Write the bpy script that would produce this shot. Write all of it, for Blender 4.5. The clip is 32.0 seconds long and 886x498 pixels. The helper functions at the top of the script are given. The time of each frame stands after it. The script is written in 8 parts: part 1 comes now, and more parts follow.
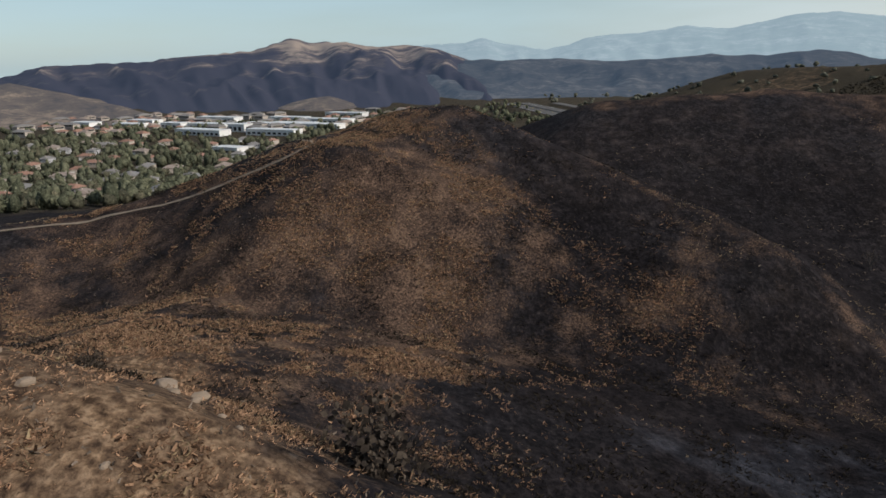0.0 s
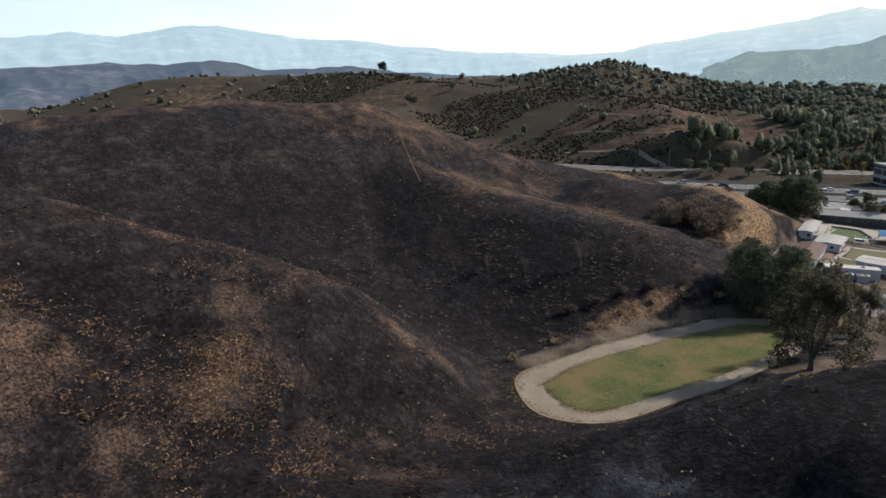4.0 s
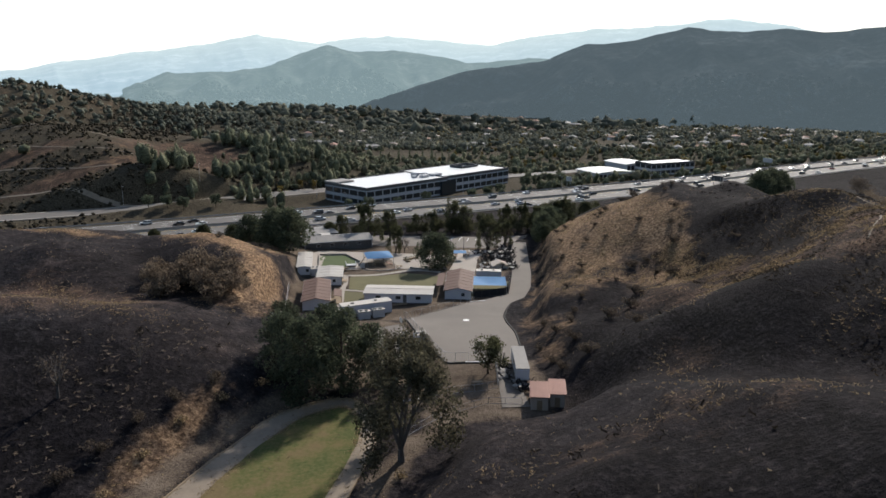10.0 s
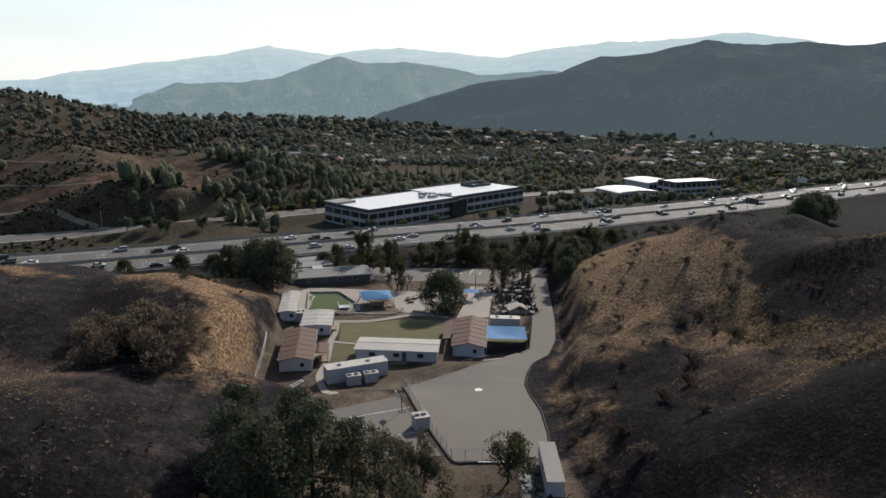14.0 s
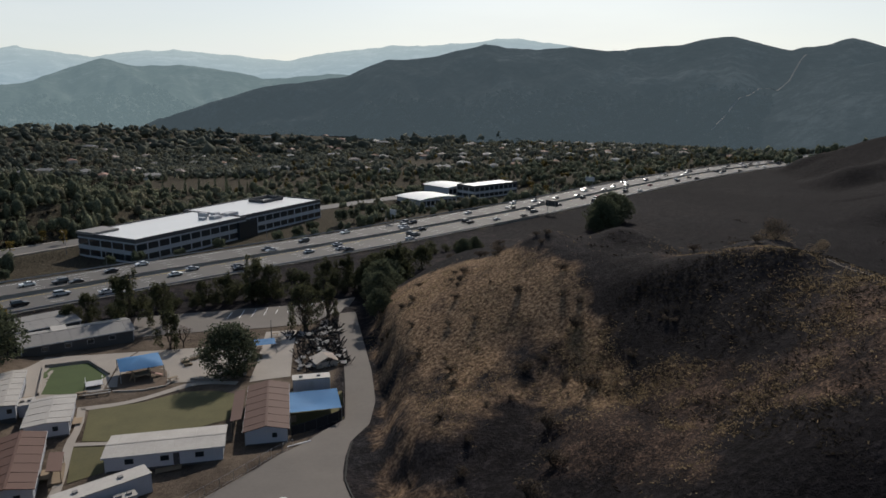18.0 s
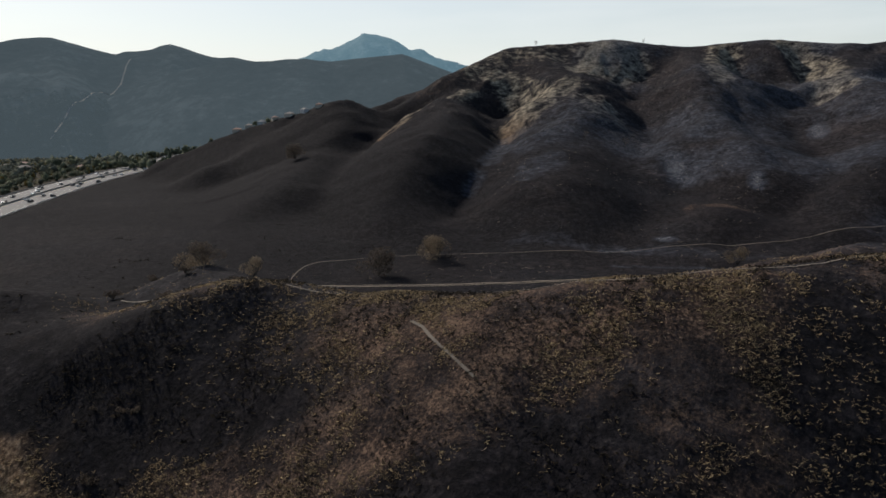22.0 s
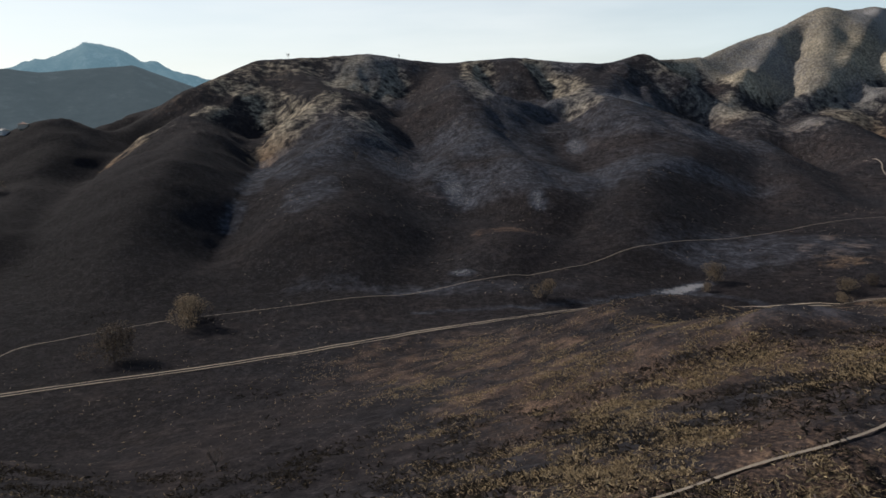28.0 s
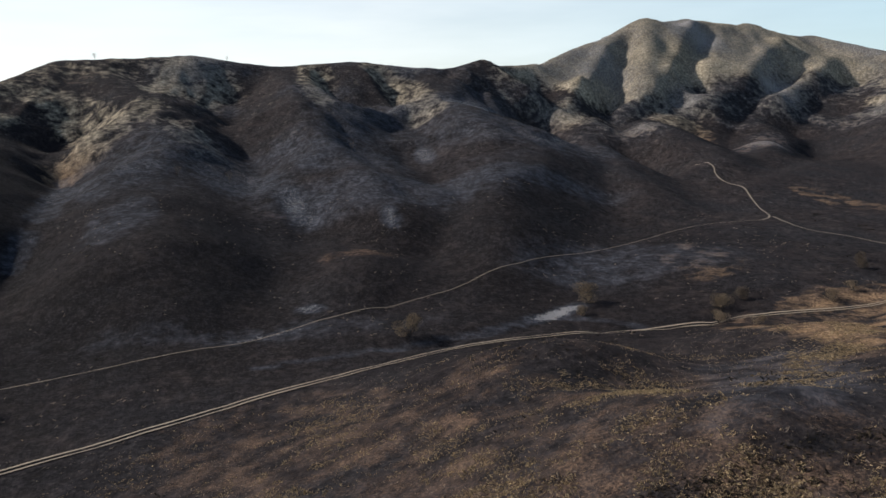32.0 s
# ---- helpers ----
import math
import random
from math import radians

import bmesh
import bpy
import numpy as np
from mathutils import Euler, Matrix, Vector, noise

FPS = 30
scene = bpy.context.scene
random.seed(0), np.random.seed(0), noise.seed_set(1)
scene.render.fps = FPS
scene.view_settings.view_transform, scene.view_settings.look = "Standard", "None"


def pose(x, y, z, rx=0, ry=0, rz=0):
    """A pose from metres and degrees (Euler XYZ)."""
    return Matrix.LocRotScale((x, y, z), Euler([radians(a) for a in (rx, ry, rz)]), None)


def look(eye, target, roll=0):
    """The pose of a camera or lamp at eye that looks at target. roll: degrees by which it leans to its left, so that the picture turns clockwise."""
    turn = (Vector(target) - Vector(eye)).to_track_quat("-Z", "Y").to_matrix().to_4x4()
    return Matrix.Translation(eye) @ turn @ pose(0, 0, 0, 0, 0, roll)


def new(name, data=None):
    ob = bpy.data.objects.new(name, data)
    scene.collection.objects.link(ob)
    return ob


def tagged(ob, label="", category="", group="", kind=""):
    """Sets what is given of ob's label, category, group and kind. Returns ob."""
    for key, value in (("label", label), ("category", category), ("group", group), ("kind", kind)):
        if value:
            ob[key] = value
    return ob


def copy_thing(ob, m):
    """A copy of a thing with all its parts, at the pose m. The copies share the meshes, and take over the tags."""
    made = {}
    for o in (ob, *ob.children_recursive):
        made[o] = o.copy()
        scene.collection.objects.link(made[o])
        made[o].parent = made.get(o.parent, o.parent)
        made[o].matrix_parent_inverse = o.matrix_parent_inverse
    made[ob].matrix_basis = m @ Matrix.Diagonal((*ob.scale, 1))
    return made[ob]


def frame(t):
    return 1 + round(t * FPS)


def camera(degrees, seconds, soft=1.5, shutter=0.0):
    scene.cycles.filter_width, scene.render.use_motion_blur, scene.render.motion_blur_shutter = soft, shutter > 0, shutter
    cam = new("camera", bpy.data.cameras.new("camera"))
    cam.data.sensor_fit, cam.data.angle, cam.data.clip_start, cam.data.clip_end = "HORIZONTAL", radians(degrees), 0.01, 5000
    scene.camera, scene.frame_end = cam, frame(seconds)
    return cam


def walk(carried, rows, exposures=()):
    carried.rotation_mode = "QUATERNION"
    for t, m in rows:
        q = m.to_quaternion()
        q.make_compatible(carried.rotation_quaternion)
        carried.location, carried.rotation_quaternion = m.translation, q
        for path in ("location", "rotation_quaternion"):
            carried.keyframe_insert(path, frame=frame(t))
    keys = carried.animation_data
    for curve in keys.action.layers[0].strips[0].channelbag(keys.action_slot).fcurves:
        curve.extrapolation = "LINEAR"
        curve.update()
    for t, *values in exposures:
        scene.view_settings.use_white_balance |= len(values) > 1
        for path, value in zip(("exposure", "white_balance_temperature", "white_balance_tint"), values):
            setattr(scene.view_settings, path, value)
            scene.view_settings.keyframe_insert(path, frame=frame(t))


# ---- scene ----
cam = camera(65.2, 32.0, soft=1.6)
PATH = [
    (0, (56.28, -56.69, 39.51), (-40.17, -55.75, 13.13), -1.58),
    (0.5, (52.61, -58.74, 39.34), (-42.75, -44.67, 12.72), -1.35),
    (1, (48.69, -60.34, 39.30), (-44.12, -34.52, 12.46), -1.16),
    (1.5, (44.63, -61.53, 39.19), (-44.63, -25.35, 12.31), -0.99),
    (2, (40.53, -62.06, 39.10), (-45.35, -18.46, 12.20), -0.77),
    (2.5, (36.54, -61.97, 39.01), (-44.60, -10.05, 12.16), -0.59),
    (3, (32.72, -61.56, 39.00), (-43.60, -2.74, 12.25), -0.50),
    (3.5, (29.06, -60.81, 39.03), (-42.28, 4.01, 12.42), -0.41),
    (4, (25.57, -59.68, 39.10), (-40.41, 10.65, 12.63), -0.33),
    (4.5, (22.24, -58.13, 39.17), (-37.64, 17.51, 12.85), -0.24),
    (5, (19.05, -56.15, 39.22), (-33.51, 24.80, 13.04), -0.11),
    (5.5, (15.88, -53.85, 39.28), (-27.85, 32.24, 13.29), -0.01),
    (6, (12.82, -51.28, 39.26), (-22.13, 38.80, 13.50), 0.12),
    (6.5, (10.04, -48.45, 39.21), (-15.45, 44.82, 13.70), 0.21),
    (7, (7.55, -45.53, 39.32), (-7.15, 50.08, 13.99), 0.35),
    (7.5, (5.24, -42.71, 39.48), (1.66, 54.02, 14.40), 0.53),
    (8, (3.07, -39.62, 39.75), (4.95, 57.24, 14.95), 0.50),
    (8.5, (1.54, -36.22, 39.90), (4.70, 60.67, 15.37), 0.53),
    (9, (0.44, -32.52, 39.97), (3.41, 64.45, 15.72), 0.51),
    (9.5, (-0.20, -28.57, 39.92), (2.54, 68.48, 15.96), 0.53),
    (10, (-0.58, -24.50, 39.86), (1.95, 72.62, 16.20), 0.51),
    (10.5, (-0.80, -20.41, 39.83), (1.51, 76.79, 16.43), 0.55),
    (11, (-0.92, -16.34, 39.81), (1.22, 80.92, 16.67), 0.60),
    (11.5, (-0.81, -12.28, 39.82), (1.10, 85.04, 16.92), 0.65),
    (12, (-0.62, -8.18, 39.84), (1.13, 89.20, 17.16), 0.66),
    (12.5, (-0.28, -4.08, 39.95), (1.25, 93.33, 17.41), 0.70),
    (13, (0.00, 0.00, 40.00), (1.34, 97.46, 17.63), 0.77),
    (13.5, (0.29, 4.10, 40.09), (1.49, 101.59, 17.88), 0.77),
    (14, (0.54, 8.18, 40.17), (1.62, 105.70, 18.07), 0.84),
    (14.5, (0.84, 12.21, 40.15), (1.78, 109.76, 18.19), 0.87),
    (15, (1.06, 16.27, 40.18), (1.71, 113.85, 18.32), 0.89),
    (15.5, (1.30, 20.38, 40.24), (1.64, 117.99, 18.48), 0.90),
    (16, (1.64, 24.55, 40.31), (1.83, 122.17, 18.64), 0.92),
    (16.5, (2.17, 28.77, 40.36), (2.51, 126.42, 18.78), 0.93),
    (17, (2.99, 33.06, 40.39), (3.93, 130.71, 18.86), 0.91),
    (17.5, (3.68, 37.25, 40.42), (17.78, 133.91, 19.03), 0.70),
    (18, (4.19, 41.37, 40.43), (33.51, 134.57, 19.10), 0.32),
    (18.5, (4.71, 45.42, 40.46), (47.46, 133.26, 19.09), 0.05),
    (19, (5.34, 49.34, 40.52), (59.79, 130.43, 19.12), -0.12),
    (19.5, (6.17, 53.19, 40.64), (70.81, 126.41, 19.16), -0.22),
    (20, (7.21, 56.94, 40.72), (80.49, 121.50, 19.27), -0.43),
    (20.5, (8.63, 60.51, 40.84), (88.74, 116.38, 19.37), -0.67),
    (21, (10.40, 64.01, 41.01), (95.07, 112.71, 19.59), -0.85),
    (21.5, (12.70, 67.22, 41.10), (100.52, 110.01, 19.75), -0.88),
    (22, (15.38, 70.18, 41.17), (105.94, 106.85, 19.86), -0.99),
    (22.5, (18.30, 72.94, 41.27), (110.28, 105.98, 20.09), -1.06),
    (23, (21.45, 75.32, 41.38), (113.44, 108.47, 20.43), -1.03),
    (23.5, (24.87, 77.41, 41.50), (116.86, 110.69, 20.78), -0.96),
    (24, (28.48, 79.21, 41.59), (120.93, 111.33, 21.04), -0.91),
    (24.5, (32.12, 80.87, 41.69), (125.75, 109.45, 21.25), -0.93),
    (25, (35.80, 82.37, 41.84), (130.54, 107.06, 21.49), -0.91),
    (25.5, (39.40, 83.75, 41.99), (135.14, 104.35, 21.74), -0.93),
    (26, (43.06, 84.95, 42.10), (139.54, 101.85, 21.95), -0.97),
    (26.5, (46.79, 86.00, 42.19), (143.83, 99.47, 22.13), -1.02),
    (27, (50.59, 86.92, 42.29), (148.05, 97.07, 22.32), -1.06),
    (27.5, (54.47, 87.72, 42.41), (152.24, 94.53, 22.51), -1.11),
    (28, (58.45, 88.44, 42.58), (156.40, 91.72, 22.69), -1.13),
    (28.5, (62.55, 88.88, 42.70), (160.56, 89.35, 22.89), -1.17),
    (29, (66.70, 89.16, 42.85), (164.66, 85.88, 23.04), -1.27),
    (29.5, (70.88, 89.40, 43.05), (168.67, 82.72, 23.24), -1.31),
    (30, (74.95, 89.58, 43.22), (172.45, 79.53, 23.41), -1.35),
    (30.5, (78.99, 89.61, 43.38), (176.08, 76.14, 23.54), -1.37),
    (31, (83.13, 89.52, 43.56), (179.63, 72.45, 23.68), -1.37),
    (31.5, (87.40, 89.31, 43.65), (183.58, 70.41, 23.85), -1.36),
    (32, (91.79, 89.00, 43.75), (188.01, 70.13, 24.11), -1.30),
]
walk(cam, [(t, look(eye, target, roll)) for t, eye, target, roll in PATH],
     exposures=[(0, 0.0), (1, 0.2), (2, 0.45), (5, 0.74), (7, 0.74), (10, 0.66), (13, 0.46), (17, 0.1), (19, -0.12), (21, -0.06), (24, 0.26), (28, 0.26), (32, 0.46)])

# ---- sky, sun ----
SUN_AZ, SUN_EL = radians(27), radians(33)      # azimuth clockwise from +y
world = bpy.data.worlds.new("world")
scene.world = world
world.use_nodes = True
wn, wl = world.node_tree.nodes, world.node_tree.links
sky = wn.new("ShaderNodeTexSky")
sky.sky_type, sky.sun_disc = "NISHITA", False
sky.sun_elevation, sky.sun_rotation = SUN_EL, SUN_AZ
sky.air_density, sky.dust_density, sky.ozone_density = 1.0, 0.8, 2.0
# a bright veil of thin cloud low in the sky
up = wn.new("ShaderNodeTexCoord").outputs["Generated"]
sep = wn.new("ShaderNodeSeparateXYZ")
wl.new(up, sep.inputs[0])
veil = wn.new("ShaderNodeMapRange")
veil.inputs["From Min"].default_value, veil.inputs["From Max"].default_value = 0.55, 0.0
veil.inputs["To Min"].default_value, veil.inputs["To Max"].default_value = 0.0, 0.74
wl.new(sep.outputs[2], veil.inputs["Value"])
toward = wn.new("ShaderNodeVectorMath")
toward.operation = "DOT_PRODUCT"
toward.inputs[1].default_value = (math.sin(SUN_AZ), math.cos(SUN_AZ), 0.0)
wl.new(up, toward.inputs[0])
glare = wn.new("ShaderNodeMapRange")
glare.inputs["From Min"].default_value, glare.inputs["From Max"].default_value = -0.3, 0.9
glare.inputs["To Min"].default_value, glare.inputs["To Max"].default_value = 0.80, 0.98
wl.new(toward.outputs["Value"], glare.inputs["Value"])
veiled = wn.new("ShaderNodeMath")
veiled.operation = "MULTIPLY"
wl.new(veil.outputs[0], veiled.inputs[0])
wl.new(glare.outputs[0], veiled.inputs[1])
stretch = wn.new("ShaderNodeMapping")
stretch.inputs["Scale"].default_value = (2.2, 2.2, 14)
wl.new(up, stretch.inputs[0])
cloud = wn.new("ShaderNodeTexNoise")
cloud.inputs["Scale"].default_value, cloud.inputs["Detail"].default_value = 1.6, 5
wl.new(stretch.outputs[0], cloud.inputs["Vector"])
fac = wn.new("ShaderNodeMath")
fac.operation = "MULTIPLY_ADD"
wl.new(cloud.outputs["Fac"], fac.inputs[0])
fac.inputs[1].default_value = 0.5
wl.new(veiled.outputs[0], fac.inputs[2])
thin = wn.new("ShaderNodeMath")
thin.operation, thin.use_clamp = "SUBTRACT", True
wl.new(fac.outputs[0], thin.inputs[0])
thin.inputs[1].default_value = 0.2
blend = wn.new("ShaderNodeMix")
blend.data_type = "RGBA"
wl.new(thin.outputs[0], blend.inputs[0])
wl.new(sky.outputs[0], blend.inputs[6])
# the veil is white toward the sun and pale blue away from it
side = wn.new("ShaderNodeMapRange")
side.inputs["From Min"].default_value, side.inputs["From Max"].default_value = -0.35, 0.35
wl.new(toward.outputs["Value"], side.inputs["Value"])
veil_col = wn.new("ShaderNodeMix")
veil_col.data_type = "RGBA"
veil_col.inputs[6].default_value, veil_col.inputs[7].default_value = (5.6, 7.6, 8.6, 1), (9.3, 9.7, 9.7, 1)
wl.new(side.outputs[0], veil_col.inputs[0])
wl.new(veil_col.outputs[2], blend.inputs[7])
wl.new(blend.outputs[2], wn["Background"].inputs[0])
wn["Background"].inputs[1].default_value = 0.089
sun_data = bpy.data.lights.new("sun", "SUN")
sun_data.energy, sun_data.angle, sun_data.color = 4.2, radians(2.0), (1.0, 0.93, 0.84)
sun = new("sun", sun_data)
sun.matrix_world = look((0, 0, 500), (-500 * math.sin(SUN_AZ), -500 * math.cos(SUN_AZ), 500 - 500 * math.tan(SUN_EL)))
scene.view_settings.exposure = 0.0


# ---- materials ----
def mat(name, rough=0.9, metal=0.0, spec=0.3):
    m = bpy.data.materials.new(name)
    m.use_nodes = True
    b = m.node_tree.nodes["Principled BSDF"]
    b.inputs["Roughness"].default_value, b.inputs["Metallic"].default_value = rough, metal
    b.inputs["Specular IOR Level"].default_value = spec
    return m, m.node_tree.nodes, m.node_tree.links, b


def tex_noise(n, l, scale, detail=4, rough=0.6, vec=None):
    t = n.new("ShaderNodeTexNoise")
    t.inputs["Scale"].default_value, t.inputs["Detail"].default_value, t.inputs["Roughness"].default_value = scale, detail, rough
    if vec is not None:
        l.new(vec, t.inputs["Vector"])
    return t.outputs["Fac"]


def ramp(n, l, fac, *stops):
    r = n.new("ShaderNodeValToRGB")
    while len(r.color_ramp.elements) < len(stops):
        r.color_ramp.elements.new(0.5)
    for e, (p, c) in zip(r.color_ramp.elements, stops):
        e.position, e.color = p, (*c, 1) if len(c) == 3 else c
    l.new(fac, r.inputs[0])
    return r.outputs[0]


def mix(n, l, fac, a, b, blend="MIX"):
    m = n.new("ShaderNodeMix")
    m.data_type, m.blend_type = "RGBA", blend
    for sock, v in ((m.inputs[0], fac), (m.inputs[6], a), (m.inputs[7], b)):
        if hasattr(v, "is_output"):
            l.new(v, sock)
        elif isinstance(v, (int, float)):
            sock.default_value = v
        else:
            sock.default_value = (*v, 1)
    return m.outputs[2]


def calc(n, l, op, a, b=0.0):
    m = n.new("ShaderNodeMath")
    m.operation, m.use_clamp = op, False
    for sock, v in ((m.inputs[0], a), (m.inputs[1], b)):
        if hasattr(v, "is_output"):
            l.new(v, sock)
        else:
            sock.default_value = v
    return m.outputs[0]


def bump(n, l, b, height, strength, dist):
    k = n.new("ShaderNodeBump")
    k.inputs["Strength"].default_value, k.inputs["Distance"].default_value = strength, dist
    l.new(height, k.inputs["Height"])
    l.new(k.outputs[0], b.inputs["Normal"])


def plain(name, colour, rough=0.7, metal=0.0, var=0.15, scale=2.0, relief=0.0, spec=0.3):
    """A surface of one colour with stains at two scales, varied from thing to thing."""
    m, n, l, b = mat(name, rough, metal, spec)
    pos = n.new("ShaderNodeNewGeometry").outputs["Position"]
    fine, wide = tex_noise(n, l, scale * 6, 5, vec=pos), tex_noise(n, l, scale * 0.5, 3, vec=pos)
    k = calc(n, l, "ADD", calc(n, l, "MULTIPLY", fine, var), calc(n, l, "MULTIPLY", wide, var * 1.4))
    k = calc(n, l, "ADD", k, 1 - var * 1.2)
    rnd = n.new("ShaderNodeObjectInfo").outputs["Random"]
    k = calc(n, l, "MULTIPLY", k, calc(n, l, "ADD", calc(n, l, "MULTIPLY", rnd, var * 0.6), 1 - var * 0.3))
    g = n.new("ShaderNodeCombineColor")
    for i in range(3):
        l.new(calc(n, l, "MULTIPLY", k, colour[i]), g.inputs[i])
    l.new(g.outputs[0], b.inputs["Base Color"])
    if relief:
        bump(n, l, b, fine, 0.6, relief)
    return m


# ---- the lie of the land ----
RIDGES, LOWS, CUTS = [], [], []


def ridge(width, slope, *nodes):
    """A crest line with rounded top and even flanks."""
    RIDGES.append((width, slope, nodes))


def low(x, y, z):
    LOWS.append((x, y, z))


ridge(5, 0.56, (-130.3, -72.3, 24.7), (-108.7, -50.9, 29.1), (-88.5, -24.5, 18.2), (-61.1, 5.2, 5.0), (-40.5, 19.8, -12.6))  # hill_w1
ridge(9, 0.44, (-112.1, -61.5, 24.4), (-79.6, -77.5, 24), (-45.8, -90.7, 5.1), (-10, -95, 10))  # hill_w1b
ridge(6, 0.47, (-111, -64, 26), (-101.6, -83.1, 22.9), (-98.1, -90.2, 22.4), (-95.2, -101.6, 17.8), (-91.3, -113, 14.3), (-86.4, -129, 10.4), (-78.6, -142.6, 10), (-60, -173, 8))  # hill_w1c
ridge(10, 0.36, (60, -130, 38), (23.6, -91.2, 29.3), (-0.8, -87.2, 13.4))  # slope_n
ridge(12, 0.52, (-214.3, -35.6, 9.1), (-183.1, -0.2, 24.3), (-176.5, 53.8, 27.7), (-163.7, 87.6, 24), (-139.9, 114.5, 14.1), (-115.8, 147.8, 1.4), (-99, 182.1, -6.1))  # hill_w2
ridge(9, 0.40, (-157.9, 92.9, 24.3), (-125.2, 83.1, 6.9), (-94.3, 92.2, 2.5), (-60.5, 98, -1.8))  # hill_w2b
ridge(10, 0.47, (-189.6, 7.9, 21.5), (-140.2, 8.3, 6.9), (-101, 26, -4))  # hill_w2c
ridge(8, 0.48, (-129.9, 159.8, 0.4), (-94.4, 164.9, -5.4), (-63.6, 157.9, -0.8), (-52.7, 145.4, -2), (-47, 131.9, -5.2))  # knoll_w
ridge(8, 0.47, (-98, 168.2, -4.2), (-76.8, 180.2, -9.3), (-60.2, 196, -12.4))  # knoll_w2
ridge(6, 0.50, (-90, 140.2, 1.4), (-60.3, 118.4, -6.2), (-48.7, 105.2, -10.5))  # knoll_w3
ridge(8, 0.71, (64.8, 162.7, -8.5), (74.4, 188.6, 9.2), (64.8, 193.2, 2.1), (71.7, 219.1, -0.7))  # knoll_e
ridge(7, 0.50, (59.8, 161.7, -5), (49.4, 148.6, -7.4), (39.6, 134.5, -8.3))  # knoll_e3
ridge(8, 0.48, (65.8, 177.3, 1.3), (90.8, 177.3, 11.1), (114, 165, 2.6))  # knoll_e2
ridge(7, 0.50, (91.1, 133.8, 15.7), (73.9, 121, -2.4), (52.1, 112.4, -2.7), (40, 111.7, -10.1))  # spur_e
ridge(10, 0.70, (175, -120, 45), (149.3, -60.3, 34.3), (124.4, 20, 23.9), (92.5, 75.3, 20.8), (91.4, 90.4, 18.8), (98.2, 131.4, 11.8), (116.9, 162.9, 10.6), (134.5, 205, -6.5))  # ridge_f
ridge(7, 0.62, (94, 131, 13), (88, 150, 10.2), (81, 168, 8.6), (76, 184, 8))  # saddle
ridge(8, 0.33, (95.1, 64.7, 18.5), (66.1, 61.8, -5.4), (41.9, 38.2, 6.2), (20.9, 35, 5.8), (12.2, 46.5, -3.8))  # ridge_fa
ridge(8, 0.48, (69.7, 16.3, 14.6), (38.7, 16.8, 17.4), (10.6, 10.7, 3.1), (-2.8, 1.8, -7.4))  # ridge_fb
ridge(8, 0.33, (120.1, 20.8, 19.4), (71.3, 14.8, 14.3))  # ridge_fc
ridge(10, 0.46, (108.1, 68.7, 8.1), (147.8, 45.7, 16.3), (186.2, 54.7, 0.5), (206.7, 43.5, 0.7))  # ridge_fd
ridge(10, 0.41, (126.9, 17.6, 18.1), (157.9, -0.3, 9.6), (209.6, -20.3, -2.6))  # ridge_fe
ridge(10, 0.58, (430, 420, -5), (524.7, 363.4, 17.7), (592.7, 297.5, 59.6), (691.7, 270.5, 87.8), (737.8, 179, 94.5), (758.4, 111.2, 85.4), (761, 40.9, 89.9), (760.9, -30, 82.3), (783.7, -87.9, 85.9), (829, -160.3, 89.8))  # mt_crest
ridge(12, 0.37, (531, 369.1, 44), (444.6, 329.9, 8.5), (358.4, 301.4, -2.2), (280.2, 290, -17.2))  # mt_s1
ridge(12, 0.47, (608.6, 301.1, 51.8), (500.5, 260.1, 32.9), (397.3, 235.4, 19), (308.6, 215.1, -6.6), (269.8, 206.3, -18.5))  # mt_s2
ridge(16, 0.36, (690, 246.1, 83.8), (600, 189.9, 55), (510, 169.8, 30.4), (429.3, 161.6, 14.3), (347.5, 144.3, 1.6), (285.2, 130, -18))  # mt_s3
ridge(12, 0.47, (759.2, 108.7, 84.3), (650.1, 95, 65.5), (600.8, 90.1, 54.9), (500.4, 74.4, 27.3), (427.6, 48.6, 13.9))  # mt_s4
ridge(12, 0.42, (500.3, 75.3, 27.8), (441.4, 105.3, 7.3), (388.5, 99.2, -4.8), (342.6, 72.9, -7))  # mt_s5
ridge(14, 0.40, (760.1, -29.9, 82.1), (650, -21.7, 53.1), (548.7, -34.6, 38.2), (450, -10, 12), (370, 9.6, -2.2), (331.8, 19.9, -12.9))  # mt_s6
ridge(12, 0.46, (779.2, -91.6, 92.2), (702.4, -138.8, 45.9), (620, -130, 28), (520, -110, 10.1), (419.9, -90.1, -3.8))  # mt_s7
ridge(14, 0.61, (829.8, -159.4, 86.2), (876.4, -229.9, 111.9), (914.4, -333.4, 141.8), (934.6, -397.5, 150.7), (932.5, -477.7, 141.3), (961.6, -597.9, 129))  # bigpk
ridge(12, 0.51, (905.2, -327.3, 148.7), (830, -290.9, 99.5), (760, -250, 55), (690, -220.3, 30.9), (598.8, -194.7, 25.3), (518.7, -184.7, 11.6))  # bigpk1
ridge(12, 0.50, (931, -480.2, 144.9), (840.2, -400.1, 94.6), (760, -340, 50), (660, -290, 20), (560, -260, 4))  # bigpk2
ridge(20, 0.40, (959.7, -601.9, 132.6), (800, -620, 90), (650, -520, 50), (500, -400, 20))  # mt_far
ridge(8, 0.48, (73.4, 69.2, 1.8), (64.9, 87.6, 10.1), (47.1, 95.7, -0.1), (38.8, 105.6, -8.2))  # ridge_fg
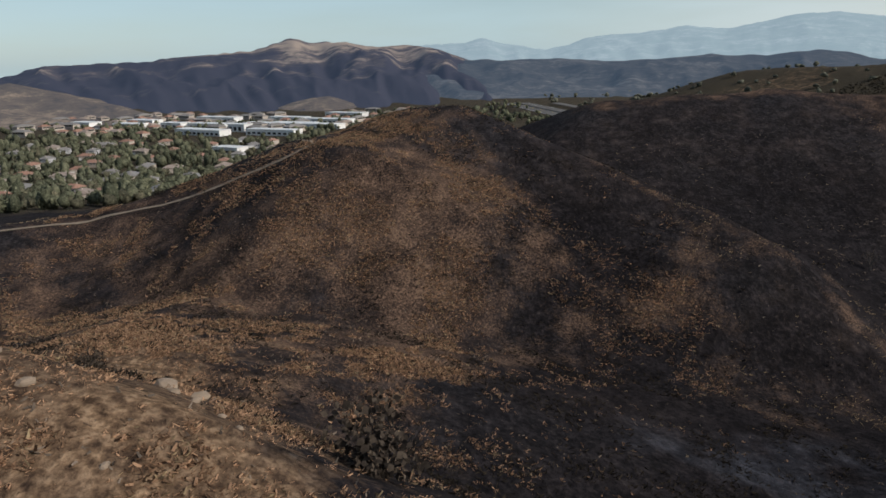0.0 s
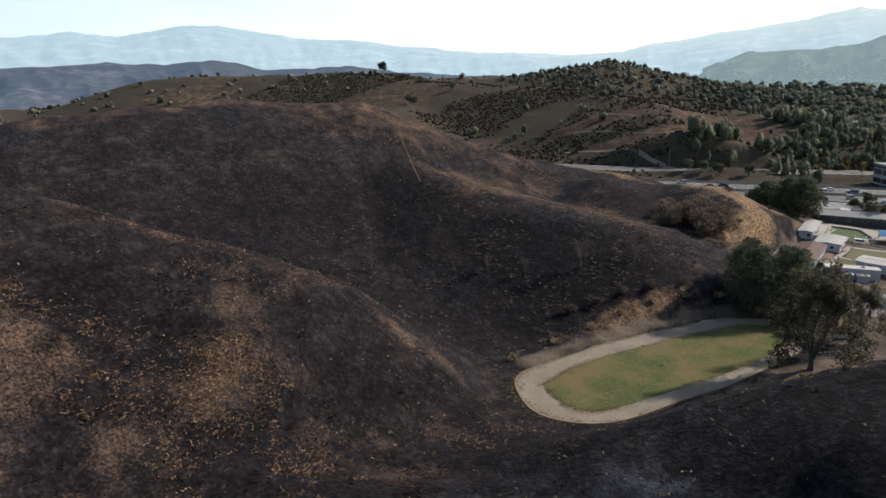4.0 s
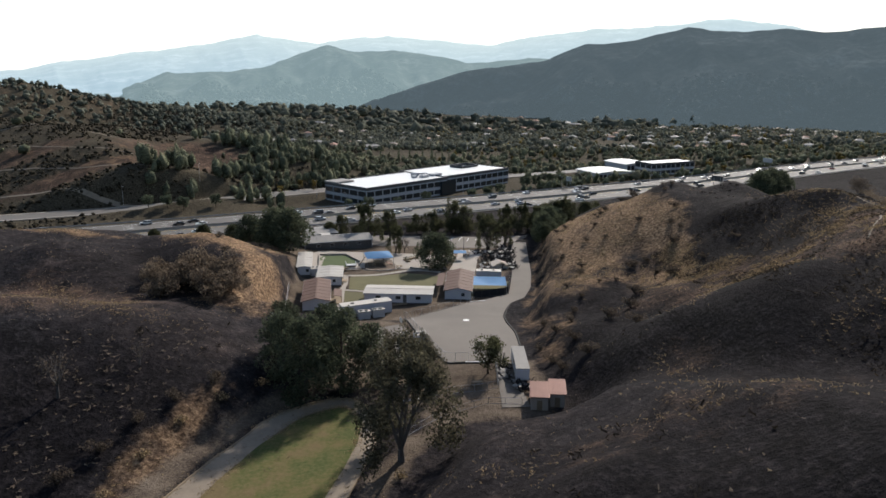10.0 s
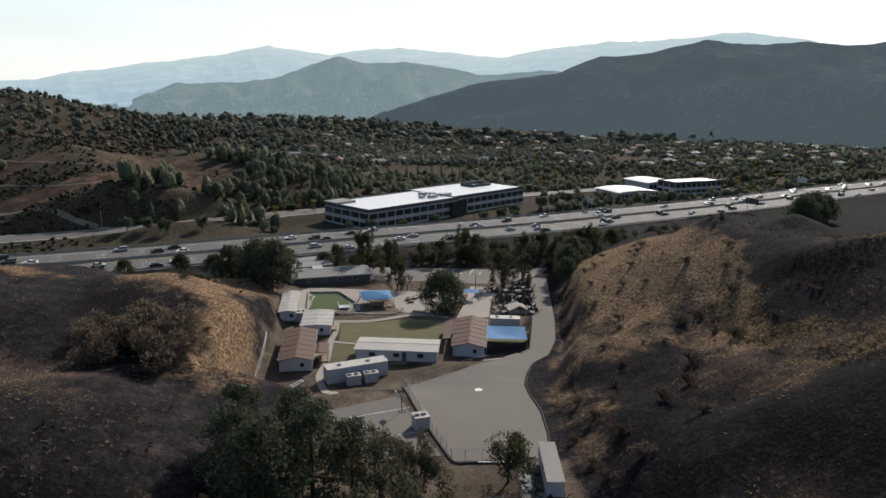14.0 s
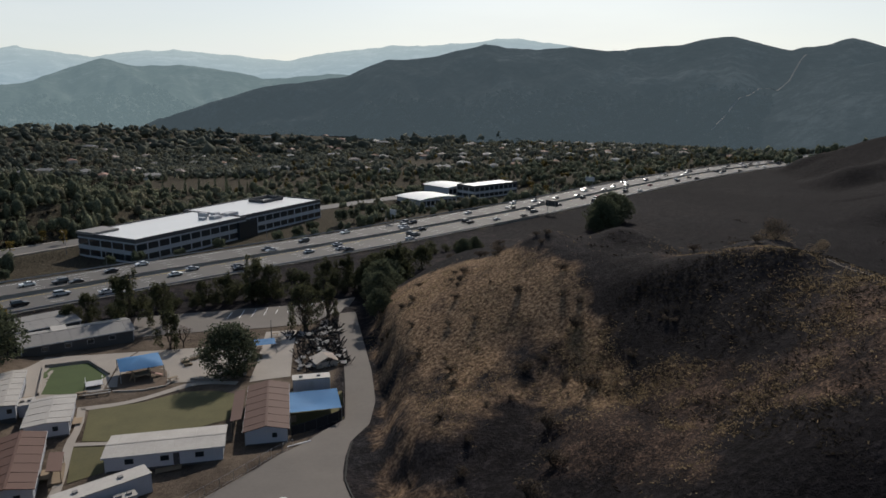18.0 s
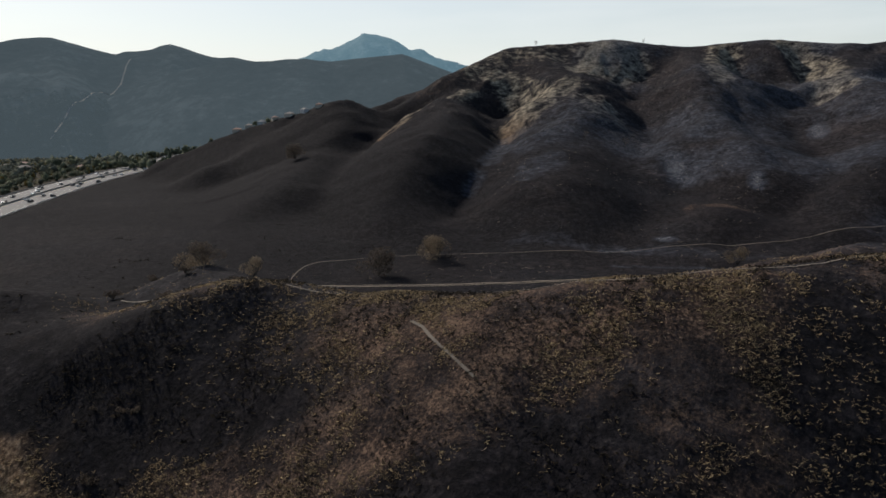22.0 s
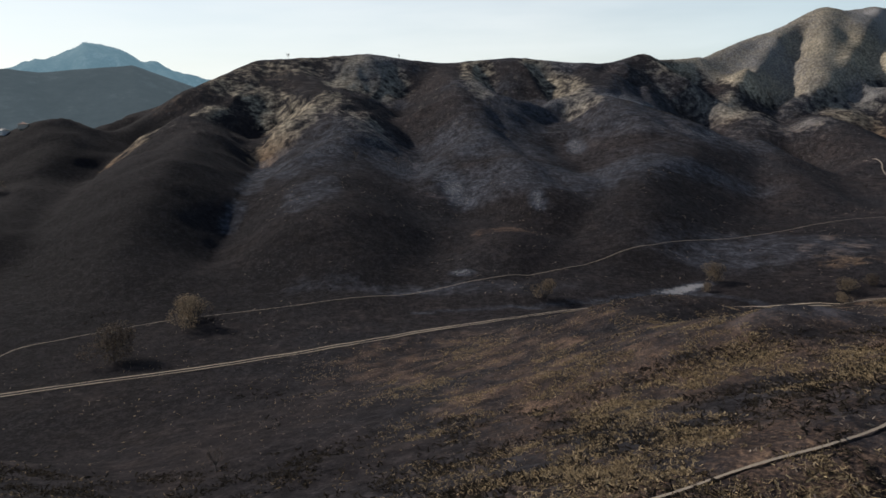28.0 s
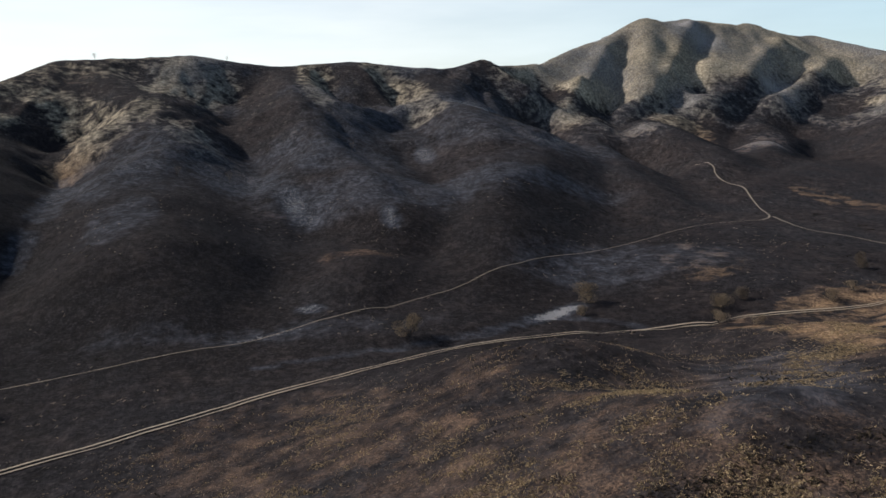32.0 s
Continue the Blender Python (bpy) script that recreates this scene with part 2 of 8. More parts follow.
ridge(25, 0.32, (-900.6, 381.6, 16.5), (-619.2, 522, 23.1), (-479.8, 482.7, 15.1), (-330, 470.2, 13.4), (-200, 440.4, 7.8), (-119.6, 429.5, -1.6))  # far_w1
ridge(18, 0.37, (-330, 470, 14), (-195.2, 383.6, 9.6), (-149.4, 335.7, -1.9))  # far_w2
ridge(30, 0.25, (-640, 640, 11.9), (-540.2, 710.7, 15.4), (-451.6, 779.7, 33.8), (-331.2, 828.3, 4.9), (-200.2, 860, -11.1))  # far_w3
ridge(20, 0.28, (-471, 413, -1.5), (-400, 330, -4), (-330, 260, -10.2))  # far_w0


def cut(wide, deep, *line):
    """A gully worn into a slope."""
    CUTS.append((wide, -deep, line))


def spur(wide, tall, *line):
    """A rib left standing between gullies."""
    CUTS.append((wide, tall, line))


# gullies and ribs of the burnt mountain and the bare peak
cut(16, 7, (552, 310), (484, 314), (402, 287), (360, 282))
cut(18, 10, (583, 233), (494, 219), (408, 201), (361, 196), (328, 190))
cut(22, 9, (608, 142), (504, 114), (412, 96), (345, 87))
cut(14, 7, (417, 41), (397, 27), (382, 28), (370, 34), (338, 50), (305, 66))
cut(26, 12, (774, -130), (702, -130), (623, -126), (595, -167), (549, -166))
cut(18, 7, (564, 65), (466, 50), (417, 41))
cut(14, 6, (691, 227), (630, 226), (593, 233))
cut(14, 6, (718, 156), (677, 142), (614, 132))
cut(12, 5, (740, 72), (703, 66), (627, 50))
cut(14, 6, (741, 16), (690, 11), (567, 4))
cut(12, 5, (744, -46), (661, -2))
spur(16, 8, (716, 180), (623, 186), (563, 200), (532, 212))
spur(18, 6, (659, 146), (500, 160), (444, 184), (389, 196))
spur(16, 6, (652, 264), (574, 264), (526, 293), (479, 302), (372, 278), (345, 283))
spur(14, 5, (750, 83), (645, 82), (623, 62))
spur(14, 5, (745, 45), (709, 19), (643, 10))
spur(24, 7, (478, -52), (401, 3), (363, 31), (321, 59), (303, 71))
spur(16, 6, (763, -72), (679, -19), (633, 11), (616, 40))
spur(16, 5, (477, 110), (421, 101))
spur(16, 5, (326, 161), (316, 181), (286, 190))
cut(16, 9, (882, -296), (824, -260), (784, -235), (747, -209))
cut(12, 6, (853, -321), (799, -280), (785, -254))
cut(16, 9, (884, -397), (808, -321), (762, -278), (712, -225))
cut(14, 7, (870, -434), (817, -372), (782, -334))
cut(18, 9, (836, -494), (769, -396), (711, -325), (632, -269))
cut(14, 6, (821, -543), (757, -449), (700, -381))
spur(12, 6, (878, -270), (818, -230), (772, -192))
spur(12, 6, (862, -304), (824, -276), (799, -245))
spur(14, 8, (900, -389), (805, -307), (749, -243), (738, -214))
spur(14, 7, (911, -460), (842, -397), (803, -353))
spur(14, 6, (872, -489), (780, -376), (749, -318))
spur(14, 6, (848, -550), (772, -426), (735, -360))
spur(14, 6, (780, -195), (713, -146), (734, -137))
spur(24, 9, (653, -443), (691, -430), (681, -379), (549, -243))
spur(28, 9, (566, -363), (580, -332), (482, -215), (449, -166))
cut(20, 6, (578, -375), (629, -372), (540, -255), (492, -185))
cut(3.5, 2.2, (270, 69), (270, 54), (276, 46), (276, 31), (288, 15), (270, 9), (267, -5), (261, -19), (275, -43), (273, -59))
low(-36, 45, -16.7)
low(-10, 80, -13.5)
low(8, 105, -13.8)
low(5, 130, -16.6)
low(-10, 160, -18.2)
low(20, 200, -19.4)
low(35, 225, -22.3)
low(0, 310, -21.3)
low(-130, 240, -21.9)
low(180, 400, -19.4)
low(330, 500, -20)
low(0, 420, -26)
low(150, 500, -33.8)
low(-300, 230, -20.9)
low(230, 270, -16)
low(255, 180, -18.9)
low(285, 90, -19.9)
low(290, 10, -19.3)
low(310, -60, -12)
low(380, -130, -10.1)
low(480, -250, -4)
low(-400, -200, -25.9)
low(-900, -200, -30)
low(-900, 300, -28)
low(60, -80, 2.2)
low(0, 900, -38)
low(800, 900, -30)
low(0, -40, -5.9)
low(-180, 130, -14.3)
low(-40, -150, 1.9)
low(150, 230, -15)


def to_line(px, py, nodes):
    """Distance to a polyline, height on it and arc length along it."""
    best, zz, arc, run = np.full(np.shape(px), 1e9), np.zeros(np.shape(px)), np.zeros(np.shape(px)), 0.0
    for a, b in zip(nodes[:-1], nodes[1:]):
        dx, dy = b[0] - a[0], b[1] - a[1]
        ll = dx * dx + dy * dy + 1e-9
        t = np.clip(((px - a[0]) * dx + (py - a[1]) * dy) / ll, 0, 1)
        d = np.hypot(px - a[0] - t * dx, py - a[1] - t * dy)
        near = d < best
        best = np.where(near, d, best)
        zz = np.where(near, a[2] + t * (b[2] - a[2]), zz)
        arc = np.where(near, run + t * math.sqrt(ll), arc)
        run += math.sqrt(ll)
    return best, zz, arc


def vnoise(x, y, size, seed=0):
    """Smooth value noise from -1 to 1."""
    x, y = np.asarray(x, float) / size + seed * 17.3, np.asarray(y, float) / size + seed * 9.1
    i, j = np.floor(x), np.floor(y)
    u, v = x - i, y - j
    u, v = u * u * (3 - 2 * u), v * v * (3 - 2 * v)

    def h(a, b):
        s = np.sin(a * 127.1 + b * 311.7 + seed * 74.7) * 43758.5453
        return (s - np.floor(s)) * 2 - 1
    return (h(i, j) * (1 - u) + h(i + 1, j) * u) * (1 - v) + (h(i, j + 1) * (1 - u) + h(i + 1, j + 1) * u) * v


def fbm(x, y, size, seed=0, octaves=4):
    return sum(vnoise(x, y, size / 2 ** k, seed + k) / 2 ** k for k in range(octaves))


def smooth(t):
    t = np.clip(t, 0, 1)
    return t * t * (3 - 2 * t)


FREEWAY = [(-900, 55, -20), (-520, 110, -20), (-300, 173, -20), (-131, 240, -20), (-79, 266, -20), (-20, 296, -20), (49, 329, -20),
           (110, 363, -20), (178, 402, -20), (240, 441, -19.5), (300, 476, -19), (372, 518, -19), (430, 547, -19), (480, 568, -19), (536, 591, -19), (606, 626, -19), (800, 720, -19), (1100, 870, -19), (1700, 1150, -19)]
SIDE_ROAD = [(-900, 110, -21), (-520, 160, -21), (-300, 222, -20), (-164, 285, -20), (-137, 299, -20), (-109, 325, -20.5), (-72, 360, -21.5), (-30, 400, -23), (60, 460, -25), (200, 560, -28)]


def height(px, py, relief=True):
    px, py = np.asarray(px, float), np.asarray(py, float)
    w, s = 0.0, 0.0
    for x, y, z in LOWS:
        k = 1 / ((px - x) ** 2 + (py - y) ** 2 + 400) ** 1.5
        w, s = w + k, s + k * z
    hs, crest = [s / w], np.full(px.shape, 1e9)
    for width, slope, nodes in RIDGES:
        d, zc, along = to_line(px, py, nodes)
        crest = np.minimum(crest, d + 4 * np.maximum(0, 60 - zc))
        q = zc - slope * (np.sqrt(d * d + width * width) - width)
        if relief and nodes[0][0] > 380:
            # runnels straight down the flanks
            a = along + 0.22 * d * np.sign(vnoise(px, py, 160, 14)) + 7 * vnoise(px, py, 26, 12)
            run = 1 - np.abs(vnoise(a, 0.12 * d, 30, 17)) * 0.75 - np.abs(vnoise(a, 0.2 * d, 13, 18)) * 0.4
            q = q + 4.5 * (run - 0.62) * smooth((d - 3) / 26) * smooth((zc - 6) / 34)
        hs.append(q)
    top = np.max(hs, 0)
    h = top + 2 * np.log(sum(np.exp((q - top) / 2) for q in hs))
    worn = smooth((crest - 2) / 34)
    for wide, tall, line in CUTS:
        d = to_line(px, py, [(*p, 0) for p in line])[0]
        h = h + (0.62 if line[0][0] < 730 else 1.5) * tall * worn * np.maximum(0, 1 - d / (1.9 * wide)) ** 1.4
    if relief:
        up = smooth((h - hs[0] - 2) / 12)
        far = smooth((np.hypot(px - 80, py - 60) - 200) / 200)
        gul = 1 - np.abs(fbm(px + 24 * vnoise(px, py, 70, 3), py + 24 * vnoise(px, py, 70, 4), 84, 5, 4))
        rib = 1 - np.abs(fbm(px * 0.42 + 8 * vnoise(px, py, 30, 6), py + 10 * vnoise(px, py, 44, 8), 30, 15, 3))
        bare = smooth((-110 - py) / 90) * smooth((h - 15) / 45) * (px > 500)
        facet = 1 - np.abs(fbm(px * 0.16 + 6 * vnoise(px, py, 60, 9), py + 14 * vnoise(px, py, 80, 10), 46, 25, 5))
        h = h + bare * 5.0 * (facet - 0.72) * smooth((crest + 6) / 40)
        h = h + (1 - bare) * up * far * 2.2 * (rib - 0.72) * smooth((h - 2) / 40) * smooth((crest + 4) / 46) + up * (0.55 * fbm(px, py, 14, 1, 4) + (1 - 0.7 * bare) * far * 5.5 * (gul - 0.72) * smooth((crest + 8) / 60) * smooth((h + 14) / 60)) + 0.12 * fbm(px, py, 5, 2, 2)
    # level ground: freeway, side road, school and playing field
    for line, half, fade in ((FREEWAY, 24, 22),):
        d, zc, _ = to_line(px, py, line)
        k = smooth(1 - (d - half) / fade)
        h = h * (1 - k) + (zc - 0.35) * k
    d = np.maximum(np.abs(px + 6) - 30, np.abs(py - 187) - 55)
    k = smooth(1 - d / 7)
    h = h * (1 - k) + np.minimum(h, -18.2 - 0.012 * (py - 150)) * k
    for line, half, fade, drop in ((LOT, 11, 9, 0.05), (FIELD, 13, 8, 0.03), (COURT, 9, 8, 0.05), (YARD, 6, 6, 0.05), (DRIVE, 4.5, 5, 0.05), (YARD_EDGE, 3.0, 13, 0.05), (OFFICE, 42, 30, 0.0), (OFFICES, 40, 30, 0.0)):
        d, zc, _ = to_line(px, py, line)
        k = smooth(1 - (d - half) / fade)
        h = h * (1 - k) + (zc - drop) * k
    d, zc, _ = to_line(px, py, SIDE_ROAD)
    k = smooth(1 - (d - 9) / 9)
    return h * (1 - k) + (zc - 0.35) * k


LOT = [(10, 104, -14.2), (9, 118, -15.2), (8, 136, -16.8)]
COURT = [(-12, 122, -15.6), (-3, 100, -14.3)]
YARD_EDGE = [(-13, 46, -14.7), (-7, 58, -14.5), (-3.6, 68, -14.3), (4, 80, -14.1), (16, 80, -13.95), (20.5, 84, -13.9)]
DRIVE = [(19.5, 146, -17.2), (24.8, 158.5, -18.2), (27.5, 171, -18.35), (29.8, 187, -18.6), (32.6, 205, -18.9), (35, 230, -19.3)]
YARD = [(12, 96, -14.1), (18, 85, -13.9)]
OFFICE = [(-35, 350, -24.5), (35, 425, -24.5)]
OFFICES = [(131, 480, -29), (190, 515, -29)]
FIELD = [(-31, 33, -14.9), (-29, 45, -14.8), (-23, 62, -14.6), (-16, 76, -14.4)]


def lines(lo, a, b, hi, fine, coarse, grow):
    """Grid lines, fine from a to b and ever wider out to lo and hi."""
    out = list(np.arange(a, b + 0.1, fine))
    step, v = fine, b
    while v < hi:
        step = min(step * grow, coarse) if v < b + 600 else step * 1.09
        v += step
        out.append(min(v, hi))
    step, v = fine, a
    while v > lo:
        step = min(step * grow, coarse) if v > a - 480 else step * 1.09
        v -= step
        out.insert(0, max(v, lo))
    return np.array(out)


def mesh_from(name, verts, faces, material=None, smooth_faces=True):
    me = bpy.data.meshes.new(name)
    me.from_pydata(verts, [], faces)
    if material:
        me.materials.append(material)
    me.polygons.foreach_set("use_smooth", [smooth_faces] * len(me.polygons))
    me.update()
    return me


def grid_mesh(name, gx, gy, gz, material):
    ny, nx = gz.shape
    xx, yy = np.meshgrid(gx, gy)
    me = bpy.data.meshes.new(name)
    co = np.stack([xx, yy, gz], -1).reshape(-1, 3)
    i = np.arange(ny * nx).reshape(ny, nx)
    f = np.stack([i[:-1, :-1], i[:-1, 1:], i[1:, 1:], i[1:, :-1]], -1).reshape(-1, 4)
    me.vertices.add(len(co))
    me.vertices.foreach_set("co", co.ravel())
    me.loops.add(f.size)
    me.loops.foreach_set("vertex_index", f.ravel())
    me.polygons.add(len(f))
    me.polygons.foreach_set("loop_start", np.arange(len(f)) * 4)
    me.polygons.foreach_set("use_smooth", np.ones(len(f), bool))
    me.update(calc_edges=True)
    me.materials.append(material)
    return me, co


ground_mat, n, l, b = mat("ground", 1.0, 0.0, 0.035)
pos = n.new("ShaderNodeNewGeometry").outputs["Position"]
zone = n.new("ShaderNodeAttribute")
zone.attribute_name = "zone"
split = n.new("ShaderNodeSeparateColor")
l.new(zone.outputs["Color"], split.inputs[0])
z_tan, z_brown, z_ash, z_green = split.outputs[0], split.outputs[1], split.outputs[2], zone.outputs["Alpha"]
big, mid, fine, tiny = (tex_noise(n, l, s, d, 0.62, pos) for s, d in ((0.025, 5), (0.14, 6), (1.5, 6), (4.5, 3)))


def patchy(z, noise_out, soft):
    """A zone with a ragged edge."""
    k = calc(n, l, "ADD", calc(n, l, "MULTIPLY", calc(n, l, "SUBTRACT", noise_out, 0.5), 2.2), z)
    r = n.new("ShaderNodeMapRange")
    r.inputs["From Min"].default_value, r.inputs["From Max"].default_value = 0.5 - soft, 0.5 + soft
    l.new(k, r.inputs["Value"])
    edge = n.new("ShaderNodeMath")
    edge.operation, edge.use_clamp = "MULTIPLY", True
    l.new(z, edge.inputs[0])
    edge.inputs[1].default_value = 4.0
    return calc(n, l, "MULTIPLY", r.outputs[0], edge.outputs[0])


charred = n.new("ShaderNodeAttribute")
charred.attribute_name = "charred"
burnt = ramp(n, l, mid, (0.30, (0.0086, 0.0080, 0.0094)), (0.48, (0.0170, 0.0150, 0.0166)), (0.60, (0.029, 0.0240, 0.0240)), (0.72, (0.050, 0.040, 0.037)))
burnt = mix(n, l, calc(n, l, "MULTIPLY", patchy(calc(n, l, "MULTIPLY", tiny, 0.75), fine, 0.22), 0.4), burnt, (0.056, 0.044, 0.039))
burnt = mix(n, l, ramp(n, l, big, (0.38, (0.7, 0.7, 0.7)), (0.56, (0, 0, 0))), burnt, ramp(n, l, fine, (0.35, (0.0078, 0.0078, 0.0094)), (0.62, (0.0270, 0.0264, 0.0295))))
coal = ramp(n, l, fine, (0.34, (0.0046, 0.0043, 0.0052)), (0.5, (0.0088, 0.0079, 0.0091)), (0.68, (0.021, 0.0178, 0.0186)))
burnt = mix(n, l, charred.outputs["Fac"], burnt, coal)
grain = ramp(n, l, tex_noise(n, l, 0.42, 9, 0.74, pos), (0.40, (0.42, 0.42, 0.42)), (0.5, (0.9, 0.9, 0.9)), (0.61, (1.9, 1.85, 1.8)))
burnt = mix(n, l, 0.68, burnt, grain, "MULTIPLY")
flecks = ramp(n, l, tex_noise(n, l, 1.5, 2, 0.5, pos), (0.68, (0, 0, 0)), (0.76, (0.6, 0.6, 0.6)))
burnt = mix(n, l, calc(n, l, "MULTIPLY", flecks, calc(n, l, "SUBTRACT", 1.0, calc(n, l, "MULTIPLY", charred.outputs["Fac"], 0.8))), burnt, (0.082, 0.070, 0.060))
specks = ramp(n, l, tex_noise(n, l, 0.45, 7, 0.82, pos), (0.57, (0, 0, 0)), (0.67, (0.7, 0.7, 0.7)))
far_east = n.new("ShaderNodeMapRange")
far_east.inputs["From Min"].default_value, far_east.inputs["From Max"].default_value = 300, 420
east_x = n.new("ShaderNodeSeparateXYZ")
l.new(pos, east_x.inputs[0])
l.new(east_x.outputs[0], far_east.inputs["Value"])
burnt = mix(n, l, calc(n, l, "MULTIPLY", specks, calc(n, l, "MULTIPLY", far_east.outputs[0], calc(n, l, "SUBTRACT", 1.0, calc(n, l, "MULTIPLY", charred.outputs["Fac"], 0.92)))), burnt, (0.150, 0.145, 0.145))
litter = tex_noise(n, l, 2.6, 9, 0.78, pos)
brown = ramp(n, l, calc(n, l, "ADD", calc(n, l, "MULTIPLY", litter, 0.7), calc(n, l, "MULTIPLY", mid, 0.3)), (0.43, (0.017, 0.0128, 0.0118)), (0.5, (0.056, 0.037, 0.028)), (0.58, (0.17, 0.110, 0.075)))
tan = ramp(n, l, fine, (0.36, (0.056, 0.035, 0.022)), (0.5, (0.165, 0.106, 0.064)), (0.64, (0.33, 0.225, 0.142)))
soil = ramp(n, l, calc(n, l, "ADD", calc(n, l, "MULTIPLY", mid, 0.5), calc(n, l, "MULTIPLY", big, 0.5)), (0.36, (0.125, 0.107, 0.082)), (0.49, (0.218, 0.186, 0.140)), (0.62, (0.33, 0.28, 0.207)))
green = ramp(n, l, fine, (0.34, (0.014, 0.012, 0.009)), (0.5, (0.052, 0.044, 0.031)), (0.68, (0.110, 0.090, 0.062)))
high = n.new("ShaderNodeSeparateXYZ")
l.new(pos, high.inputs[0])
upland = n.new("ShaderNodeMapRange")
upland.inputs["From Min"].default_value, upland.inputs["From Max"].default_value = 10, 34
l.new(high.outputs[2], upland.inputs["Value"])
east = n.new("ShaderNodeMapRange")
east.inputs["From Min"].default_value, east.inputs["From Max"].default_value = 380, 440
l.new(high.outputs[0], east.inputs["Value"])
pale_land = calc(n, l, "MULTIPLY", upland.outputs[0], east.outputs[0])
soil = mix(n, l, 0.75, soil, grain, "MULTIPLY")
col = mix(n, l, patchy(z_green, mid, 0.2), burnt, green)
ragged = calc(n, l, "ADD", calc(n, l, "MULTIPLY", mid, 0.55), calc(n, l, "MULTIPLY", litter, 0.45))
col = mix(n, l, patchy(z_brown, ragged, 0.26), col, brown)
col = mix(n, l, patchy(z_tan, mid, 0.30), col, mix(n, l, pale_land, tan, soil))
col = mix(n, l, calc(n, l, "MULTIPLY", patchy(z_ash, mid, 0.5), 0.72), col, mix(n, l, 0.8, (0.056, 0.063, 0.080), grain, "MULTIPLY"))
col = mix(n, l, calc(n, l, "MULTIPLY", patchy(calc(n, l, "SUBTRACT", z_ash, 0.36), fine, 0.12), 0.6), col, (0.30, 0.29, 0.29))
scree = n.new("ShaderNodeMapRange")
scree.inputs["From Min"].default_value, scree.inputs["From Max"].default_value = 8, 50
l.new(high.outputs[2], scree.inputs["Value"])
bare = ramp(n, l, tex_noise(n, l, 0.11, 9, 0.72, pos), (0.58, (0, 0, 0)), (0.67, (0.5, 0.5, 0.5)))
bare = calc(n, l, "MULTIPLY", calc(n, l, "MULTIPLY", bare, east.outputs[0]), calc(n, l, "SUBTRACT", 1.0, calc(n, l, "MULTIPLY", charred.outputs["Fac"], 0.7)))
col = mix(n, l, calc(n, l, "MULTIPLY", bare, scree.outputs[0]), col, mix(n, l, 0.5, (0.150, 0.130, 0.110), grain, "MULTIPLY"))
trodden = n.new("ShaderNodeAttribute")
trodden.attribute_name = "trodden"
earth = ramp(n, l, calc(n, l, "ADD", calc(n, l, "MULTIPLY", litter, 0.5), calc(n, l, "MULTIPLY", mid, 0.5)), (0.38, (0.050, 0.038, 0.029)), (0.5, (0.098, 0.076, 0.058)), (0.62, (0.165, 0.132, 0.102)))
col = mix(n, l, patchy(trodden.outputs["Fac"], ragged, 0.22), col, earth)
l.new(mix(n, l, calc(n, l, "MULTIPLY", big, 0.22), col, (0.012, 0.0100, 0.0100)), b.inputs["Base Color"])
bump(n, l, b, calc(n, l, "ADD", calc(n, l, "ADD", fine, calc(n, l, "MULTIPLY", mid, 1.6)), calc(n, l, "MULTIPLY", tiny, 0.35)), 0.7, 0.4)
GX = lines(-4700, -215, 330, 4700, 2.4, 4.8, 1.03)
GY = lines(-4700, -125, 330, 4700, 2.4, 4.8, 1.03)
XX, YY = np.meshgrid(GX, GY)
GZ = height(XX, YY)
ground_me, ground_co = grid_mesh("ground", GX, GY, GZ, ground_mat)
ground = tagged(new("ground", ground_me), "burnt black and straw-brown hills round a dry valley", "ground", kind="structure")


def gz(x, y):
    """Height of the ground's own mesh."""
    x, y = np.atleast_1d(np.asarray(x, float)), np.atleast_1d(np.asarray(y, float))
    i, j = np.clip(np.searchsorted(GX, x) - 1, 0, len(GX) - 2), np.clip(np.searchsorted(GY, y) - 1, 0, len(GY) - 2)
    u, v = (x - GX[i]) / (GX[i + 1] - GX[i]), (y - GY[j]) / (GY[j + 1] - GY[j])
    return (GZ[j, i] * (1 - u) + GZ[j, i + 1] * u) * (1 - v) + (GZ[j + 1, i] * (1 - u) + GZ[j + 1, i + 1] * u) * v




def spot(x, y, cx, cy, rx, ry, turn=0.0):
    """1 inside an ellipse, fading to 0."""
    c, s = math.cos(radians(turn)), math.sin(radians(turn))
    u, v = ((x - cx) * c + (y - cy) * s) / rx, (-(x - cx) * s + (y - cy) * c) / ry
    return smooth(1.6 - np.hypot(u, v))


def streak(x, y, wide, *line):
    """1 along a line, fading to 0."""
    return smooth(1.6 - to_line(x, y, [(*p, 0) for p in line])[0] / wide)


def patch(x, y, soft, *loop):
    """1 inside a closed outline, fading to 0 round it."""
    px, py = np.array(loop, float).T
    k = np.flatnonzero((x > px.min() - soft) & (x < px.max() + soft) & (y > py.min() - soft) & (y < py.max() + soft))
    out = np.zeros(np.shape(x))
    if len(k) == 0:
        return out
    u, v, inside = x[k], y[k], np.zeros(len(k), bool)
    for (ax, ay), (bx, by) in zip(loop, loop[1:] + loop[:1]):
        inside ^= ((ay > v) != (by > v)) & (u < (bx - ax) * (v - ay) / (by - ay + 1e-9) + ax)
    d = to_line(u, v, [(*p, 0) for p in loop + loop[:1]])[0]
    out[k] = smooth(0.5 + np.where(inside, d, -d) / (2 * soft) + 0.25 * fbm(u, v, 9, 91, 3))
    return out


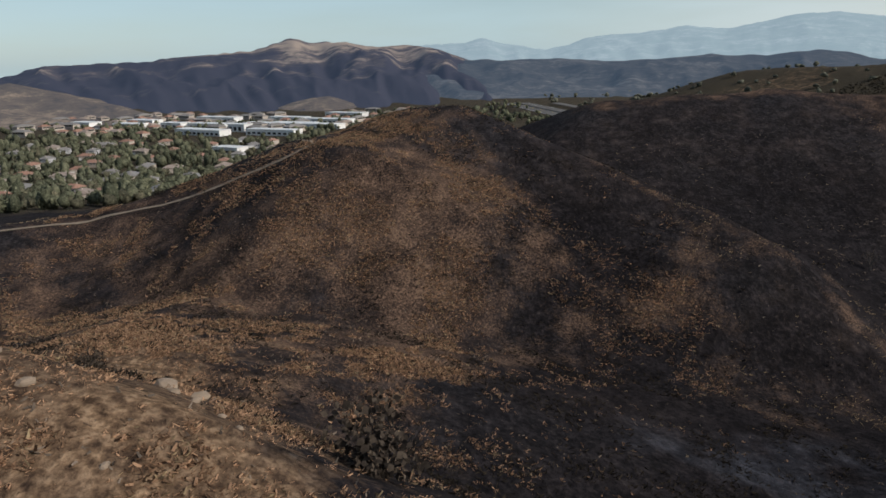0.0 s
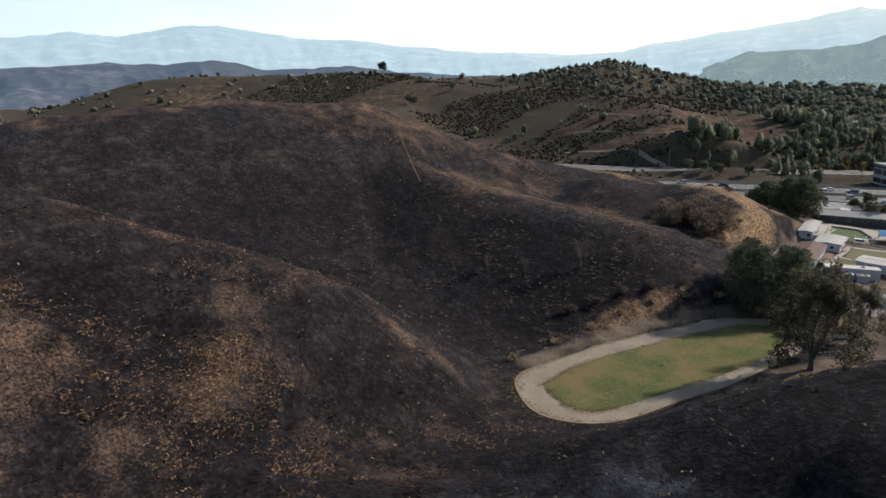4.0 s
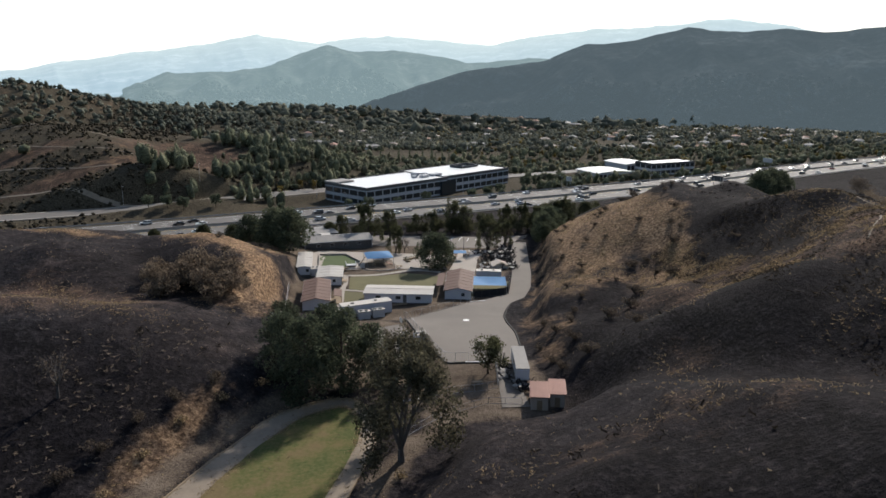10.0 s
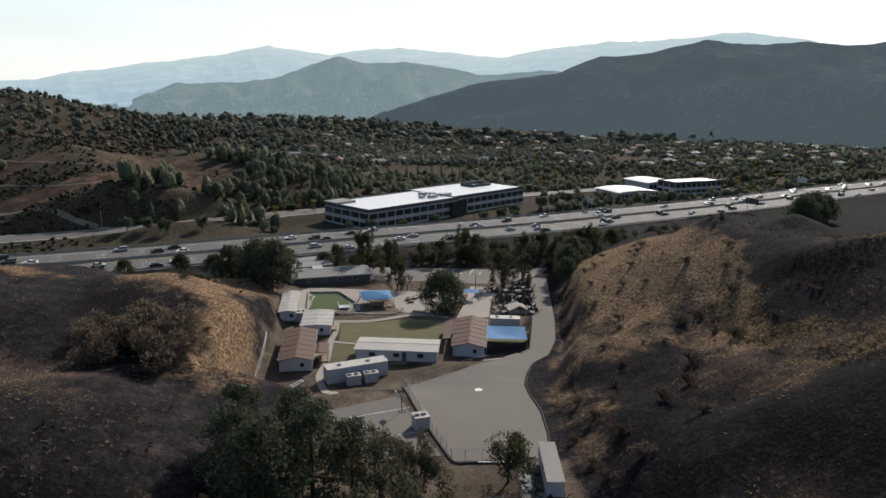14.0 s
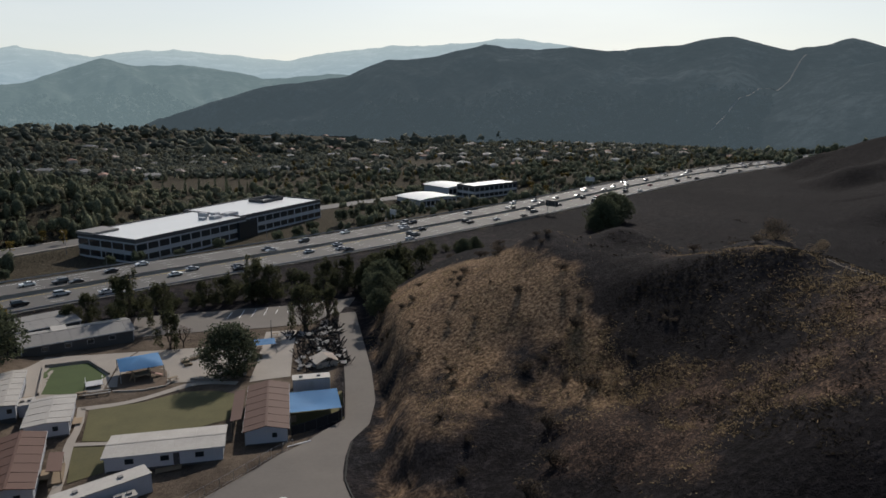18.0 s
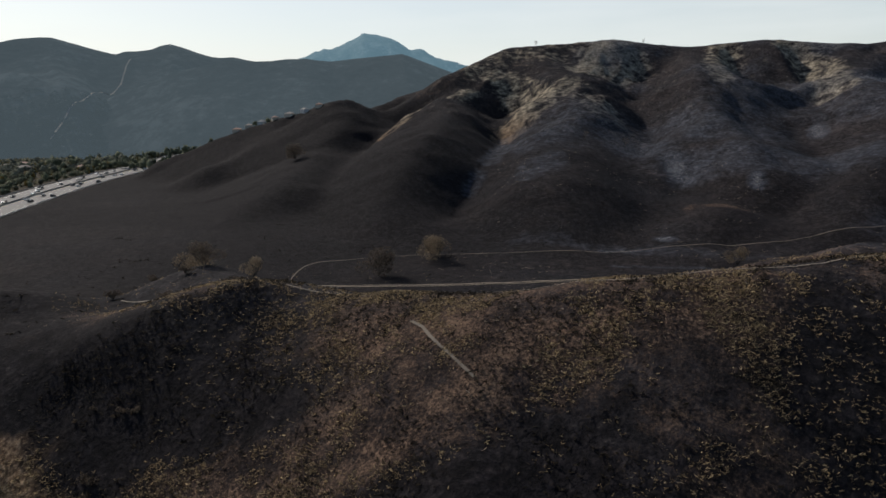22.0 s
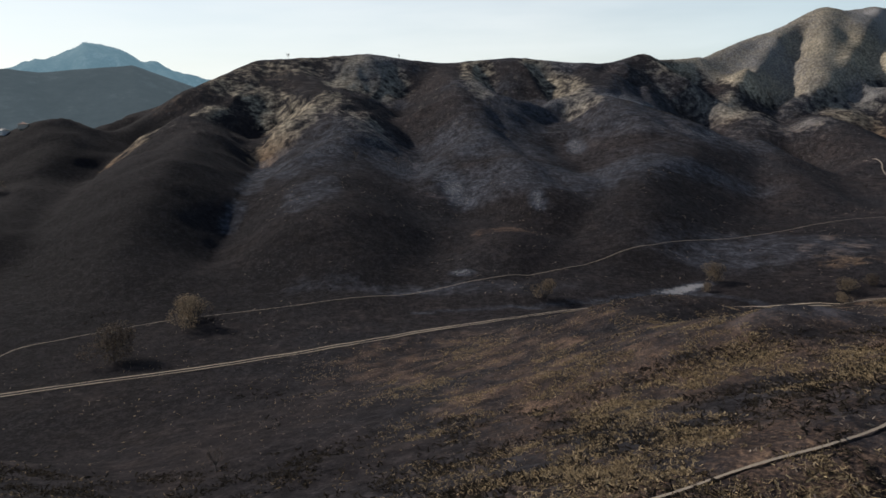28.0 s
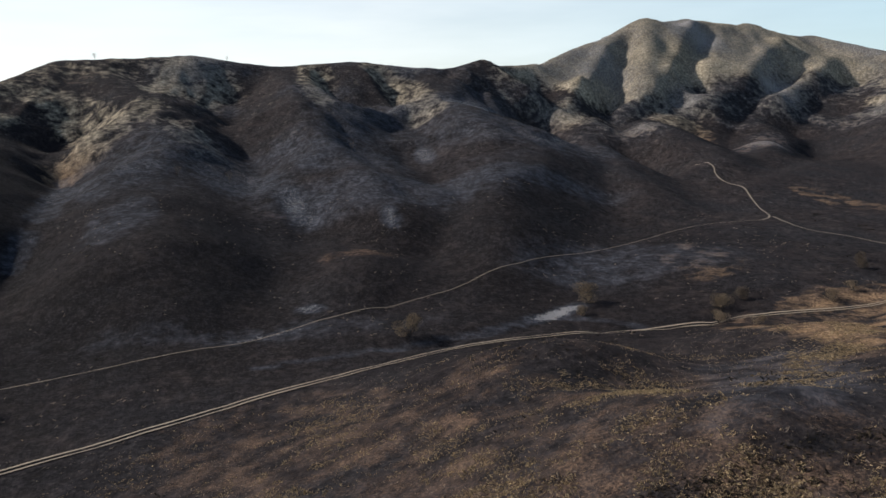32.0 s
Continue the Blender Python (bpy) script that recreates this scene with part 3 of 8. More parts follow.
def zones(x, y, z):
    steep = fbm(x, y, 60, 21, 3)
    tan = np.maximum.reduce([0.95 * spot(x, y, -48, 142, 12, 22, 20), 0.85 * spot(x, y, -58, 180, 14, 24), 
                             0.6 * spot(x, y, -120, 168, 30, 6), 0.62 * spot(x, y, 14, -92, 34, 18), 0.52 * spot(x, y, 40, -70, 22, 14), 0.46 * spot(x, y, -39, 70, 3.0, 16, -18),
                             0.62 * spot(x, y, 228, -28, 26, 9, 10), 0.5 * spot(x, y, 258, -75, 14, 30)])
    peak = smooth((z - 34 + 26 * fbm(x, y, 70, 23, 4)) / 46) * smooth((-60 - y) / 120) * (x > 520)
    tan = np.maximum(tan, peak * (0.72 + 0.35 * steep))
    apron = smooth((z - 2 + 30 * fbm(x, y, 60, 24, 4)) / 50) * smooth((-40 - y) / 90) * smooth((x - 430) / 80)
    tan = np.maximum(tan, apron * (0.36 + 0.34 * steep))
    tan = np.maximum(tan, (0.13 + 0.28 * steep) * (x > 400) * smooth((z - 48) / 40))
    tan = np.maximum(tan, 0.34 * spot(x, y, 520, 150, 44, 16, 35) * (x > 400))
    tan = np.maximum(tan, 0.55 * spot(x, y, 705, -152, 30, 22) * (x > 400))
    brown = np.maximum.reduce([1.0 * spot(x, y, -64, -115, 26, 22), 0.6 * spot(x, y, -92, -138, 30, 16, 30), 1.15 * spot(x, y, -52, -58, 21, 25), 0.8 * spot(x, y, -88, -62, 26, 18), 0.55 * spot(x, y, -150, 100, 40, 20, 60), 0.6 * spot(x, y, -125, 135, 40, 12, -40),
                               0.86 * spot(x, y, 84, 90, 22, 30), 0.62 * spot(x, y, 150, 62, 46, 30), 0.52 * spot(x, y, 205, 70, 30, 50), 0.45 * spot(x, y, 60, 60, 26, 10), 0.5 * spot(x, y, 50, 168, 16, 34), 0.38 * spot(x, y, 70, 138, 14, 30),
                               0.5 * spot(x, y, 30, 42, 22, 8), 0.8 * spot(x, y, 0, -85, 70, 26), 0.62 * spot(x, y, 112, 20, 40, 46), 0.5 * spot(x, y, 170, 20, 40, 40), 0.45 * spot(x, y, 420, 105, 22, 11), 0.7 * spot(x, y, 235, -25, 34, 14), 0.4 * spot(x, y, -50, 0, 30, 20)])
    brown = np.maximum(brown, (0.20 + 0.25 * steep) * smooth((z - 20) / 40) * (x > 330))
    brown = brown * (0.84 + 0.5 * fbm(x, y, 17, 33, 3))

    brown_patch = [
        0.86 * patch(x, y, 7, (-77, -74), (-82, -63), (-85, -50), (-82, -39), (-61, -46), (-50, -49), (-44, -49), (-22, -54), (-14, -60), (-14, -71)),
        0.52 * patch(x, y, 7, (-57, -21), (-57, -11), (-52, -5), (-47, -6), (-45, -17), (-49, -25)),
        0.8 * patch(x, y, 7, (-73, -78), (-82, -62), (-79, -39), (-59, -44), (-47, -47), (-37, -51), (-20, -62), (-42, -72), (-52, -69)),
        0.7 * patch(x, y, 6, (-68, -119), (-63, -92), (-68, -78), (-57, -73), (-46, -76), (-16, -79), (-29, -92)),
        0.7 * patch(x, y, 6, (-67, -137), (-59, -113), (-7, -77), (-6, -64), (-10, -56), (0, -71), (26, -77)),
        0.55 * patch(x, y, 5, (-54, -21), (-56, -11), (-49, -10), (-46, -21)),
        0.5 * streak(x, y, 9, (-183, 0), (-177, 54), (-164, 88), (-140, 114)),
        0.52 * patch(x, y, 6, (-120, 91), (-111, 119), (-88, 128), (-63, 120), (-51, 100), (-72, 93), (-101, 84)),
        0.7 * patch(x, y, 6, (89, 122), (91, 113), (92, 84), (98, 62), (80, 65), (77, 116)),
        0.5 * patch(x, y, 6, (97, 169), (90, 134), (91, 113), (88, 125), (85, 154)),
        0.62 * patch(x, y, 5, (70, 133), (76, 121), (78, 108), (81, 90), (80, 81), (73, 80), (67, 98), (60, 105), (60, 117)),
        0.52 * patch(x, y, 9, (149, 86), (150, 71), (143, 56), (140, 48), (132, 56), (126, 70), (117, 82), (123, 88)),
        0.5 * patch(x, y, 6, (105, 75), (114, 66), (126, 50), (120, 51), (94, 66), (101, 86)),
        0.36 * patch(x, y, 6, (232, 119), (227, 85), (200, 67), (174, 65), (145, 57), (140, 41), (131, 49), (205, 123)),
        0.3 * patch(x, y, 6, (230, 124), (241, 107), (245, 89), (217, 74), (211, 90), (210, 110)),
    ]
    tan_patch = [
        0.5 * patch(x, y, 8, (-37, -120), (-7, -90), (-1, -75), (28, -60), (30, -62), (34, -73)),
        0.86 * patch(x, y, 2.5, (46, 232), (57, 217), (66, 190), (71, 178), (73, 167), (69, 157), (67, 140), (59, 122), (55, 127), (58, 150), (56, 155), (47, 149), (41, 147), (37, 159), (36, 181)),
        0.5 * patch(x, y, 3, (39, 199), (36, 181), (37, 159), (40, 142), (31, 140), (26, 151), (29, 164)),
        0.62 * patch(x, y, 3, (226, -11), (248, -43), (242, -59), (182, 0), (202, -6)),
    ]
    coal_patch = [
        0.5 * patch(x, y, 16, (412, 87), (387, -6), (142, 51), (264, 79)),
        0.95 * patch(x, y, 5, (-12, -35), (-20, -20), (-18, -2), (-2, 2), (4, -14), (4, -34)),
        0.9 * patch(x, y, 6, (-77, -39), (-80, -30), (-53, -7), (-44, 13), (-39, 11), (-25, -41), (-39, -47), (-55, -45)),
        0.8 * patch(x, y, 6, (-73, -39), (-73, -25), (-59, -20), (-39, -30), (-22, -40), (-22, -52), (-59, -44)),
        0.95 * patch(x, y, 7, (-133, 28), (-128, 83), (-98, 82), (-46, 91), (-36, 76), (-52, 37), (-78, 36)),
        0.95 * patch(x, y, 4, (75, 165), (83, 143), (80, 124), (71, 121), (67, 134), (69, 147)),
        0.9 * patch(x, y, 4, (63, 99), (68, 88), (60, 78), (52, 91)),
        0.75 * patch(x, y, 5, (80, 148), (87, 128), (83, 121), (77, 119), (75, 142)),
        0.8 * patch(x, y, 4, (91, 66), (95, 57), (86, 59), (84, 65)),
    ]
    ash_patch = [
        0.34 * patch(x, y, 4, (203, 20), (208, -4), (176, 6), (142, 39), (145, 52)),
        0.3 * patch(x, y, 5, (-17, -33), (-19, -7), (2, 10), (8, 1), (-12, -35)),
    ]
    brown = np.maximum.reduce([0.62 * brown, *brown_patch, 0.36 * streak(x, y, 2.0, (-88, -24), (-72, -7), (-61, 5), (-46, 16)), 0.72 * patch(x, y, 10, (-37, -120), (-7, -90), (10, -72), (30, -58), (40, -75))])
    tan = np.maximum.reduce([tan, *tan_patch])
    # scorched hollows where nothing is left, and the straw that stands between them
    scorch = np.maximum.reduce([patch(x, y, 5, (76, 159), (84, 141), (90, 130), (81, 117), (74, 118), (68, 130), (61, 124), (64, 137)), patch(x, y, 5, (61, 98), (67, 93), (73, 89), (76, 82), (72, 76), (65, 72), (53, 89)),
                                0.9 * patch(x, y, 5, (-82, 135), (-74, 152), (-55, 154), (-45, 142), (-39, 125), (-71, 118)), 0.7 * patch(x, y, 8, (197, 189), (218, 145), (163, 96), (118, 92), (110, 127)), patch(x, y, 5, (29, 124), (41, 127), (53, 116), (74, 100), (52, 64), (42, 70), (33, 74), (26, 89), (24, 100)), patch(x, y, 5, (72, 158), (90, 126), (79, 109), (65, 117), (62, 125))])
    brown = brown * (1 - 0.85 * scorch)
    tan = tan * (1 - 0.9 * scorch)
    brown = np.maximum.reduce([brown, 0.62 * patch(x, y, 5, (66, 130), (74, 118), (74, 102), (77, 92), (68, 94), (65, 105), (50, 95), (44, 117), (49, 126)), 0.5 * patch(x, y, 4, (36, 75), (41, 84), (46, 84), (48, 79), (45, 74), (41, 72))])
    tan = np.maximum(tan, 0.5 * patch(x, y, 3, (25, 147), (31, 116), (28, 96), (22, 100), (21, 122)))
    tan = np.maximum(tan, 0.42 * patch(x, y, 4, (26, 149), (40, 225), (53, 199), (70, 166), (61, 126), (47, 136), (31, 134)))
    ash = np.maximum.reduce([(0.5 + 0.4 * steep) * apron, (0.33 + 0.44 * steep) * smooth((x - 340) / 80) * smooth((z - 0) / 24) * smooth((230 - y) / 60) * smooth((y + 130) / 70), *ash_patch, 1.2 * spot(x, y, 290, 14, 2.6, 11, 25), 0.5 * spot(x, y, 276, 40, 1.6, 20, 35), 0.7 * spot(x, y, 288, 104, 2.2, 15, 18), 0.75 * spot(x, y, 308, 91, 2, 4), 0.22 * spot(x, y, 290, 100, 8, 50), 0.50 * spot(x, y, 425, 55, 24, 50), 0.55 * spot(x, y, 480, 130, 44, 22, 30), 0.5 * spot(x, y, 440, 0, 16, 70), 0.45 * spot(x, y, 500, 60, 40, 30),
                             0.45 * spot(x, y, 545, -60, 40, 60), 0.5 * spot(x, y, 450, 195, 40, 9, 25), 0.40 * spot(x, y, 330, -30, 22, 40)])
    unburnt = smooth((to_line(x, y, FREEWAY)[0] * np.sign(y - np.interp(x, [p[0] for p in FREEWAY], [p[1] for p in FREEWAY])) + 30) / 30)
    unburnt = np.maximum(unburnt, smooth((-x - 260 - 0.5 * (y - 0)) / 60) * (y < 100))
    tan = np.maximum(tan, unburnt * np.clip(0.0 + 0.34 * fbm(x, y, 110, 31, 3), 0, 0.45) * smooth((z + 18) / 14) * (x < 0))
    tan = np.maximum.reduce([tan, 0.5 * spot(x, y, 690, 168, 46, 26), 0.44 * streak(x, y, 14, (577, 188), (548, 200), (502, 214)), 0.44 * streak(x, y, 14, (741, 75), (636, 75)),
                             0.46 * streak(x, y, 16, (744, 18), (705, -2), (618, -6)), 0.44 * streak(x, y, 16, (617, 274), (616, 251), (572, 214))])
    tan = np.maximum.reduce([tan, 0.62 * streak(x, y, 13, (716, 186), (684, 184), (640, 190)), 0.6 * streak(x, y, 9, (563, 206), (523, 211), (490, 214)), 0.5 * streak(x, y, 8, (574, 268), (526, 296), (484, 306)),
                             0.62 * spot(x, y, 700, -149, 24, 12), 0.5 * spot(x, y, 615, 75, 20, 9), 0.45 * spot(x, y, 645, -9, 16, 10), 0.56 * spot(x, y, 707, -262, 44, 24), 0.30 * spot(x, y, 407, -191, 22, 12), 0.3 * spot(x, y, 430, -186, 12, 9),
                             0.26 * spot(x, y, 318, -45, 14, 8), 0.26 * spot(x, y, 303, -45, 9, 12), 0.24 * spot(x, y, 330, -62, 20, 7)])
    ash = np.maximum.reduce([ash, 0.6 * streak(x, y, 4, (494, 216), (466, 209), (432, 204)), 0.5 * streak(x, y, 4, (385, 197), (362, 195)), 0.75 * spot(x, y, 425, 95, 14, 6), 0.72 * spot(x, y, 387, 54, 10, 3.5), 0.7 * spot(x, y, 527, 14, 20, 5), 0.7 * spot(x, y, 538, -78, 16, 5),
                             0.46 * spot(x, y, 500, 160, 30, 20), 0.42 * spot(x, y, 378, 160, 26, 12), 0.42 * spot(x, y, 488, 79, 24, 16), 0.8 * spot(x, y, 306, 90, 3, 4), 0.45 * streak(x, y, 1.3, (265, 106), (270, 69), (276, 46), (288, 15), (268, -5))])
    ash = np.maximum.reduce([ash, 0.48 * streak(x, y, 6, (498, 206), (457, 204), (406, 198)), 0.62 * streak(x, y, 7, (444, 100), (407, 89))])
    brown = np.maximum(brown, 0.5 * spot(x, y, 354, 70, 9, 13))
    brown_far = np.maximum.reduce([0.85 * spot(x, y, -142, 386, 34, 30, 40), 0.8 * spot(x, y, -172, 322, 34, 9, 40), 0.7 * spot(x, y, -215, 350, 30, 12, 40), 0.7 * spot(x, y, -500, 420, 60, 30), 0.7 * spot(x, y, -330, 300, 60, 16, 30)])
    tan = np.where((x > 480) & (y < -40), np.maximum(tan, 1.15 * peak), tan)
    coal = np.maximum.reduce([*coal_patch, 0.95 * scorch, (0.38 + 0.6 * smooth((y - 150) / 120)) * smooth((x - 225) / 50) * smooth((34 + 0.1 * np.maximum(0, y - 150) - z) / 26) * smooth((y + 110) / 90), 0.95 * spot(x, y, 18, -36, 20, 15), 0.8 * spot(x, y, -40, -20, 16, 13), 0.85 * spot(x, y, 90, 165, 14, 30, -20), 0.8 * spot(x, y, 70, 132, 12, 20, -20), 0.7 * spot(x, y, 80, 225, 30, 25), 0.85 * smooth((x - 90) / 60) * smooth((430 - x) / 90) * smooth((y - 110 - 0.5 * np.maximum(0, 170 - x)) / 60), 0.95 * spot(x, y, -92, 25, 40, 40), 0.9 * spot(x, y, -30, -8, 22, 26), 0.8 * spot(x, y, 84, 58, 9, 8),0.75 * spot(x, y, 50, 70, 22, 62, 8), 0.85 * spot(x, y, 310, 262, 110, 62, -10), 0.8 * spot(x, y, 30, 20, 30, 30), 0.8 * spot(x, y, 220, 215, 60, 34, -30), 0.7 * spot(x, y, -10, -30, 34, 26), 0.6 * spot(x, y, 380, 150, 50, 40)])
    return np.clip(coal + 0.25 * steep, 0, 1) * (1 - unburnt), np.stack([tan, np.maximum(brown * (1 - unburnt), brown_far * (x < -90)), ash, unburnt], -1)


char_zone, ground_zone = zones(ground_co[:, 0], ground_co[:, 1], ground_co[:, 2])
att = ground_me.attributes.new("charred", "FLOAT", "POINT")
att.data.foreach_set("value", char_zone)
gx_, gy_ = ground_co[:, 0], ground_co[:, 1]
trod_zone = np.maximum.reduce([patch(gx_, gy_, 3, (-36, 128), (-38, 150), (-42, 185), (-48, 212), (-24, 228), (32, 228), (25, 182), (14, 153), (-2, 134), (-18, 128)),
                               patch(gx_, gy_, 3, (-30, 106), (-22, 95), (-9, 86), (1, 78), (8, 79), (20, 80), (24, 88), (20, 104), (4, 106), (-4, 131), (-24, 130)),
                               0.75 * streak(gx_, gy_, 2.0, (-13, 44), (-9, 55), (-5, 66), (2, 78), (12, 82)), 0.7 * streak(gx_, gy_, 2.5, (-44, 36), (-38, 60), (-30, 80), (-20, 92))])
att = ground_me.attributes.new("trodden", "FLOAT", "POINT")
att.data.foreach_set("value", trod_zone)
att = ground_me.attributes.new("zone", "FLOAT_COLOR", "POINT")
att.data.foreach_set("color", ground_zone.ravel())

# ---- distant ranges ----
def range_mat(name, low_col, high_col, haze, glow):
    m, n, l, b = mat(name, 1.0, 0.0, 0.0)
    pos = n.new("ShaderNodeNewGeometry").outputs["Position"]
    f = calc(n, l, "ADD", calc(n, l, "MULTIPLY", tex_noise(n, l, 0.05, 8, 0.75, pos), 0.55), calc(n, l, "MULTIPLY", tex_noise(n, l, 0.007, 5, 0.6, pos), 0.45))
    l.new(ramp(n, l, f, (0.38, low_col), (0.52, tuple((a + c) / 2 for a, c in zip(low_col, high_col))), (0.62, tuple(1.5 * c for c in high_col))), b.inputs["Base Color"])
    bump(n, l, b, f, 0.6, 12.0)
    # distance haze is painted on: an even bluish glow over the whole slope
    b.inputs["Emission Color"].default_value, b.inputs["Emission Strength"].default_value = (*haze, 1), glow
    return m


SLOPES = []


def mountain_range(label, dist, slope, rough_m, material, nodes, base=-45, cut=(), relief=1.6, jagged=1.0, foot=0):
    """A chain of hills: crest heights by compass angle, gullied flanks down to the plain on both sides."""
    az = np.radians(np.linspace(nodes[0][0], nodes[-1][0], int(max(60, (nodes[-1][0] - nodes[0][0]) * 5))))
    crest = np.interp(np.degrees(az), [p[0] for p in nodes], [p[1] for p in nodes])
    arc = az * dist
    crest = crest + rough_m * 0.35 * fbm(arc, arc * 0, 260, 3, 2)
    jag = jagged * rough_m * (0.11 * fbm(arc, arc * 0, 70, 5, 2) + 0.06 * vnoise(arc, arc * 0, 22, 6))
    ts = np.concatenate([np.linspace(-1, 0, 30), np.linspace(0.08, 1, 6)])
    rows = []
    for t in ts:
        fall = abs(t) ** 1.15
        r = dist + t * ((dist - foot) if foot and t < 0 else (crest - base) / slope)
        g = 1 - np.abs(fbm(arc + 60 * t, np.full_like(arc, t * 300.0), 190, 8, 4))
        z = crest - fall * (crest - base) + rough_m * relief * (g - 0.6) * fall * (1 - fall) * 2 + jag * np.maximum(0, 1 - 5 * fall) ** 2
        rows.append(np.stack([r * np.sin(az), r * np.cos(az), z], -1))
    if cut:
        # a pale firebreak down the slope
        path_az, path_t = np.interp(np.linspace(0, 1, 60), np.linspace(0, 1, len(cut)), [p[0] for p in cut]), np.interp(np.linspace(0, 1, 60), np.linspace(0, 1, len(cut)), [p[1] for p in cut])
        tab = np.array(rows)
        col = np.interp(np.radians(path_az), az, np.arange(len(az)))
        row = np.interp(path_t, ts, np.arange(len(ts)))
        i0, j0 = row.astype(int), col.astype(int)
        fu, fv = (row - i0)[:, None], (col - j0)[:, None]
        mid_line = (tab[i0, j0] * (1 - fu) + tab[i0 + 1, j0] * fu) * (1 - fv) + (tab[i0, j0 + 1] * (1 - fu) + tab[i0 + 1, j0 + 1] * fu) * fv
        mid_line[:, 2] += 5
        side = np.cross(np.gradient(mid_line, axis=0), (0, 0, 1.0))
        side *= 1.3 / (np.linalg.norm(side, axis=1)[:, None] + 1e-9)
        v = np.stack([mid_line - side, mid_line + side], 1).reshape(-1, 3)
        strip_f = [(2 * k, 2 * k + 1, 2 * k + 3, 2 * k + 2) for k in range(59)]
        tagged(new("trail", mesh_from("trail", v.tolist(), strip_f, cut_mat)), "pale firebreak winding down a brush-covered hill", "trail", kind="structure")
    co = np.array(rows)
    SLOPES.append((np.degrees(az), ts, co))
    nr, nc = co.shape[:2]
    i = np.arange(nr * nc).reshape(nr, nc)
    f = np.stack([i[:-1, :-1], i[:-1, 1:], i[1:, 1:], i[1:, :-1]], -1).reshape(-1, 4)
    ob = new("mountain_range", mesh_from("mountain_range", co.reshape(-1, 3).tolist(), f.tolist(), material))
    return tagged(ob, label, "mountain range", kind="structure")


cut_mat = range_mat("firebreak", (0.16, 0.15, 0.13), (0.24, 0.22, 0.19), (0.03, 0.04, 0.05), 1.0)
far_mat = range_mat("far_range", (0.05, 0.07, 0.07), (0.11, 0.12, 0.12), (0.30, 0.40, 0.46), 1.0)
# the painted haze glow turns from blue to whitish toward the sun
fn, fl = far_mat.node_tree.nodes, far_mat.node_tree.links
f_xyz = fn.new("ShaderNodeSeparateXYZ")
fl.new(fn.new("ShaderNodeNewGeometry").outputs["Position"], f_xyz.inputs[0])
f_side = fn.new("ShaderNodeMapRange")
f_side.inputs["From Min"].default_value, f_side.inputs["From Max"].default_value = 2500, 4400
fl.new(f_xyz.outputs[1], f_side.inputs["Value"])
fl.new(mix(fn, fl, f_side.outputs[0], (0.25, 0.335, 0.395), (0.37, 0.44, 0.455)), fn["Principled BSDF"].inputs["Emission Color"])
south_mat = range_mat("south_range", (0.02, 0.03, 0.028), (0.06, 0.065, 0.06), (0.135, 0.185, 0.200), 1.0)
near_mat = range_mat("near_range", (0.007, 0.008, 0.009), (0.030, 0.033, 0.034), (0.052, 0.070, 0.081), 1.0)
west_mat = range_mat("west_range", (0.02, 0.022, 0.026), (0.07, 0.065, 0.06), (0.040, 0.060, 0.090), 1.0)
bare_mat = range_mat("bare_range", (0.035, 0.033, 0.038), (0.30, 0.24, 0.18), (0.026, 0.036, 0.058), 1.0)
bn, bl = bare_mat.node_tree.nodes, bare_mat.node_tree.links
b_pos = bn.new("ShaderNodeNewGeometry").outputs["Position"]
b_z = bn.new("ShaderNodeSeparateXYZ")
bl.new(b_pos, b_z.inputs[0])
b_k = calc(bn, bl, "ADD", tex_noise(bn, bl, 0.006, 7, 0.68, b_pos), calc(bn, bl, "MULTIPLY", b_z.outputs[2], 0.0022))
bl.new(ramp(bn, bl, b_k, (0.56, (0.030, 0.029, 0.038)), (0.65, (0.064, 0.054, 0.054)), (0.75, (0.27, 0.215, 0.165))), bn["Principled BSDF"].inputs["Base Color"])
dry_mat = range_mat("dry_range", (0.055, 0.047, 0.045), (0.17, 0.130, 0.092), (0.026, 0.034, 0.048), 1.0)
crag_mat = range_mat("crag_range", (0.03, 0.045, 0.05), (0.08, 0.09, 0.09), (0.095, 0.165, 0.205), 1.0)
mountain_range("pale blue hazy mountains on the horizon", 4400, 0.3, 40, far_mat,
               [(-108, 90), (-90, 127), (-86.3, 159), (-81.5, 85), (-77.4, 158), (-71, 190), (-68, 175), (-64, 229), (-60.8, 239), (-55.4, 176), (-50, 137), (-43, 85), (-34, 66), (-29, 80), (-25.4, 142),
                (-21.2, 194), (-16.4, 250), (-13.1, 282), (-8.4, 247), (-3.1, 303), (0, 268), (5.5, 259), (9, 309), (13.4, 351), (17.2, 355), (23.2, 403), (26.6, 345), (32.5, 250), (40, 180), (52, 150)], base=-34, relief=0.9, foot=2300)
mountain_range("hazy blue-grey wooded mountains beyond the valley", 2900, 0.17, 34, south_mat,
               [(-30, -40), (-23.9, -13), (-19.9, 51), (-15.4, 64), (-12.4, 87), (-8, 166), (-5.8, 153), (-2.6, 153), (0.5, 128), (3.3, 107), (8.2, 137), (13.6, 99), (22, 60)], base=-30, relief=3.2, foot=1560)
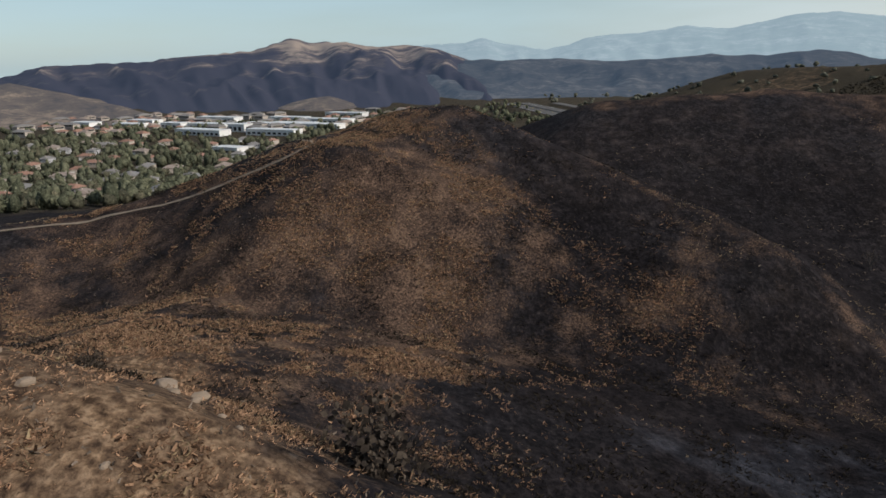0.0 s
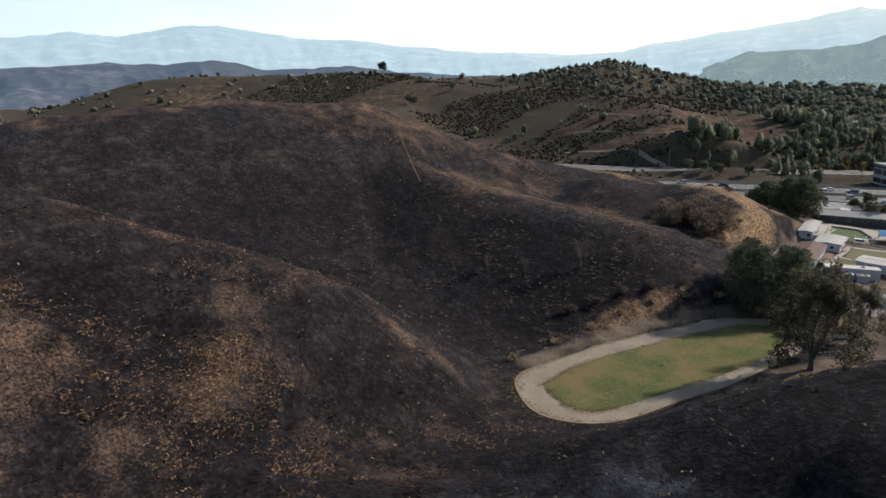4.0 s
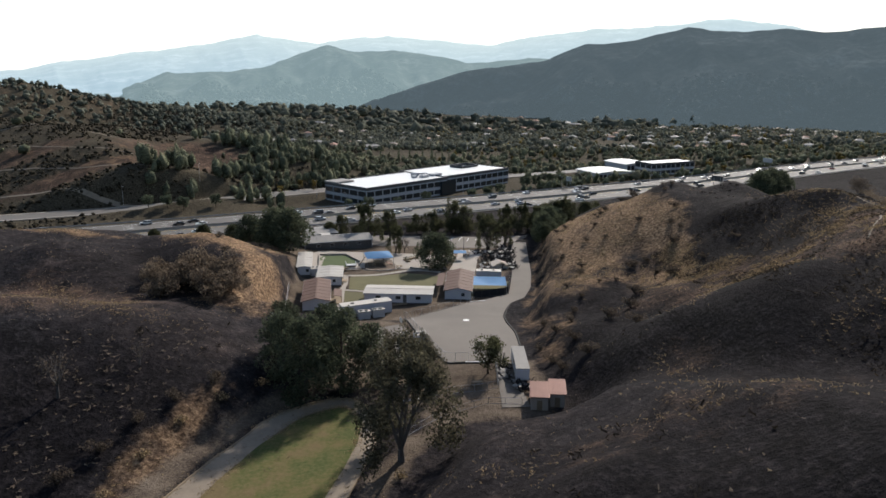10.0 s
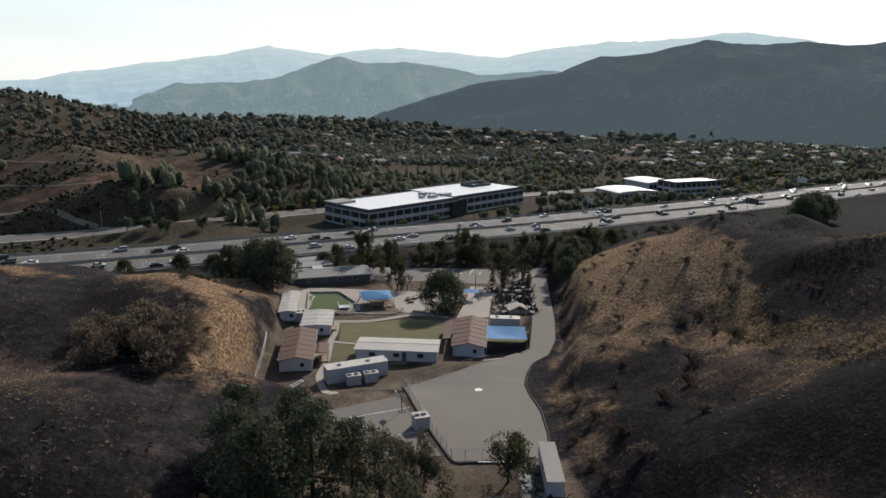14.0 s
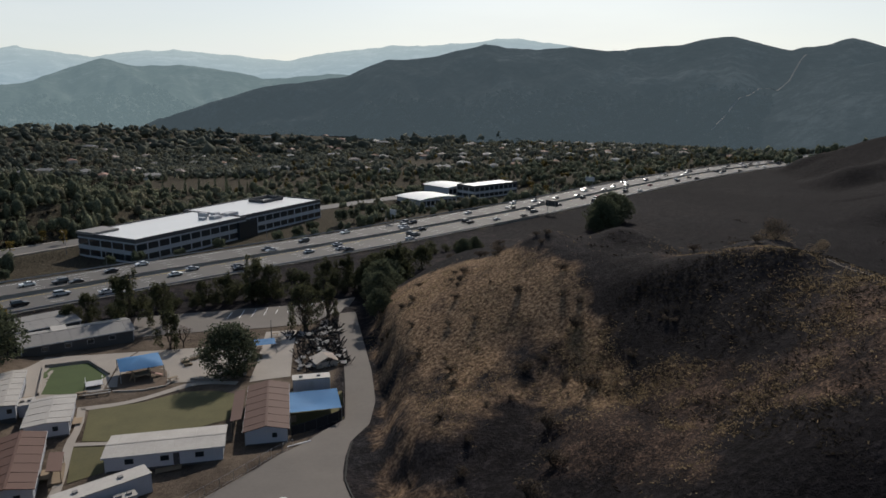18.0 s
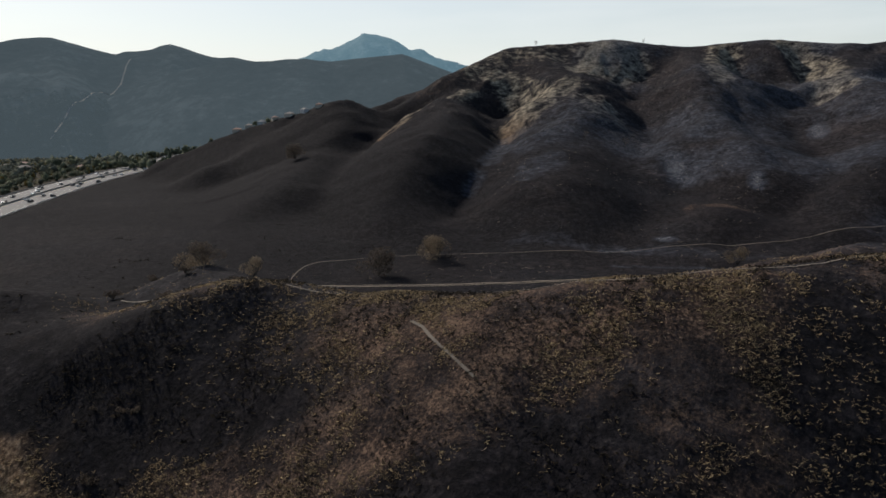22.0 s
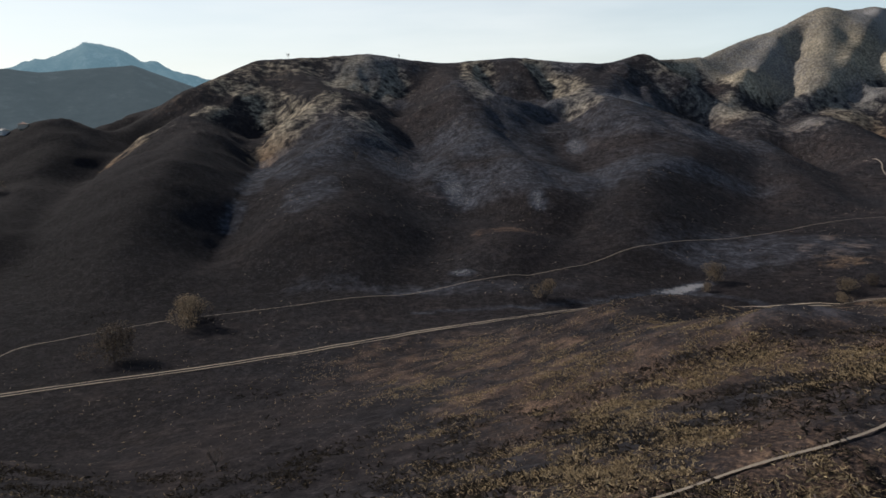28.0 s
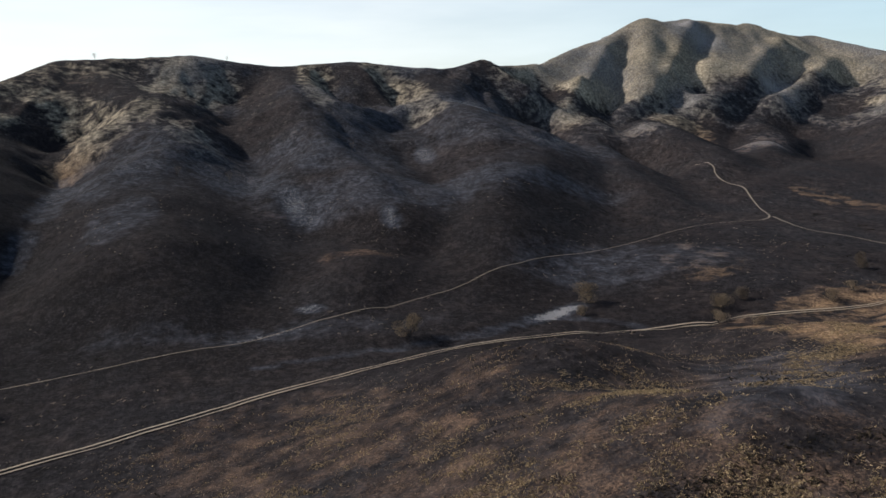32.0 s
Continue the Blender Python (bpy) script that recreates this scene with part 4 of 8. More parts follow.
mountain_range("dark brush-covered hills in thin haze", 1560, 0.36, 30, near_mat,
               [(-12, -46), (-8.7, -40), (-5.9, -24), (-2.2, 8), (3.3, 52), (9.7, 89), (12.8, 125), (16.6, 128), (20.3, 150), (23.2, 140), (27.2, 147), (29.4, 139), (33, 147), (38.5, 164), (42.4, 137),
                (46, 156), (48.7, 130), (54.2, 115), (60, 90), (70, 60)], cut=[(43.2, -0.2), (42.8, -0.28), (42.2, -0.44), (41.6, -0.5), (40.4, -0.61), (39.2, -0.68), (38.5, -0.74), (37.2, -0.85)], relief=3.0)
mountain_range("craggy mountain in painted blue haze with a rocky summit", 4000, 0.5, 85, crag_mat,
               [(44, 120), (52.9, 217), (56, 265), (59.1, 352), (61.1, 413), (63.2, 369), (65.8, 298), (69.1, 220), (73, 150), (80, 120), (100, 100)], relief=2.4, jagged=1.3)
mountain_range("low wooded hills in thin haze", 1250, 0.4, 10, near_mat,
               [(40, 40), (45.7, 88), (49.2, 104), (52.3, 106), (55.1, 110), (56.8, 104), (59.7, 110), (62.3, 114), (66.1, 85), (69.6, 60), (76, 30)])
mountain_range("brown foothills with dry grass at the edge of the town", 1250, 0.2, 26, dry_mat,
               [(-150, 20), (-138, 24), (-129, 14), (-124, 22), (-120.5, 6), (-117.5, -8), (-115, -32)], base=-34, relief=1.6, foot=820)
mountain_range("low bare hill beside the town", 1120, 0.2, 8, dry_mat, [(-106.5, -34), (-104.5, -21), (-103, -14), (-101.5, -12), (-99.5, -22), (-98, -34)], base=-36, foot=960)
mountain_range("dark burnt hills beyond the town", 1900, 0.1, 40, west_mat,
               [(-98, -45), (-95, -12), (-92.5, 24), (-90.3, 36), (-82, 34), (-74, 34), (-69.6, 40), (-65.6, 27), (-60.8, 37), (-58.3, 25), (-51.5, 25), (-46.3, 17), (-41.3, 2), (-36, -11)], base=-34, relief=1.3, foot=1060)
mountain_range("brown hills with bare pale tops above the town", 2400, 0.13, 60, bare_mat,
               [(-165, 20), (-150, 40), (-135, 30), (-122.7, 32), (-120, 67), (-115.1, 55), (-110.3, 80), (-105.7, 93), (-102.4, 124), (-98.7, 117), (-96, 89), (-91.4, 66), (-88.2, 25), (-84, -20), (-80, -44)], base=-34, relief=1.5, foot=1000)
# ---- building helpers ----
class Shape:
    """Gathers boxes, tubes and slabs into one mesh."""

    def __init__(self):
        self.v, self.f = [], []

    def add(self, verts, faces):
        o = len(self.v)
        self.v += [tuple(p) for p in verts]
        self.f += [tuple(i + o for i in f) for f in faces]
        return self

    def box(self, x0, x1, y0, y1, z0, z1):
        return self.add([(x0, y0, z0), (x1, y0, z0), (x1, y1, z0), (x0, y1, z0), (x0, y0, z1), (x1, y0, z1), (x1, y1, z1), (x0, y1, z1)],
                        [(3, 2, 1, 0), (4, 5, 6, 7), (0, 1, 5, 4), (1, 2, 6, 5), (2, 3, 7, 6), (3, 0, 4, 7)])

    def beam(self, a, b_, r0, r1=None, sides_n=6):
        """A tapered round bar from a to b."""
        a, b_ = Vector(a), Vector(b_)
        r1 = r0 if r1 is None else r1
        q = (b_ - a).to_track_quat("Z", "Y")
        ring = [Vector((math.cos(2 * math.pi * k / sides_n), math.sin(2 * math.pi * k / sides_n), 0)) for k in range(sides_n)]
        vs = [a + q @ (p * r0) for p in ring] + [b_ + q @ (p * r1) for p in ring]
        n = sides_n
        return self.add(vs, [(k, (k + 1) % n, (k + 1) % n + n, k + n) for k in range(n)] + [tuple(range(n - 1, -1, -1)), tuple(range(n, 2 * n))])

    def slab(self, p, thick):
        """A flat plate through the corners p, of that thickness downwards."""
        n = len(p)
        vs = [tuple(q) for q in p] + [(q[0], q[1], q[2] - thick) for q in p]
        return self.add(vs, [tuple(range(n)), tuple(range(2 * n - 1, n - 1, -1))] + [(k + n, (k + 1) % n + n, (k + 1) % n, k) for k in range(n)])

    def mesh(self, name, material, smooth_faces=False):
        return mesh_from(name, self.v, self.f, material, smooth_faces)


def part(name, shape, material, parent, label="", smooth_faces=False):
    me = shape.mesh(name, material, smooth_faces) if isinstance(shape, Shape) else shape
    ob = new(name, me)
    ob.parent = parent
    if label:
        ob["label"] = label
    return ob


def thing(name, x, y, z, turn, label, category, group="", kind=""):
    ob = new(name)
    ob.empty_display_size = 0.3
    ob.matrix_basis = pose(x, y, z, 0, 0, turn)
    return tagged(ob, label, category, group, kind)


def resample(line, step, rounds=2):
    pts = np.array(line, float)
    for _ in range(rounds):
        q = [pts[0]]
        for a, b_ in zip(pts[:-1], pts[1:]):
            q += [a * 0.75 + b_ * 0.25, a * 0.25 + b_ * 0.75]
        pts = np.array(q + [pts[-1]])
    s = np.r_[0, np.cumsum(np.linalg.norm(np.diff(pts[:, :2], axis=0), axis=1))]
    k = np.linspace(0, s[-1], max(2, int(s[-1] / step) + 1))
    return np.stack([np.interp(k, s, pts[:, c]) for c in range(pts.shape[1])], -1)


def sides(p):
    d = np.gradient(p[:, :2], axis=0)
    d /= np.linalg.norm(d, axis=1)[:, None] + 1e-9
    return np.stack([-d[:, 1], d[:, 0]], -1)


def sweep(name, p, profile, material):
    """A profile of (left, up) swept along a line."""
    s = sides(p)
    co = np.stack([np.concatenate([p[:, :2] + s * o, (p[:, 2] + z)[:, None]], 1) for o, z in profile], 1)
    m, k = co.shape[:2]
    i = np.arange(m * k).reshape(m, k)
    f = np.stack([i[:-1, :-1], i[:-1, 1:], i[1:, 1:], i[1:, :-1]], -1).reshape(-1, 4)
    return mesh_from(name, co.reshape(-1, 3).tolist(), f[:, ::-1].tolist(), material, False)


def drape(name, left, right, material, lift=0.1, step=2.0, across=4, close=False):
    """A sheet between two edge lines, laid on the ground."""
    a, b_ = np.array(left, float), np.array(right, float)
    if close:
        a, b_ = np.vstack([a, a[:1]]), np.vstack([b_, b_[:1]])
    n = max(2, int(np.linalg.norm(np.diff(a, axis=0), axis=1).sum() / step))
    k = np.linspace(0, len(a) - 1, n)
    ea, eb = (np.stack([np.interp(k, range(len(q)), q[:, c]) for c in (0, 1)], -1) for q in (a, b_))
    rows = [ea * (1 - u) + eb * u for u in np.linspace(0, 1, across + 1)]
    co = np.array(rows)
    z = gz(co[..., 0].ravel(), co[..., 1].ravel()).reshape(co.shape[:2]) + lift
    co = np.concatenate([co, z[..., None]], -1)
    m, q = co.shape[:2]
    i = np.arange(m * q).reshape(m, q)
    f = np.stack([i[:-1, :-1], i[1:, :-1], i[1:, 1:], i[:-1, 1:]], -1).reshape(-1, 4).tolist()
    v = co.reshape(-1, 3).tolist()
    x = np.cross(np.array(v[f[0][1]]) - v[f[0][0]], np.array(v[f[0][2]]) - v[f[0][0]])
    return mesh_from(name, v, f if x[2] > 0 else [g[::-1] for g in f], material)


def trail(name, line, width, material, label, lift=0.12, category="trail", step=2.0):
    p = resample([(x, y, 0) for x, y in line], step)
    s = sides(p)
    wob = width * (0.5 + 0.12 * vnoise(p[:, 0], p[:, 1], 5, 9))[:, None]
    me = drape(name, p[:, :2] - s * wob, p[:, :2] + s * wob, material, lift, step, 2)
    return tagged(new(name, me), label, category, kind="structure")


# ---- surfaces ----
asphalt = plain("asphalt", (0.094, 0.087, 0.081), 0.85, var=0.22, scale=0.12, relief=0.01, spec=0.3)
lot_mat = plain("old_asphalt", (0.116, 0.101, 0.089), 0.9, var=0.22, scale=0.25, relief=0.01)
concrete = plain("concrete", (0.26, 0.230, 0.200), 0.9, var=0.2, scale=0.4)
dirt = plain("dirt", (0.088, 0.061, 0.042), 0.95, var=0.5, scale=0.5, relief=0.03)
track_dirt = plain("track_dirt", (0.185, 0.150, 0.115), 0.95, var=0.55, scale=0.35, relief=0.03)
foot_dirt = plain("trodden_dirt", (0.145, 0.118, 0.092), 0.95, var=0.6, scale=0.8, relief=0.03)
pale_dirt = plain("pale_dirt", (0.225, 0.182, 0.138), 0.95, var=0.35, scale=0.4, relief=0.02)
turf, tn, tl, tb = mat("turf", 0.95, 0.0, 0.1)
t_pos = tn.new("ShaderNodeNewGeometry").outputs["Position"]
t_patch, t_fine = tex_noise(tn, tl, 0.11, 5, 0.65, t_pos), tex_noise(tn, tl, 1.6, 5, 0.65, t_pos)
t_col = ramp(tn, tl, t_patch, (0.40, (0.110, 0.082, 0.042)), (0.49, (0.080, 0.076, 0.028)), (0.60, (0.046, 0.062, 0.019)))
tl.new(mix(tn, tl, ramp(tn, tl, t_fine, (0.4, (0, 0, 0)), (0.75, (0.55, 0.55, 0.55))), t_col, (0.150, 0.118, 0.060)), tb.inputs["Base Color"])
bump(tn, tl, tb, t_fine, 0.6, 0.06)
lawn_mat = plain("lawn", (0.082, 0.074, 0.032), 0.95, var=0.4, scale=0.4, relief=0.02)
green_turf = plain("green_turf", (0.050, 0.072, 0.022), 0.95, var=0.3, scale=0.5, relief=0.01)
white_paint = plain("white_paint", (0.62, 0.62, 0.60), 0.6, var=0.2)
yellow_paint = plain("yellow_paint", (0.5, 0.36, 0.06), 0.6, var=0.2)
siding = plain("grey_siding", (0.40, 0.40, 0.435), 0.75, var=0.12, scale=0.8)
siding_dark = plain("dark_siding", (0.065, 0.064, 0.066), 0.8, var=0.15, scale=0.8)
trim_mat = plain("pale_trim", (0.36, 0.36, 0.37), 0.6, var=0.1)
white_roof = plain("white_roof", (0.34, 0.315, 0.285), 0.6, var=0.35, scale=0.35)
brown_roof = plain("brown_roof", (0.092, 0.050, 0.038), 0.8, var=0.2, scale=0.4, relief=0.01)
red_roof = plain("red_roof", (0.27, 0.15, 0.12), 0.8, var=0.25, scale=0.5)
grey_roof = plain("grey_roof", (0.19, 0.18, 0.17), 0.8, var=0.25, scale=0.3)
bright_roof = plain("white_membrane", (0.62, 0.61, 0.59), 0.35, var=0.08, scale=0.2, spec=0.5)
blue_pale = plain("sunlit_blue_canvas", (0.036, 0.130, 0.27), 0.8, var=0.15, scale=0.8)
cloth_and_shade_black = plain("black_screen_and_shade", (0.018, 0.018, 0.02), 0.9, var=0.2)
steel = plain("galvanised_steel", (0.32, 0.32, 0.33), 0.45, 0.8, var=0.15)
dark_steel = plain("dark_steel", (0.06, 0.06, 0.065), 0.5, 0.5, var=0.2)
bark = plain("bark", (0.05, 0.04, 0.032), 0.95, var=0.4, scale=3, relief=0.03)
pale_bark = plain("pale_bark", (0.26, 0.22, 0.18), 0.9, var=0.35, scale=2, relief=0.02)
grey_bark = plain("scorched_bark", (0.085, 0.076, 0.07), 0.9, var=0.35, scale=2, relief=0.02)
char = plain("charred_wood", (0.016, 0.015, 0.015), 0.9, var=0.5, scale=3, relief=0.02)
rock_mat = plain("rock", (0.24, 0.185, 0.135), 0.95, var=0.4, scale=1.2, relief=0.06)
stucco = plain("stucco", (0.36, 0.315, 0.27), 0.9, var=0.15)
tile_roof = plain("tile_roof", (0.26, 0.15, 0.11), 0.85, var=0.25, scale=0.6)
pale_tile = plain("pale_tile_roof", (0.24, 0.195, 0.165), 0.85, var=0.25, scale=0.6)
wood = plain("weathered_wood", (0.20, 0.15, 0.10), 0.85, var=0.3, scale=2)
office_wall = plain("office_wall", (0.33, 0.335, 0.36), 0.6, var=0.08, scale=0.3)
glass, gn, gl, gb = mat("window_glass", 0.08, 0.0, 0.6)
gb.inputs["Base Color"].default_value = (0.02, 0.025, 0.03, 1)
tyre_mat = plain("tyre", (0.015, 0.015, 0.016), 0.9, var=0.2)

# ---- freeway ----
road_line = resample(FREEWAY, 6)
freeway = tagged(new("road", sweep("road", road_line, [(-19.2, -0.4), (-19.2, 0), (19.2, 0), (19.2, -0.4)], asphalt)), "grey freeway with two busy carriageways", "road", kind="structure")
barrier = tagged(new("median_barrier", sweep("median_barrier", road_line, [(-0.32, 0.004), (-0.12, 0.35), (-0.09, 1.05), (0.09, 1.05), (0.12, 0.35), (0.32, 0.004)], concrete)),
                 "stained concrete barrier down the freeway's middle", "barrier", kind="structure")
strip = plain("dark_median", (0.07, 0.065, 0.06), 0.9, var=0.3, scale=0.2)
tagged(new("median", sweep("median", road_line, [(-1.7, 0.004), (1.7, 0.004)], strip)), "dark asphalt strip along the median barrier", "road", kind="structure")
marks = Shape()
arc = np.r_[0, np.cumsum(np.linalg.norm(np.diff(road_line[:, :2], axis=0), axis=1))]


def on_road(s, off):
    x, y, z = (np.interp(s, arc, road_line[:, c]) for c in range(3))
    x2, y2 = (np.interp(s + 2, arc, road_line[:, c]) for c in range(2))
    d = Vector((x2 - x, y2 - y)).normalized()
    return x - d.y * off, y + d.x * off, z, math.degrees(math.atan2(d.y, d.x))


for off in (-13.2, -9.6, -6.0, 6.0, 9.6, 13.2):
    for s in np.arange(400, 1750, 14.6):
        x, y, z, a = on_road(s, off)
        c_, s_ = math.cos(radians(a)), math.sin(radians(a))
        marks.add([(x + c_ * u - s_ * w, y + s_ * u + c_ * w, z + 0.008) for u, w in ((-1.9, -0.09), (1.9, -0.09), (1.9, 0.09), (-1.9, 0.09))], [(0, 1, 2, 3)])
part("lane_dashes", marks, white_paint, freeway)["kind"] = "stuff"
for off, m_ in ((-16.6, white_paint), (-2.5, yellow_paint), (2.5, yellow_paint), (16.6, white_paint)):
    part("edge_line", sweep("edge_line", road_line, [(off - 0.1, 0.006), (off + 0.1, 0.006)], m_), None, freeway)
for off in (-19.6, 19.6):
    rail = tagged(new("guard_rail", sweep("guard_rail", road_line[60:300], [(off, 0.35), (off + 0.08, 0.5), (off, 0.65), (off + 0.08, 0.8), (off, 0.9), (off - 0.06, 0.8), (off - 0.06, 0.4), (off, 0.35)], steel)),
                  "galvanised guard rail along the freeway's edge", "guard rail", kind="structure")
    posts = Shape()
    for s in np.arange(430, 1500, 4.0):
        x, y, z, a = on_road(s, off - 0.1)
        posts.box(x - 0.07, x + 0.07, y - 0.07, y + 0.07, z - 0.6, z + 0.75)
    part("rail_posts", posts, wood, rail)["kind"] = "stuff"
side_line = resample(SIDE_ROAD, 6)
tagged(new("road", sweep("road", side_line, [(-6.5, -0.4), (-6.5, 0), (6.5, 0), (6.5, -0.4)], asphalt)), "two-lane frontage road beyond the freeway", "road", kind="structure")
for off in (-7.2, 7.2):
    tagged(new("kerb", sweep("kerb", side_line[40:150], [(off - 0.6, -0.3), (off - 0.6, 0.14), (off + 0.6, 0.14), (off + 0.6, -0.3)], concrete)), "pale concrete kerb and walk along the frontage road", "kerb", kind="structure")
# underpass
ux, uy, uz, ua = on_road(float(np.interp(134, road_line[:, 0], arc)), -19.4)
bridge = thing("bridge", ux, uy, uz, ua, "concrete freeway bridge over a dark underpass", "bridge", kind="structure")
part("girder", Shape().box(-16, 16, -0.5, 0.3, -1.6, 0.05), concrete, bridge)
part("parapet", Shape().box(-19, 19, -0.55, -0.25, 0.054, 1.0), concrete, bridge)
# a black box takes the place of the shade inside the underpass
part("opening", Shape().box(-13.5, 13.5, -0.9, -0.3, -5.2, -1.604), cloth_and_shade_black, bridge, "black box standing in for deep shade under the bridge")
for sx in (-1, 1):
    part("abutment", Shape().box(sx * 15 - 1.5, sx * 15 + 1.5, -3, 0.2, -5.5, -1.604), concrete, bridge)
# road signs
for s_x, off, w_, h_, lab in ((159, -20.5, 7.5, 3.2, "dark back of a freeway sign on steel posts"), (92, 20.5, 4.5, 2.6, "pale roadside sign board on two posts"), (255, 20.5, 7, 3, "freeway sign on a steel post")):
    x, y, z, a = on_road(float(np.interp(s_x, road_line[:, 0], arc)), off)
    sg = thing("road_sign", x, y, z - 0.5, a + 90, lab, "road sign")
    part("panel", Shape().box(-w_ / 2, w_ / 2, -0.08, 0.08, 4.5, 4.5 + h_), dark_steel if "dark" in lab else trim_mat, sg)
    for k in (-0.3, 0.3):
        part("post", Shape().beam((k * w_, 0.15, -1), (k * w_, 0.15, 4.5 + h_ * 0.8), 0.14), steel, sg)

# ---- school ground, yards and trails ----
lot_l = [(3.8, 103), (0, 114), (-3.5, 127), (-5.5, 135.5), (1, 140.5), (6.5, 145), (12.5, 151), (17, 155.5), (22.8, 160.8), (25.2, 175), (27.4, 190), (30.6, 219), (32.7, 229)]
lot_r = [(18.3, 104), (19.3, 113), (19.6, 123), (18.7, 132), (18.6, 137.5), (19.2, 141), (20.2, 145), (22, 150.5), (26.7, 157.3), (29.9, 167), (32.4, 183), (34.6, 204), (37.2, 229)]
tagged(new("pavement", drape("pavement", lot_l, lot_r, lot_mat, 0.12, 2, 8)), "worn grey asphalt parking lot and driveway", "parking lot", kind="structure")
tagged(new("pavement", drape("pavement", [(-22, 224), (0, 226), (14, 226), (33, 229.4)], [(-22, 243), (0, 245), (14, 246), (41, 250)], lot_mat, 0.14, 2, 8)), "old asphalt parking area behind the school", "parking lot", kind="structure")
tagged(new("pavement", drape("pavement", [(-19, 122), (-6, 129)], [(-9, 103), (1.8, 105)], lot_mat, 0.12, 1.5, 10)), "faded asphalt basketball court", "court", kind="structure")
for a_, b__ in (((-18, 118), (-3.5, 124)), ((-14.5, 110), (-0.6, 114))):
    tagged(new("court_line", drape("court_line", [a_, b__], [(a_[0] - 0.05, a_[1] - 0.12), (b__[0] - 0.05, b__[1] - 0.12)], white_paint, 0.135, 2, 1)), "faded white line on the court", "court line", kind="structure")
outer = [(-42.9, 32.6), (-42.6, 41.3), (-38.6, 55), (-31.6, 75), (-24, 86), (-15, 90.7), (-8, 84), (-6, 72), (-12.6, 46), (-17.6, 31.8), (-22, 25), (-28, 21.6), (-35, 23.2), (-40, 27)]
inner = [(-36.4, 33), (-36.3, 41.3), (-31.5, 57), (-25.2, 73.5), (-20, 82), (-14.5, 84.8), (-10.8, 80), (-10.4, 72), (-16.4, 49), (-22.4, 32.5), (-24.6, 28.6), (-28.4, 27), (-32.4, 27.4), (-35.2, 29.6)]


def rounded(loop):
    p = np.array(loop)
    for _ in range(2):
        p = np.stack([p * 0.75 + np.roll(p, -1, 0) * 0.25, p * 0.25 + np.roll(p, -1, 0) * 0.75], 1).reshape(-1, 2)
    return p


outer, inner = rounded(outer), rounded(inner)
wobble = 1 + 0.03 * vnoise(inner[:, 0], inner[:, 1], 4, 2)[:, None]
inner = inner.mean(0) + (inner - inner.mean(0)) * wobble
outer = inner + (outer - inner) * (0.64 + 0.34 * smooth((44 - outer[:, 1]) / 18)[:, None] + 0.12 * vnoise(outer[:, 0], outer[:, 1], 7, 5)[:, None])
tagged(new("running_track", drape("running_track", outer, inner, track_dirt, 0.1, 1.5, 4, True)), "pale dirt running track round a playing field", "track", kind="structure")
tagged(new("playing_field", drape("playing_field", inner, inner.mean(0) + (inner - inner.mean(0)) * 0.02, turf, 0.1, 1.5, 14, True)), "patchy yellow-green grass playing field", "playing field", kind="structure")
rim = np.vstack([outer, outer[:1]])[:, :2]
tagged(new("kerb", sweep("kerb", np.column_stack([rim, gz(rim[:, 0], rim[:, 1])]), [(-0.12, -0.1), (-0.12, 0.2), (0.12, 0.2), (0.12, -0.1)], wood)), "low timber kerb round the dirt track", "kerb", kind="structure")
for nm, lft, rgt, m_, lab in (
        ("lawn", [(-36.7, 205.8), (-28, 206.6), (-22.8, 196.8)], [(-34, 190), (-30.6, 189), (-26.7, 188.4)], green_turf, "green artificial lawn between classrooms"),
        ("lawn", [(-23.4, 179), (-14, 180), (-6.5, 183), (0, 181.5), (4, 178.5)], [(-22.4, 165.5), (-17.5, 164), (-10, 164), (-4, 165), (2, 167)], lawn_mat, "mown school lawn"),
        ("lawn", [(-23.6, 163.6), (-18, 162.3)], [(-22, 151), (-17.2, 153)], lawn_mat, "small lawn beside a path"),
        ("play_surface", [(-19.6, 187), (-20.5, 196), (-17, 201)], [(-10, 187), (-10.6, 196), (-12, 201)], dirt, "tan bark play surface"),
        ("pavement", [(-22, 190), (-21, 205), (-18, 212)], [(-3, 188), (6, 197), (10, 212)], concrete, "pale concrete school yard")):
    tagged(new(nm, drape(nm, lft, rgt, m_, 0.09 if nm == "pavement" else 0.11, 1.5, 8)), lab, nm.replace("_", " "), kind="structure")
for nm, lft, rgt, m_, lab in (
        ("pavement", [(6.4, 185), (8.4, 196), (12, 222)], [(15, 185), (16.5, 197), (20, 222)], concrete, "concrete walk beside a burnt yard"),
        ("pavement", [(-40, 187), (-41.5, 200), (-38, 213)], [(-22.4, 189), (-21.4, 205), (-18.4, 212)], concrete, "pale concrete walk round an artificial lawn"),
        ("gravel_path", [(13.4, 103), (12.9, 92), (12.5, 83)], [(16.4, 103), (16.6, 92), (17.4, 83)], lot_mat, "grey gravel path beside a parked trailer"),
        ("pavement", [(12.6, 157), (12.8, 170)], [(22.6, 161), (24.4, 174)], lawn_mat, "green matting of a shaded play yard")):
    tagged(new(nm, drape(nm, lft, rgt, m_, 0.09 if nm == "pavement" else 0.11, 1.5, 8)), lab, nm.replace("_", " "), kind="structure")
